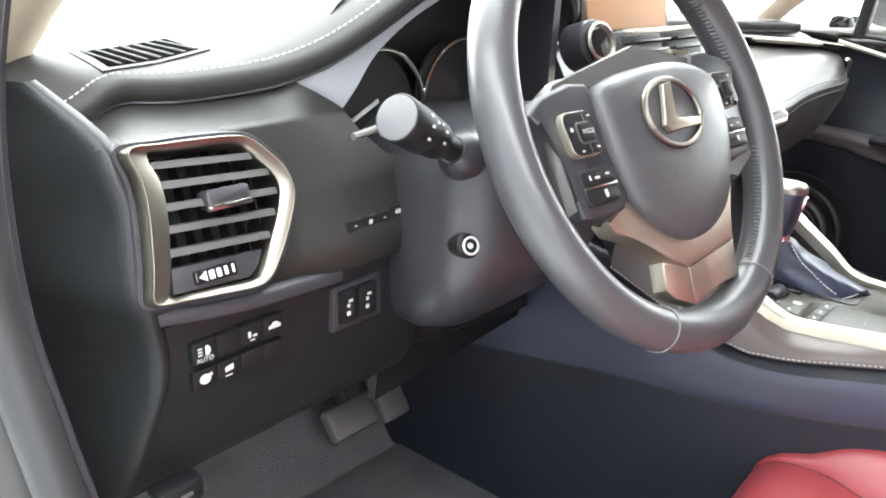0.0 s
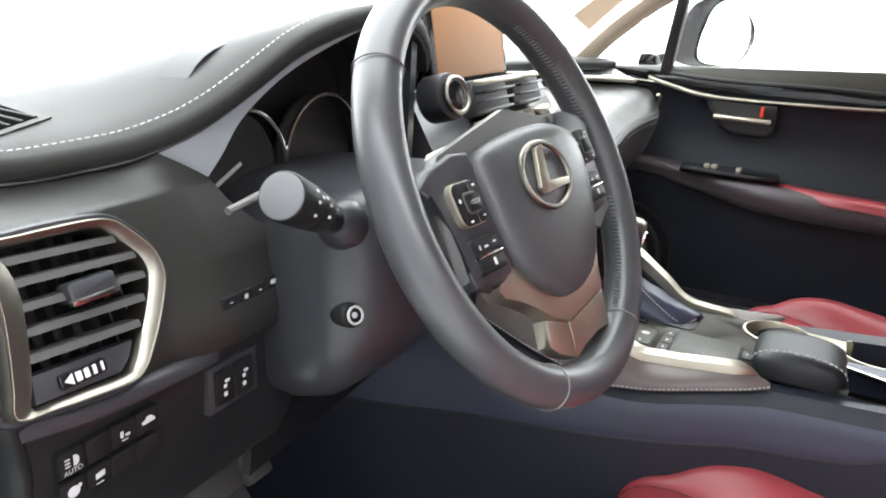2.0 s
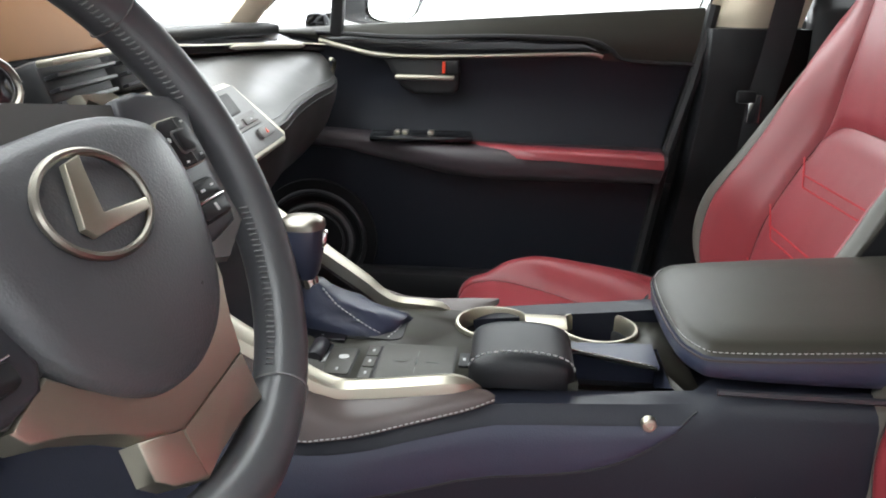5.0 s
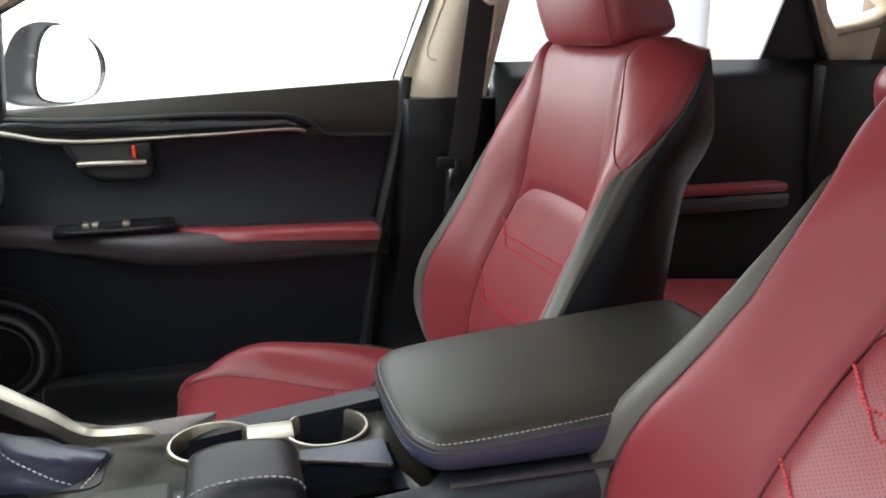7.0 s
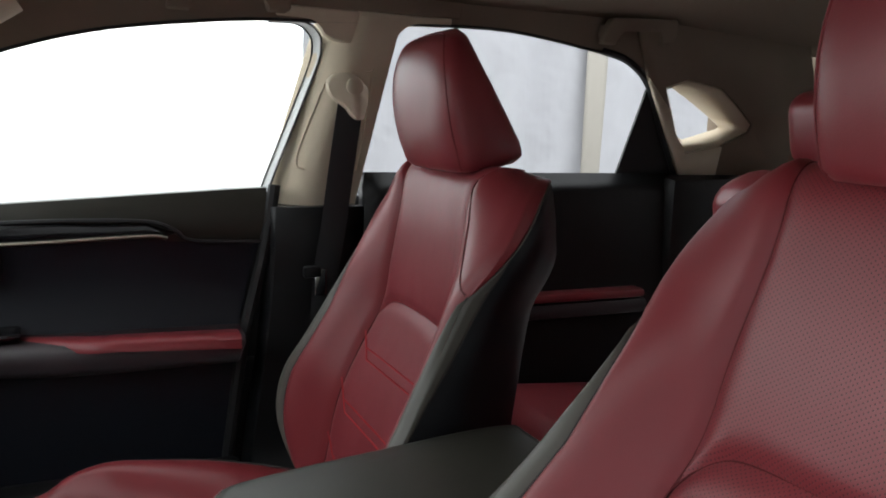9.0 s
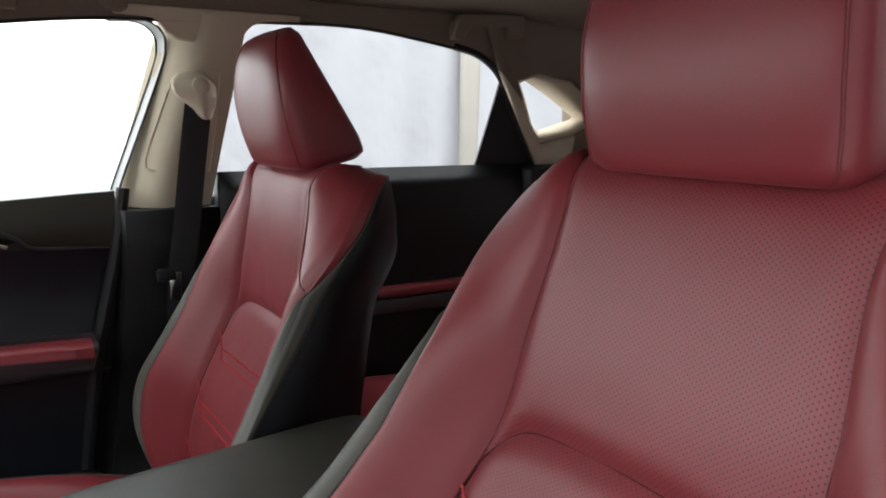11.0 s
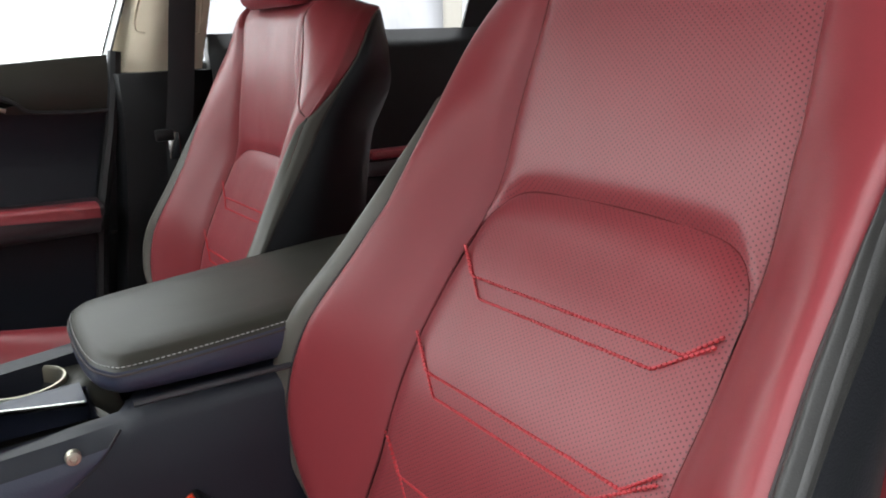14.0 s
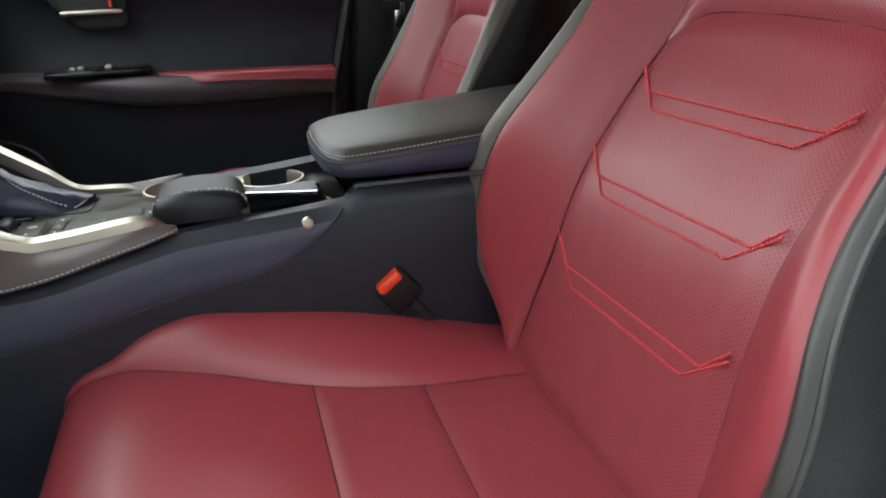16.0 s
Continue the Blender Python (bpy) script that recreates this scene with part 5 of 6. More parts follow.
INN = [(-.038, .9926), (-.022, .9923), (.0006, .9914), (.0205, .9909), (.033, .9877), (.044, .977), (.0537, .966), (.0566, .956), (.054, .946), (.046, .932), (.036, .918), (.024, .902), (.015, .8985), (-.011, .9005), (-.032, .902), (-.048, .9035), (-.044, .916), (-.038, .937), (-.0336, .960), (-.034, .976)]


def in_vent(a, b):
    """Whether a place of the fascia lies inside the vent's opening."""
    pts = [((p[0] + 2 * q[0]) / 3, (p[1] + 2 * q[1]) / 3) for p, q in zip(OUT, INN)]
    c = False
    for (x0, z0), (x1, z1) in zip(pts, pts[1:] + pts[:1]):
        if (z0 > b) != (z1 > b) and a < (x1 - x0) * (b - z0) / (z1 - z0) + x0:
            c = not c
    return c


def dface(x, z):
    deep = 0.045 if in_vent(x + 0.65, z) else 0.0
    y = fy(min(z, 1.0)) - 0.011 * max(0, min(1, (x + 0.585) / 0.05)) * max(0, min(1, (1.0 - z) / 0.05))
    if z > 1.0:
        f = min(1, (z - 1.0) / max(0.004, ez(x) - 0.014 - 1.0))
        y += (ey(x) + 0.012 - y) * f
    return V(x, y + deep, z)


def face_top(x):
    """The fascia's upper edge: under the pad's lip, then down round the instruments."""
    return ez(x) - 0.013 if x < -0.548 else float(np.interp(x, [-.548, -.509, -.50, -.48, -.44], [1.026, 1.002, .985, .965, .95]))



bx = tab([.64, .74, .788, .815, .84, .876, .9015, .933, .959, .977, 1.005, 1.025, 1.04], [-.75, -.735, -.720, -.711, -.704, -.705, -.711, -.708, -.705, -.708, -.712, -.725, -.737])
rows = []
for t_ in np.linspace(0, 1, 70):
    r = []
    for k in range(121):
        x = bx(0.882 + t_ * 0.134) + (-0.44 - bx(0.882 + t_ * 0.134)) * k / 120
        r.append(dface(x, 0.882 + t_ * (face_top(x) - 0.882)))
    rows.append(r)
part("driver_fascia", slab(rows, (0, 0.012, 0)), M_fascia, dash, "charcoal driver-side fascia", angle=50)
rows = [[V(x, fy(z) + 0.004, z) for x in np.linspace(bx(z), -0.43, 20)] for z in np.linspace(0.735, 0.878, 12)]
part("knee_panel", slab(rows, (0, 0.012, 0)), M_trim, dash, "black grained knee panel", angle=70)
rows = []
for z, y in ((.76, .50), (.735, .53), (.70, .60), (.675, .70), (.66, .85)):
    rows.append([V(x, y + 0.03 * max(0, x + .44), z - 0.03 * max(0, (x + .44) / .2)) for x in np.linspace(-0.735, -0.2, 14)])
part("knee_underside", slab(rows, (0, 0.004, 0.01)), M_plastic, dash, angle=70)
rows = [[V(x, 0.50 + 0.05 * (x + .44) + 0.10 * max(0, (0.85 - z)), z) for x in np.linspace(-0.46, -0.16, 10)] for z in np.linspace(0.70, 0.92, 8)]
part("knee_panel_right", slab(rows, (0, 0.01, 0)), M_plastic, dash, angle=70)
# end cap
rows = []
for z in np.linspace(0.64, 1.038, 38):
    b, y0 = bx(z), fy(max(z, .70)) - 0.003 + 0.9 * max(0, z - 1.0)
    rows.append([V(b + .006, y0 + .006, z), V(b, y0, z), V(b - .005, y0 + .001, z), V(b - .013, y0 + .010, z), V(b - .024, y0 + .03, z), V(-0.758, y0 + .07, z), V(-0.764, y0 + .16, z)])
part("end_cap", grid(rows), M_trim, dash, "smooth black dashboard end cap", angle=60)
# side air vent
vent = empty("side_air_vent", "black slatted side air vent with satin metal surround", "air vent")
vo = V(-0.65, 0.484, 0.95)
vl = lay(vo, (1, 0.0, 0), (0, 0.33, 0.944))
vz = lambda z: (z - 0.95) / 0.944
loop = lambda L: cr([V(a, vz(b), 0) for a, b in L], 5, closed=True)
lo_, li_ = loop(OUT), loop(INN)
blend = lambda f: [(o.lerp(i_, f)) for o, i_ in zip(lo_, li_)]
rows = [[vl(q.x, q.y, h) for q in blend(f)] for f, h in ((-0.10, -0.006), (-0.05, 0.002), (0.10, 0.0055), (0.75, 0.0035), (0.95, 0.0015), (1.0, -0.004), (1.03, -0.03))]
# highlight along the surround, built as a hair-thin strip of paler metal
part("edge_highlight", tube([vl(q.x, q.y, 0.0062) for q in blend(.16)], 0.0006, 6, closed=True), M_satin, vent, "thin pale line for the highlight along the surround")
part("surround", grid(rows, close=True), M_bronze, vent, "satin champagne metal surround", angle=40)
part("outer_lip", tube([vl(q.x, q.y, -0.001) for q in blend(-0.22)], 0.0028, 6, closed=True), M_smooth, vent)
part("duct", grid([[vl(p.x * k, p.y * k, -0.032) for p in li_] for k in (1.02, 0.5, 0.02)], close=True), M_rubber, vent)
for zz in (0.984, 0.971, 0.957, 0.943, 0.9285):
    b = vz(zz)
    x0 = float(np.interp(zz, [.9035, .916, .937, .960, .976, .9926], [-.048, -.044, -.038, -.0336, -.034, -.038])) - .001
    x1 = float(np.interp(zz - .004, [.902, .918, .932, .946, .956, .966, .977, .988], [.024, .036, .046, .054, .0566, .0537, .044, .033])) - .001
    sag = lambda a: -0.005 * (a - x0) / (x1 - x0)
    rows = [[vl(a, b + db + sag(a), h) for a in np.linspace(x0, x1, 8)] for db, h in ((-0.0012, 0.001), (0.0036, 0.000), (0.0046, -0.006), (0.0044, -0.020), (0.0008, -0.020), (-0.0006, -0.004))]
    part("slat", grid(rows + [rows[0]]), M_carrier, vent, angle=50)
for a in np.linspace(-0.024, 0.046, 6):
    part("fin", plate([(a, vz(.905)), (a + 0.0014, vz(.905)), (a + 0.0014, vz(.99)), (a, vz(.99))], lambda p, q, h: vl(p, q, -0.018 + h), 0.012, 0), M_plastic, vent)
part("vane_knob", plate(rrect(0.036, 0.013, 0.003, 3, 0.011, vz(0.9575)), lambda p, q, h: vl(p, q, 0.006 + h), 0.012, 0.003), M_smooth, vent, "vane slider")
part("knob_edge", plate(rrect(0.036, 0.0045, 0.002, 3, 0.011, vz(0.9515)), lambda p, q, h: vl(p, q, 0.0075 + h), 0.006, 0.0015), M_chrome, vent, "chrome slider edge")
part("wheel_base", plate([(-.044, vz(.9035)), (.017, vz(.900)), (.026, vz(.906)), (.033, vz(.9165)), (-.041, vz(.9205))], lambda p, q, h: vl(p, q, -0.003 + h), 0.012, 0.002), M_smooth, vent)
part("thumb_wheel", plate(rrect(0.034, 0.010, 0.002, 3, -0.010, vz(0.910)), lambda p, q, h: vl(p, q, 0.000 + h), 0.008, 0.002), M_gloss, vent, "air flow thumb wheel")
part("wheel_mark", plate([(-.0245, vz(.910)), (-.0185, vz(.9135)), (-.0185, vz(.9065))], lambda p, q, h: vl(p, q, 0.0006 + h), 0.0006, 0), M_white, vent, "white arrow")
for k, w in enumerate((0.0042, 0.0034, 0.0026, 0.0018)):
    part("wheel_mark", plate(rrect(w, 0.0062, 0.0005, 2, -0.0145 + 0.0058 * k, vz(0.910)), lambda p, q, h: vl(p, q, 0.0006 + h), 0.0006, 0), M_white, vent)
# metal strip edge left of the vent, panel ledge
lz = tab([-.71, -.66, -.60, -.54, -.45], [.889, .884, .880, .875, .866])
ly = tab([-.71, -.66, -.60, -.54, -.45], [.474, .467, .466, .472, .482])
part("ledge", grid([[V(x, ly(x) + dy, lz(x) + dz) for x in np.linspace(-.708, -.545, 18)] for dy, dz in ((.014, .007), (-.001, .006), (-.004, .002), (-.003, -.005), (.010, -.009))]), M_smooth, dash, "raised ledge below the vent", angle=50)

# switch rows in the knee panel
def keycap(x, z, w, h, mark, y=None):
    yy = (fy(z) if y is None else y) - 0.002
    k = lay((x, yy, z), (1, 0, 0), (0, 0.02, 1))
    b = part("key", plate(rrect(w, h, 0.0015, 2), k, 0.008, 0.001), M_key, bank)
    for a, c, mw, mh in [m_ for m_ in mark if isinstance(m_, tuple)]:
        part("key_symbol", plate(rrect(mw * .62, mh * .62, 0.0006, 2, a * .8, c * .8), lambda p, q, hh: k(p, q, 0.0004 + hh), 0.0006, 0), M_white, b)
    for m_ in mark:
        if isinstance(m_, str):
            lettering("key_lettering", m_, 0.0050, lambda p, q, hh: k(p, q - 0.0055, hh), M_white, b, "white letters")
        elif isinstance(m_, list):
            part("key_symbol", plate(m_, lambda p, q, hh: k(p, q, 0.0004 + hh), 0.0006, 0), M_white, b)


bank = empty("switch_bank", "two rows of gloss black switches with white symbols", "switches")
pw = 0.0205
lampd = [(0.0008, 0.0050), (0.0030, 0.0048), (0.0046, 0.0032), (0.0050, 0.0012), (0.0046, -0.0010), (0.0030, -0.0026), (0.0008, -0.0026)]
carside = [(-0.0055, -0.002), (-0.0055, 0.0005), (-0.003, 0.0010), (-0.001, 0.0030), (0.0025, 0.0030), (0.0045, 0.0010), (0.0058, 0.0004), (0.0058, -0.002)]
S1 = [(-0.0045, 0.0045, 0.006, 0.0016), (-0.0045, 0.0015, 0.006, 0.0016), (-0.0045, -0.0015, 0.006, 0.0016), lampd, "AUTO"]
for i, mk in enumerate((S1, [], [(-0.003, 0, 0.004, 0.008), (0.003, -0.002, 0.006, 0.003), (0, -0.006, 0.008, 0.0015)], [carside])):
    keycap(-0.6735 + pw * i, 0.852, pw - 0.001, 0.0175, mk)
for i, mk in enumerate(([disc(14, 0.0040, 0.0046), (0.006, 0.003, 0.004, 0.004)], [[(-0.0035, -0.0015), (-0.0035, 0.0025), (0.0035, 0.0035), (0.0035, -0.0005)], (-0.001, -0.006, 0.010, 0.0014)], [], [])):
    keycap(-0.6735 + pw * i, 0.8300, pw - 0.001, 0.0155, mk)
bank = empty("seat_heater_switches", "pair of gloss black seat heater switches with white symbols", "switches")
hk = lay((-0.521, 0.4745, 0.842), (1, 0.0, 0), (0, 0.02, 1))
part("recess", plate(rrect(0.058, 0.042, 0.003, 3), hk, 0.01, 0.003), M_smooth, bank)
for x in (-0.534, -0.512):
    keycap(x, 0.843, 0.0205, 0.030, [(0.002, 0.006, 0.008, 0.004), (-0.001, 0.001, 0.005, 0.005), (-0.001, -0.008, 0.006, 0.006)], 0.4735)
bank = empty("display_switches", "narrow black switch strip with white arrows", "switches")
for i, mk in enumerate(([(0, 0, 0.005, 0.002)], [(0, 0, 0.006, 0.006)], [(0, 0, 0.005, 0.002)])):
    keycap(-0.535 + 0.0165 * i, 0.917, 0.0162, 0.0095, mk, 0.4645)
keycap(-0.486, 0.9185, 0.013, 0.0115, [(0, 0.001, 0.011, 0.006)], 0.4645)
rel = empty("bonnet_release", "black bonnet release lever with white mark", "lever")
part("lever", rbox((-0.697, 0.487, 0.738), (0.038, 0.02, 0.019), 0.004), M_plastic, rel)
part("lever_mark", rbox((-0.694, 0.4765, 0.738), (0.010, 0.001, 0.003), 0.0), M_alloy, rel)

# instrument cluster
clu = empty("instrument_cluster", "dark instrument cluster with two ringed dials", "instruments")
rows = []
for y, k in ((0.528, 0.93), (0.54, 0.92), (0.565, 0.90)):
    rows.append([V(-0.368 + 0.155 * k * math.copysign(abs(math.cos(a)) ** 0.7, math.cos(a)), y + 0.02 * math.sin(a), 1.005 + 0.105 * k * math.copysign(abs(math.sin(a)) ** 0.7, math.sin(a))) for a in np.linspace(0, 2 * math.pi, 49)[:-1]])
part("binnacle", grid(rows, close=True), M_rubber, clu, angle=60)
dxs = np.linspace(-0.51, -0.13, 28)
part("dial_plate", slab([[V(x, 0.578, 0.87) for x in dxs], [V(x, 0.578, 0.99) for x in dxs], [V(x, 0.578, pad_z(x, 0.578) - 0.004) for x in dxs]], (0, 0.01, 0)), M_rubber, clu)
part("cluster_cheek", slab([[V(-0.228, y, z) for y in (0.488, 0.53, 0.585)] for z in (0.93, 1.0, 1.06, pad_z(-.228, .53) - .004)], (0.012, 0, 0)), M_smooth, clu, "dark cheek beside the dials")
for cx, rr in ((-0.435, 0.058), (-0.315, 0.062)):
    rgp = [V(cx + rr * math.cos(a), 0.535, 0.985 + rr * math.sin(a)) for a in np.linspace(0, 2 * math.pi, 49)[:-1]]
    part("dial_ring", tube(rgp, 0.0022, 8, closed=True), M_chrome, clu, "bright dial ring")
    part("dial_face", plate(disc(36, rr - 0.002), lay((cx, 0.545, 0.985), (1, 0, 0), (0, 0.1, 1)), 0.004, 0.001), M_rubber, clu)
part("needle", rbox((-0.46, 0.538, 0.985), (0.055, 0.002, 0.004), 0.0008, (0, -25, 0)), M_white, clu)
cres = [(-.547, 1.026, -.507, .999), (-.518, 1.037, -.494, 1.018), (-.492, 1.062, -.478, 1.044), (-.465, 1.090, -.449, 1.070), (-.43, 1.110, -.413, 1.090), (-.37, 1.122, -.362, 1.108), (-.335, 1.121, -.335, 1.114)]
ca_ = cr([V(a, ey(a) + .010, b) for a, b, c, d in cres], 6)
cb_ = cr([V(c, ey(c) + .018, d) for a, b, c, d in cres], 6)
part("cluster_trim", grid([ca_, cb_, [p + V(0.002, 0.010, -0.001) for p in cb_]]), M_silver, clu, "silver-grey crescent trim", angle=30)

# start button
stb = empty("start_button", "round start button with satin metal ring", "button")
sb = lay((-0.196, 0.447, 1.046), (1, -0.2, 0), (0, 0.3, 1))
part("button_ring", tube([sb(0.019 * math.cos(a), 0.019 * math.sin(a), 0) for a in np.linspace(0, 2 * math.pi, 33)[:-1]], 0.0028, 8, closed=True), M_bronze, stb)
part("button_cap", plate(disc(28, 0.016), sb, 0.012, 0.003), M_gloss, stb)
part("button_seat", plate(disc(28, 0.026), lambda a, b, h: sb(a, b, -0.006 + h), 0.03, 0.004), M_smooth, stb)

# centre stack
cen = empty("centre_stack", "centre stack with satin framed climate panel and vents", "centre console")
part("stack_body", slab([[V(-0.20, .50, 1.03), V(-0.1, .50, 1.03), V(0.1, .50, 1.03), V(0.21, .50, 1.03)], [V(-0.20, .47, .98), V(-0.1, .455, .985), V(0.1, .455, .985), V(0.215, .47, .98)], [V(-0.21, .40, .915), V(-0.1, .385, .91), V(0.1, .385, .91), V(0.22, .40, .915)], [V(-0.17, .41, .86), V(-0.1, .38, .86), V(0.1, .38, .86), V(0.19, .41, .86)], [V(-0.14, .36, .76), V(-0.09, .33, .76), V(0.09, .33, .76), V(0.15, .36, .76)]], (0, 0.05, 0)), M_smooth, cen, angle=60)
cpn = lay((0.0, 0.385, 0.965), (1, 0, 0), (0, 0.58, 0.81))
frm = [(-0.218, -0.036), (-0.205, -0.046), (0.205, -0.046), (0.222, -0.036), (0.172, 0.042), (0.155, 0.048), (-0.155, 0.048), (-0.172, 0.042)]
part("climate_frame", plate(frm, cpn, 0.04, 0.004, 3), M_satin, cen, "satin metal climate panel frame")
inn = [(-0.206, -0.039), (0.207, -0.039), (0.164, 0.042), (-0.164, 0.042)]
part("climate_face", plate(inn, lambda a, b, h: cpn(a, b, 0.0015 + h), 0.006, 0.001), M_carrier, cen)
part("climate_display", plate(rrect(0.27, 0.026, 0.004, 3, 0, 0.022), lambda a, b, h: cpn(a, b, 0.003 + h), 0.003, 0.0008), M_rubber, cen, "dark climate display")
part("climate_keys_plate", plate(rrect(0.33, 0.018, 0.003, 3, 0, -0.003), lambda a, b, h: cpn(a, b, 0.0035 + h), 0.003, 0.0008), M_alloy, cen, "grey key strip")
for k in range(7):
    kb = part("climate_key", plate(rrect(0.038, 0.009, 0.002, 2, -0.138 + 0.046 * k, -0.003), lambda a, b, h: cpn(a, b, 0.0055 + h), 0.003, 0.001), M_alloy, cen)
    part("key_print", plate(rrect(0.008, 0.002, 0.0006, 2, -0.138 + 0.046 * k, -0.003), lambda a, b, h: cpn(a, b, 0.006 + h), 0.0006, 0), M_white, kb)
for k in range(4):
    part("lower_key", plate(rrect(0.044, 0.013, 0.003, 2, -0.135 + 0.098 * k, -0.023), lambda a, b, h: cpn(a, b, 0.005 + h), 0.005, 0.001), M_alloy if k == 3 else M_gloss, cen)
part("hazard_mark", plate([(0.155, -0.026), (0.161, -0.026), (0.158, -0.020)], lambda a, b, h: cpn(a, b, 0.0056 + h), 0.0006, 0), M_orange, cen, "red hazard mark")
for sx in (-0.055, 0.062):
    part("centre_vent", rbox((sx, 0.480, 1.028), (0.105, 0.03, 0.044), 0.006, (-20, 0, 0)), M_rubber, cen, "black centre air vent")
    for dz in (-0.012, 0.0, 0.012):
        part("vent_slat", rbox((sx, 0.462, 1.028 + dz), (0.098, 0.014, 0.0035), 0.001, (-20, 0, 0)), M_smooth, cen)
    part("vent_bar", rbox((sx, 0.460, 1.052), (0.118, 0.016, 0.006), 0.002, (-10, 0, 0)), M_satin, cen, "satin metal bar")
    part("vent_lower_bar", rbox((sx, 0.456, 1.003), (0.118, 0.014, 0.007), 0.002, (-10, 0, 0)), M_satin, cen)
for k in range(3):
    part("audio_strip", rbox((0, 0.388 - 0.012 * k, 0.86 - 0.028 * k), (0.20, 0.008, 0.018), 0.002, (-18, 0, 0)), M_gloss, cen)
part("audio_edge", rbox((0.0, 0.380, 0.846), (0.21, 0.008, 0.004), 0.001), M_satin, cen)
part("audio_knob", plate(disc(24, 0.013), lay((-0.085, 0.375, 0.845), (1, 0, 0), (0, 0.3, 1)), 0.02, 0.002), M_satin, cen)

# display on the dashboard
disp = empty("display", "wide display on the dashboard with a brown dim picture", "display")
dp = lay((0.02, 0.535, 1.093), (1, 0.06, -0.02), (0, 0.2, 1))
part("display_body", plate(rrect(0.27, 0.118, 0.012, 4), dp, 0.02, 0.004), M_gloss, disp)
part("display_screen", plate(rrect(0.245, 0.096, 0.006, 3), lambda a, b, h: dp(a, b, 0.001 + h), 0.002, 0.0005), M_screen, disp, "brown dim screen")
part("display_foot", rbox((0.02, 0.57, 1.04), (0.14, 0.06, 0.03), 0.008), M_plastic, disp)

# passenger side of the dashboard
pdy = tab([.12, .27, .38, .52, .66, .745], [-.012, -.020, -.006, .002, .001, .014])
rows = []
for x in np.linspace(.12, .745, 26):
    sec = ((.60, 1.014), (.53, 1.003), (.46, .978), (.422, .957), (.407, .945), (.400, .934), (.402, .915), (.408, .89), (.43, .84), (.52, .76), (.70, .62))
    rows.append(cr([V(x, y + pdy(x) * (1 if y < .5 else .4), z + .018 * max(0, (x - .60) / .145) * (y > .41)) for y, z in sec], 4))
part("passenger_pad", grid(rows), M_pad, dash, "black leather passenger pad", angle=70)
e1 = [V(x, .4005 + pdy(x), .938) for x in np.linspace(.20, .735, 60)]
for dz, dy in ((.0095, .0035), (-.0105, -.001)):
    part("passenger_stitching", stitches([p + V(0, dy, dz) for p in e1], .006, .65, .0008), M_graythread, dash, "pale double stitching")
part("passenger_welt", tube([p + V(0, -.0005, -.001) for p in e1], .0016, 6), M_rubber, dash)
# dark ledge above the pad with a bright insert towards the door
lg = cr([V(.16, .575, 1.036), V(.28, .55, 1.031), V(.40, .532, 1.022), V(.55, .510, 1.013), V(.68, .468, 1.004), V(.745, .436, .997)], 8)
part("passenger_ledge", grid([[p + V(0, dy, dz) for p in lg] for dy, dz in ((0, 0), (.0, -.010), (.02, -.018), (.10, -.016), (.12, .010), (.03, .008), (0, 0))]), M_gloss, dash, "gloss black ledge", angle=50)
part("ledge_insert", tube([p + V(0, -.003, -.003) for p in lg[20:34]], [.002] + [.0055] * 12 + [.002], 8, flat=.7), M_satin, dash, "satin metal insert")
part("ledge_line", tube([p + V(0, -.001, .0015) for p in lg], .0012, 6), M_satin, dash, "thin bright edge")
part("end_trim", tube(cr([V(.69, .412, .978), V(.722, .413, .970), V(.738, .418, .957), V(.742, .424, .942)], 5), .0035, 8), M_satin, dash, "small satin metal end trim")

# ---- centre console ----
con = empty("centre_console", "black leather centre console with satin metal rails", "centre console")
secs = []
plan = ((-.46, .125, .79, .42), (-.30, .128, .792, .42), (-.105, .128, .790, .42), (-.09, .126, .774, .42), (-.04, .124, .769, .42), (.05, .120, .762, .42), (.09, .118, .758, .42), (.12, .122, .752, .42), (.16, .132, .746, .42), (.20, .141, .738, .42), (.24, .146, .734, .42), (.28, .150, .736, .42), (.34, .156, .755, .42), (.42, .162, .79, .42), (.50, .17, .81, .42), (.66, .172, .80, .42), (.86, .172, .76, .42))
for y, hw, zt, zb in plan:
    hb_ = hw + 0.014
    half = [V(-hb_ - .016, y, zb), V(-hb_ - .010, y, (zt + zb) / 2 - .02), V(-hb_ + .000, y, zt - .075), V(-hw - .005, y, zt - .022), V(-hw - .001, y, zt - .012), V(-hw + .010, y, zt), V(-hw + .036, y, zt - .002), V(-hw + .038, y, zt - .09)]
    secs.append(half + [V(-q.x, q.y, q.z) for q in half[::-1]])
part("console_body", grid(secs, caps=True), M_navylow, con, "dark navy console sides", angle=50)


def flank(y, z):
    """How far out the console's side stands at a place along it."""
    hw, zt = (float(np.interp(y, [r[0] for r in plan], [r[k] for r in plan])) for k in (1, 2))
    hb_ = hw + 0.014
    return float(np.interp(z, [.42, (zt + .42) / 2 - .02, zt - .075, zt - .022, zt - .012], [hb_ + .016, hb_ + .010, hb_, hw + .005, hw + .001])), zt


# upholstered upper side panel above a curved seam
sm_ = cr([V(0, .84, .60), V(0, .62, .632), V(0, .42, .66), V(0, .27, .672), V(0, .12, .692), V(0, .0, .712), V(0, -.06, .745), V(0, -.085, .772)], 8)
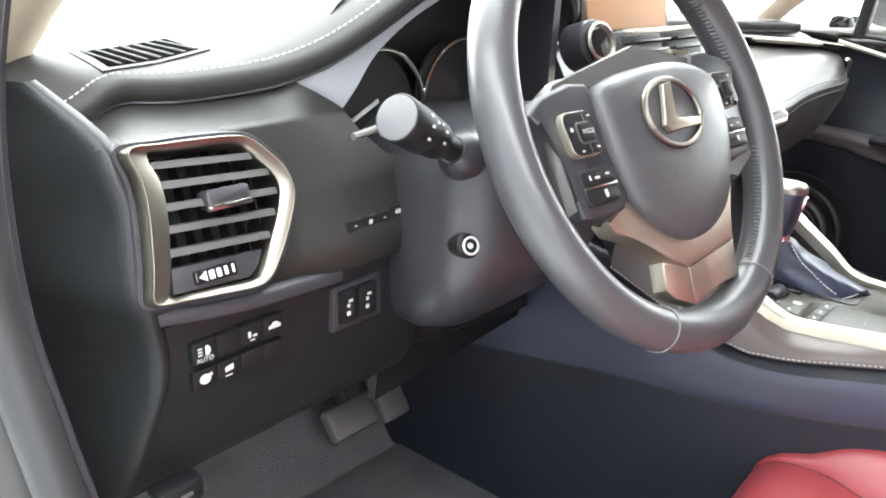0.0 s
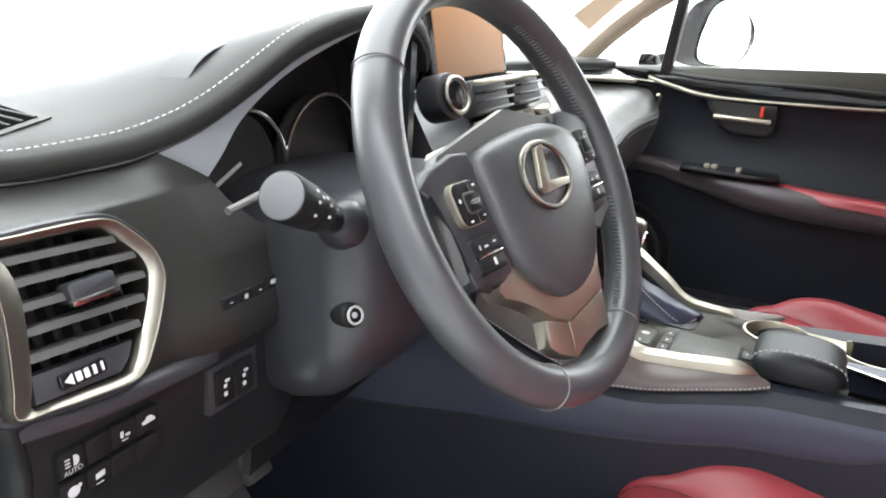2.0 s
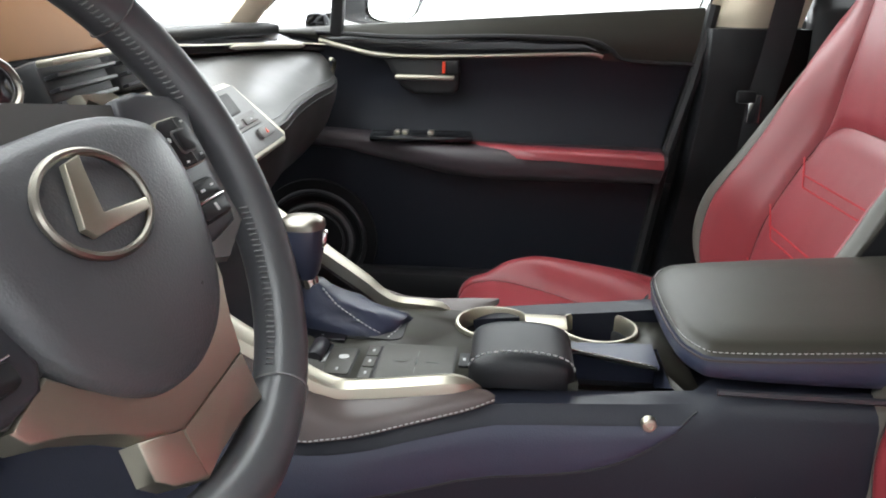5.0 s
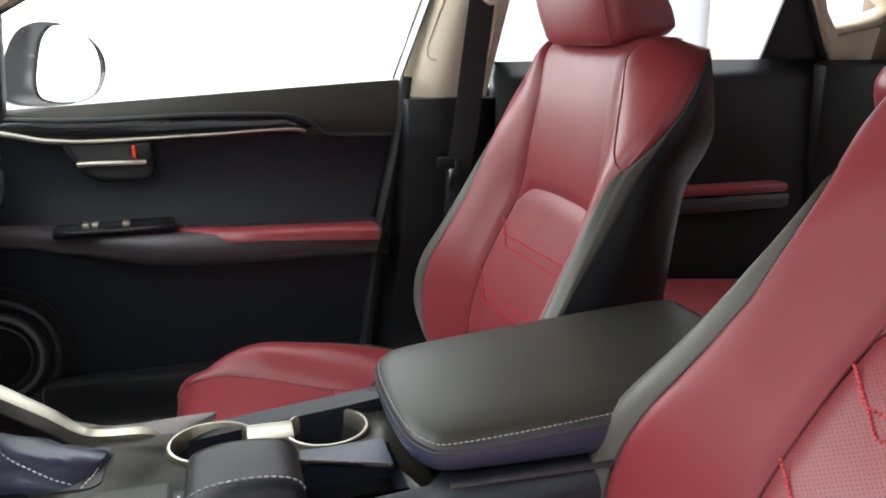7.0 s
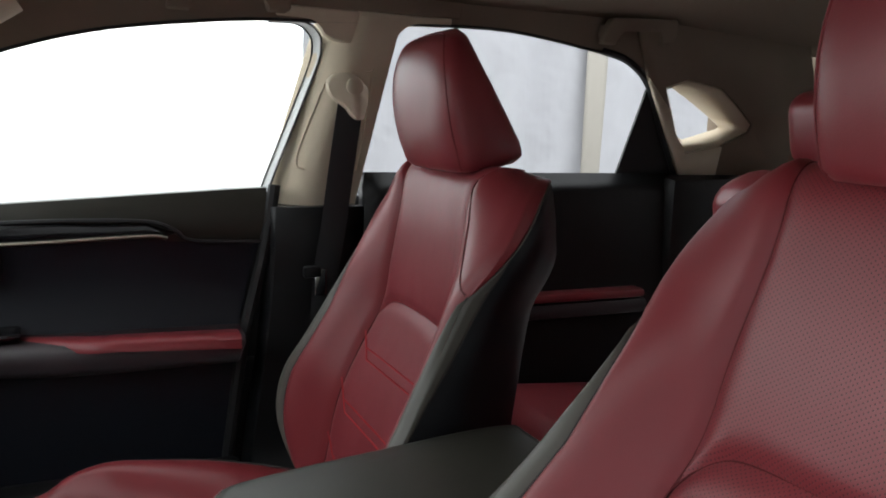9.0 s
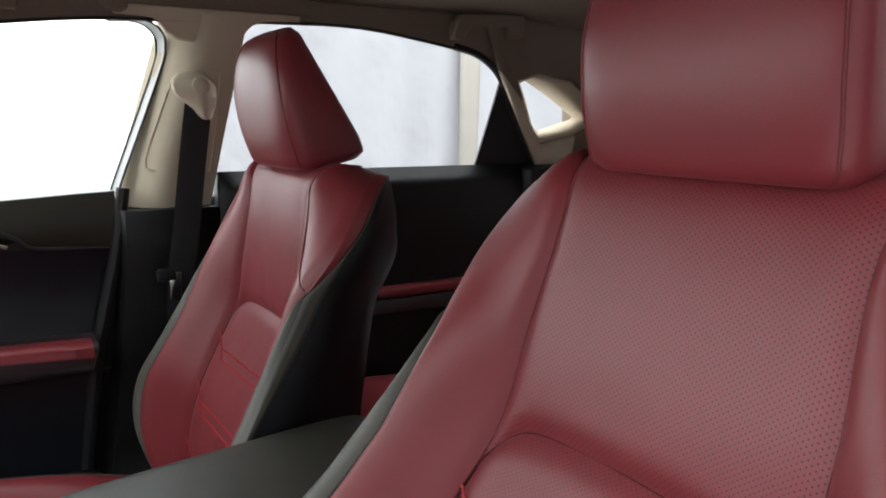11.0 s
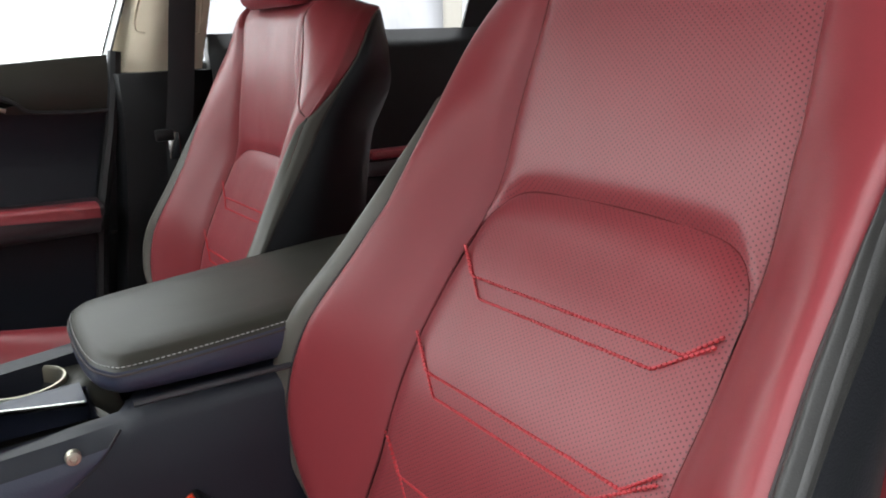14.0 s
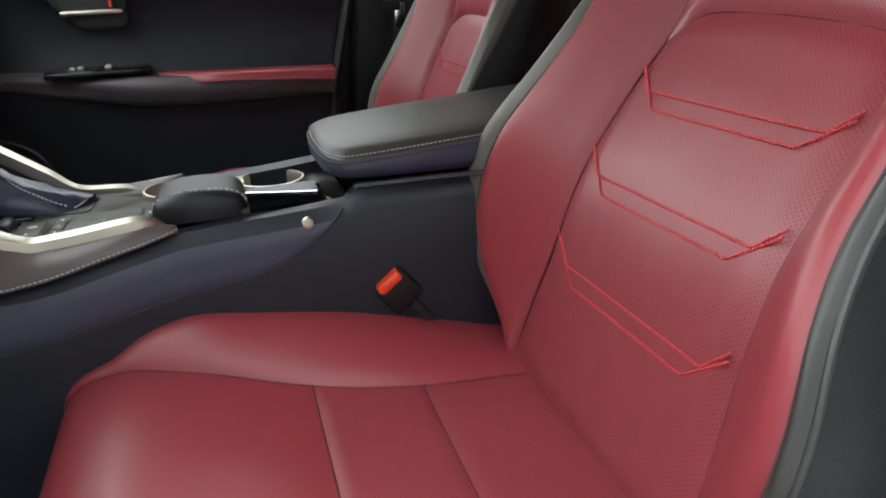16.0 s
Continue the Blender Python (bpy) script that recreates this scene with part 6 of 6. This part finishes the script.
for sg in (-1, 1):
    rows = []
    for q in sm_:
        r = []
        for f in np.linspace(0, 1, 9):
            zt = flank(q.y, q.z)[1]
            z = q.z + (max(zt - .013, q.z + .002) - q.z) * f
            r.append(V(sg * (flank(q.y, z)[0] + .0005 + .0028 * math.sin(math.pi * min(f, .8) / 1.6) ** .4), q.y, z))
        rows.append(r)
    part("side_panel", grid(rows), M_navy, con, "navy leather upper side panel", angle=60)
    part("side_seam", tube([V(sg * (flank(q.y, q.z)[0] + .0004), q.y, q.z) for q in sm_], .0012, 6), M_rubber, con)
ST = cr([V(-.110, .088, .768), V(-.121, .112, .763), V(-.134, .158, .755), V(-.1445, .204, .746), V(-.149, .236, .742), V(-.152, .264, .742), V(-.158, .34, .762), V(-.165, .42, .796)], 8)
part("side_stitching", stitches([q + V(-.0035, 0, -.0025) for q in ST], .005, .65, .0007), M_whitethread, con, "pale thread stitching")
scp = lay((-.1325, -.045, .7605), (0, -1, 0.03), (.10, 0, 1))
part("screw", grid([[scp(r * math.cos(a), r * math.sin(a), h) for a in np.linspace(0, 2 * math.pi, 25)[:-1]] for r, h in ((.0066, -.004), (.0064, .001), (.0056, .003), (.0034, .0034), (.0026, .002), (.0002, .002))], close=True), M_satin, con, "chrome screw cover", angle=50)
# rails
def rail(sg):
    if sg < 0:
        pts = cr([V(-.098, .100, .768), V(-.104, .125, .776), V(-.106, .20, .768), V(-.110, .24, .771), V(-.118, .29, .806), V(-.128, .36, .858), V(-.135, .42, .90)], 6)
    else:
        pts = cr([V(.099, .138, .747), V(.106, .156, .756), V(.109, .205, .759), V(.1105, .224, .767), V(.112, .245, .784), V(.115, .293, .817), V(.124, .36, .862), V(.132, .42, .90)], 6)
    rows = []
    for i, p in enumerate(pts):
        w = .003 + .006 * min(1, i / 5) + .006 * max(0, (i - 14) / 20)
        e = min(1, .12 + i / 7)
        w *= e
        rows.append([p + V(-w * sg, 0, .0035 * e), p + V(0, 0, .0065 * e), p + V(w * sg, 0, .003 * e), p + V((w + .002 * e) * sg, 0, -.006 * e), p + V((w + .002 * e) * sg, 0, -.009 * e), p + V(-w * sg, 0, -.012 * e)])
    part("rail", grid(rows, close=True, caps=True), M_satin, con, "satin champagne metal rail", angle=35)
    # brown skirt from the rail's lower edge out to the stitched leather edge
    lo = resample(ST, .01)
    up = resample(pts, .01)
    rows = []
    for k in range(25):
        f = k / 24
        a = up[min(int(f * (len(up) - 1)), len(up) - 1)]
        b = lo[min(int(f * (len(lo) - 1)), len(lo) - 1)]
        b = V(-sg * b.x, b.y, b.z)
        w = (.004 + .006 * min(1, k / 5)) * min(1, .1 + k / 5)
        a = a + V(w * sg, 0, -.006 * min(1, .1 + k / 5))
        rows.append([a, a.lerp(b, .5) + V(.002 * sg, 0, .002), b, b + V(.001 * sg, 0, -.006), a + V(-.006 * sg, 0, -.02)])
    part("rail_skirt", grid(rows, close=True, caps=True), M_brown, con, "brown satin rail skirt", angle=50)
rail(-1)
rail(1)
# top plates
zt0 = .7625
tp = lambda z: (lambda a, b, h: V(a, b, z - .002 - .05 * a + h + .25 * max(0, b - .30)))
bm = bmesh.new()
dz_ = tp(zt0)
circ = lambda cy: [(.058 + .0395 * math.cos(a), cy + .0395 * 1.05 * math.sin(a)) for a in np.linspace(0, 2 * math.pi, 37)[:-1]]
for lp_ in ([(-.100, .112), (-.106, .25), (-.11, .36), (.11, .36), (.106, .25), (.100, .14), (.098, -.10), (-.084, -.10), (-.084, .10)], circ(.092), circ(-.020), [(-.085, -.074), (.006, -.074), (.012, .012), (-.085, .012)]):
    vs_ = [bm.verts.new(dz_(a, b, 0)) for a, b in lp_]
    for a, b in zip(vs_, vs_[1:] + vs_[:1]):
        bm.edges.new((a, b))
bmesh.ops.triangle_fill(bm, edges=bm.edges[:], use_beauty=True)
dk = part("deck", bm, M_char, con, "charcoal deck plate", angle=20)
dk.modifiers.new("t", "SOLIDIFY").thickness = .005
def deck_plate(name, x, y, w, d, up, material, label="", r=.002, parent=None, thick=.004):
    return part(name, plate(rrect(w, d, r, 3, x, y), tp(zt0 + up), thick, .0008), material, parent or con, label)


deck_plate("pad_gap", -.049, .166, .0865, .0765, .0008, M_rubber)
pad_ = deck_plate("charge_pad", -.049, .166, .0835, .0735, .0020, M_char, "olive-grey charging pad", .004)
for w, d, ox, oy in ((.0008, .013, 0, .016), (.0008, .013, 0, -.016), (.013, .0008, .019, 0), (.013, .0008, -.019, 0), (.011, .0024, 0, 0)):
    deck_plate("pad_print", -.049 + ox, .166 + oy, w, d, .0024, M_graythread, "", .0003, pad_, .0006)
usb_ = deck_plate("usb_flap", -.038, .1195, .030, .0105, .0022, M_key, "black socket flap")
deck_plate("flap_mark", -.038, .1195, .006, .003, .0026, M_white, "", .0005, usb_, .0006)
deck_plate("key_gap", -.052, .2115, .080, .0145, .0008, M_rubber)
for k, x in enumerate((-.0275, -.0525, -.0785)):
    kk = deck_plate("heater_key", x, .2115, .0235, .0118, .0024, M_char, "olive-grey heater key")
    deck_plate("key_print", x, .2115, .006, .003, .0028, M_white, "", .0005, kk, .0006)
deck_plate("panel_gap", -.0535, .2405, .062, .0285, .0008, M_rubber)
mp = deck_plate("mode_panel", -.0535, .2405, .0595, .026, .0024, M_char, "olive-grey mode panel", .003)
part("panel_symbol", plate(disc(18, .0052, None, -.046, .2385), tp(zt0 + .0029), .0006, 0), M_white, mp, "round pale symbol")
deck_plate("panel_mark", -.073, .240, .006, .003, .0028, M_white, "", .0006, mp, .0006)
deck_plate("dial_recess", -.036, .2675, .046, .0245, .0016, M_gloss, "gloss black dial recess", .004)
part("mode_dial", tube([V(-.055, .2675, zt0 + .003), V(-.053, .2675, zt0 + .003), V(-.019, .2675, zt0 + .001), V(-.017, .2675, zt0 + .001)], [.0075, .0088, .0088, .0075], 20), M_smooth, con, "ribbed dark roller")
lk = deck_plate("park_key", -.030, .2995, .045, .021, .0026, M_char, "olive-grey parking key", .003)
deck_plate("key_print", -.022, .2995, .010, .005, .0030, M_white, "", .0008, lk, .0006)
gp = part("gate_plate", plate([(-.009, .246), (.006, .246), (.024, .29), (.024, .335), (-.005, .335), (-.009, .29)], tp(zt0 + .004), .006, .002), M_gloss, con, "gloss black shift gate")
for k, (x, y, m_) in enumerate(((.006, .262, M_white), (.002, .272, M_white), (.012, .281, M_white), (.004, .288, M_white), (.012, .299, M_green), (.010, .314, M_orange))):
    part("gate_mark", plate(rrect(.0045, .0045, .001, 2, x, y), tp(zt0 + .0046), .0006, 0), m_, gp)

# shifter
shf = empty("gear_selector", "leather gear selector with metal crown and folded gaiter", "gear selector")
rows = []
for k, (z, sx_, sy_, cy) in enumerate(((.758, .039, .066, .256), (.768, .037, .062, .258), (.775, .033, .050, .263), (.780, .030, .043, .268), (.785, .028, .038, .271), (.794, .024, .026, .279), (.804, .017, .017, .286), (.812, .013, .013, .289))):
    row = []
    for j in range(36):
        a = 2 * math.pi * j / 36
        wr = 1 + .10 * math.sin(4 * a + k) * (k < 5) + .05 * math.sin(9 * a + 2 * k) * (k < 4)
        row.append(V(.046 - .0017 * k + sx_ * wr * math.copysign(abs(math.cos(a)) ** .7, math.cos(a)), cy + sy_ * wr * math.copysign(abs(math.sin(a)) ** .7, math.sin(a)), z))
    rows.append(row)
part("gaiter", grid(rows, close=True, caps=True), M_navy, shf, "folded black leather gaiter", angle=60)
gs = cr([V(.020, .274, .810), V(.010, .258, .797), V(.002, .240, .788), V(-.004, .222, .779), V(-.007, .207, .773)], 5)
part("gaiter_stitching", stitches(gs, .005, .65, .0009), M_whitethread, shf, "pale thread stitching")
part("gaiter_stitching", stitches([V(-.012, .200, .772), V(.004, .193, .773), V(.02, .190, .772)], .005, .65, .0008), M_whitethread, shf)
part("gaiter_seat", plate(rrect(.084, .140, .012, 4, .046, .258), tp(zt0 + .0015), .004, .001), M_rubber, shf, "black gaiter frame")
part("neck", tube([V(.03, .288, .80), V(.031, .294, .825)], [.010, .0115], 20), M_chrome, shf, "chrome neck")
rows = []
for z, a_, b_, cy in ((.818, .012, .010, .293), (.826, .016, .016, .295), (.840, .019, .021, .297), (.858, .021, .024, .297), (.872, .021, .0235, .296), (.878, .020, .0225, .295)):
    rows.append([V(.031 + a_ * math.copysign(abs(math.cos(t)) ** .8, math.cos(t)), cy + b_ * math.copysign(abs(math.sin(t)) ** .8, math.sin(t)), z) for t in np.linspace(0, 2 * math.pi, 33)[:-1]])
part("knob", grid(rows, close=True, caps=True), M_navy, shf, "black leather knob", angle=60)
rows = []
for z, k in ((.874, 1.02), (.880, 1.0), (.884, .8), (.8855, .4), (.886, .01)):
    rows.append([V(.031 + .021 * k * math.copysign(abs(math.cos(t)) ** .8, math.cos(t)), .295 + .0232 * k * math.copysign(abs(math.sin(t)) ** .8, math.sin(t)), z) for t in np.linspace(0, 2 * math.pi, 33)[:-1]])
part("crown", grid(rows, close=True, caps=True), M_bronze, shf, "satin metal crown", angle=60)
part("release_button", rbox((.031, .273, .862), (.012, .006, .018), .002, (10, 0, 0)), M_chrome, shf)

# cup holders
cup = empty("cup_holder", "twin cup holder with satin metal rim", "cup holder")
for cy in (.092, -.020):
    bm = grid([[V(.058 + r * math.cos(a), cy + r * 1.05 * math.sin(a), z - .008) for a in np.linspace(0, 2 * math.pi, 41)[:-1]] for r, z in ((.0362, .752), (.0368, .7685), (.0382, .7715), (.0405, .7712), (.0415, .767), (.0412, .760))], close=True)
    part("rim", bm, M_satin, cup, angle=50)
    part("well", grid([[V(.058 + r * math.cos(a), cy + r * 1.05 * math.sin(a), z - .008) for a in np.linspace(0, 2 * math.pi, 33)[:-1]] for r, z in ((.0362, .7525), (.0350, .750), (.0340, .712), (.031, .709), (.001, .709))], close=True), M_rubber, cup, "black cup well")
part("bridge", rbox((.062, .036, .7618), (.036, .046, .005), .0015), M_satin, cup)
# padded lid of the small tray, and the slot behind it
rol = empty("tray_lid", "rounded black leather lid with pale stitching", "lid")
rows = []
for x in np.linspace(-.086, .004, 14):
    e = min(1, min(x + .086, .004 - x) / .010)
    k = .82 + .18 * math.sqrt(max(0, 1 - (1 - e) ** 2))
    rows.append([V(x, .064 + .050 * k * math.cos(a), .762 + .031 * k * math.sin(a) ** .45) for a in np.linspace(0, math.pi, 20)])
part("lid", grid(rows, caps=True), M_black, rol, angle=60)
for x in (-.072,):
    part("lid_stitching", stitches([V(x, .064 + .0505 * math.cos(a), .7623 + .0317 * math.sin(a) ** .45) for a in np.linspace(.15, math.pi - .1, 30)], .006, .65, .0009), M_whitethread, rol)
part("tray_floor", rbox((-.038, -.031, .722), (.094, .088, .004), .001), M_rubber, con, "dark open tray")
part("tray_wall", grid([[V(x, y, z) for x, y in ((-.086, -.075), (.007, -.075), (.0125, .013), (-.086, .013))] for z in (.722, .742, .7635)], close=True), M_navy, con, angle=30)
part("tray_edge", tube([V(-.004, .012, .7622), V(-.018, -.02, .7632), V(-.040, -.068, .7655)], .0042, 8, flat=.6), M_chrome, con, "bright tray edge")
part("tray_shelf", slab([[V(-.003, .012, .7630), V(-.037, -.070, .7660)], [V(.013, .012, .7640), V(.012, -.070, .7665)]], (0, 0, -.004)), M_navy, con)

# armrest lid
arm = empty("armrest", "black leather centre armrest lid with pale stitching", "armrest")
ol_ = [q + V(0.004, -.015, 0) for q in cr([V(-.125, -.10, 0), V(-.108, -.066, 0), V(-.06, -.055, 0), V(.03, -.055, 0), V(.075, -.066, 0), V(.092, -.10, 0), V(.096, -.25, 0), V(.09, -.40, 0), V(.05, -.42, 0), V(-.08, -.42, 0), V(-.122, -.40, 0), V(-.13, -.25, 0)], 6, closed=True)]
oc = V(-.016, -.24, 0)
rows = []
lid_up = lambda y, z: z + .078 * max(0, -.09 - y) * min(1, (z - .797) / .016)
for k, z in ((.90, .797), (.965, .799), (1.0, .804), (1.005, .812), (.985, .8195), (.94, .8262), (.85, .8296), (.6, .8312), (.3, .8318), (.0005, .832)):
    row = [V(oc.x + (p.x - oc.x) * k, oc.y + (p.y - oc.y) * (1 - (1 - k) * .55), z) for p in ol_]
    rows.append([V(p.x, p.y, lid_up(p.y, p.z)) for p in row])
part("lid", grid(rows[4:], close=True), M_char, arm, "charcoal leather lid", angle=60)
part("lid_side", grid(rows[:5], close=True, caps=True), M_navy, arm, "navy-black leather lid side", angle=60)
part("lid_welt", tube([V(oc.x + (p.x - oc.x) * 1.0, oc.y + (p.y - oc.y) * 1.0, lid_up(p.y, .8165)) for p in ol_], .0012, 6, closed=True), M_darkthread, arm)
part("lid_stitching", stitches([V(oc.x + (p.x - oc.x) * .972, oc.y + (p.y - oc.y) * .985, lid_up(p.y, .8232)) for p in ol_ + [ol_[0]]], .0048, .66, .0006), M_whitethread, arm, "pale thread stitching")
part("box_rim", tube([V(-.132, -.098, .795), V(-.137, -.25, .796), V(-.138, -.44, .796)], .003, 6), M_smooth, con)

# buckle between the seat and the console
bk = empty("belt_buckle", "black seat belt buckle with orange-red release", "buckle")
part("buckle_body", rbox((-.150, -.135, .676), (.022, .040, .040), .005, (-40, 0, 0)), M_plastic, bk)
part("release", rbox((-.153, -.1245, .6885), (.018, .032, .012), .004, (-40, 0, 0)), M_orange, bk, "orange-red release button")
part("buckle_stem", tube([V(-.150, -.15, .66), V(-.148, -.20, .60), V(-.146, -.23, .54)], .008, 8, flat=.5), M_rubber, bk)

# pedals
ped = empty("brake_pedal", "worn rubber brake pedal with metal edge", "pedal")
part("pad", rbox((-.318, .70, .532), (.085, .02, .046), .008, (-40, 0, 0)), M_alloy, ped)
part("pedal_arm", tube([V(-.318, .715, .545), V(-.322, .78, .68), V(-.33, .86, .76)], .010, 8), M_plastic, ped)
ped2 = empty("accelerator_pedal", "metal-faced accelerator pedal beside the brake", "pedal")
part("pad", rbox((-.225, .74, .545), (.05, .018, .14), .006, (-35, 0, 0)), M_alloy, ped2)
part("pedal_arm", tube([V(-.225, .76, .58), V(-.225, .84, .72)], .008, 8), M_plastic, ped2)

# body side by the open driver's door
sealp = cr([V(-.775, .415, 1.12), V(-.782, .432, 1.06), V(-.785, .44, 1.0), V(-.785, .437, .93), V(-.780, .42, .86), V(-.775, .405, .80), V(-.775, .38, .70), V(-.775, .35, .55)], 8)
sealp = [p + V(-.026, 0, 0) for p in sealp]
ws_ = part("door_seal_left", tube(sealp, .013, 10), M_rubber)
tagged(ws_, "black rubber weatherstrip round the open doorway", "door seal", kind="structure")
ws2 = part("door_seal_inner", tube([p + V(.012, .012, 0) for p in sealp], .009, 8), M_smooth)
tagged(ws2, "dark inner lip of the weatherstrip", "door seal", kind="structure")
rows = []
for z in np.linspace(.42, 1.2, 12):
    y0 = float(np.interp(z, [.42, .55, .7, .8, .86, .93, 1.0, 1.06, 1.2], [.34, .36, .39, .415, .43, .447, .45, .442, .40]))
    rows.append([V(-0.810, y0, z), V(-0.828, y0 + .012, z), V(-0.848, y0 + .05, z), V(-0.863, y0 + .12, z), V(-0.878, y0 + .25, z), V(-0.888, y0 + .5, z)])
bs = part("body_pillar_left", grid(rows), M_paint, angle=60)
bs.modifiers.new("t", "SOLIDIFY").thickness = .01
tagged(bs, "grey metallic painted door pillar", "body panel", kind="structure")
hg = empty("door_check_strap", "black greasy door check strap on the pillar", "door hinge")
part("strap", rbox((-.86, .53, .832), (.03, .05, .014), .004, (0, 0, -30)), M_rubber, hg)
part("roller", tube([V(-.855, .513, .815), V(-.855, .513, .85)], .009, 12), M_gloss, hg)
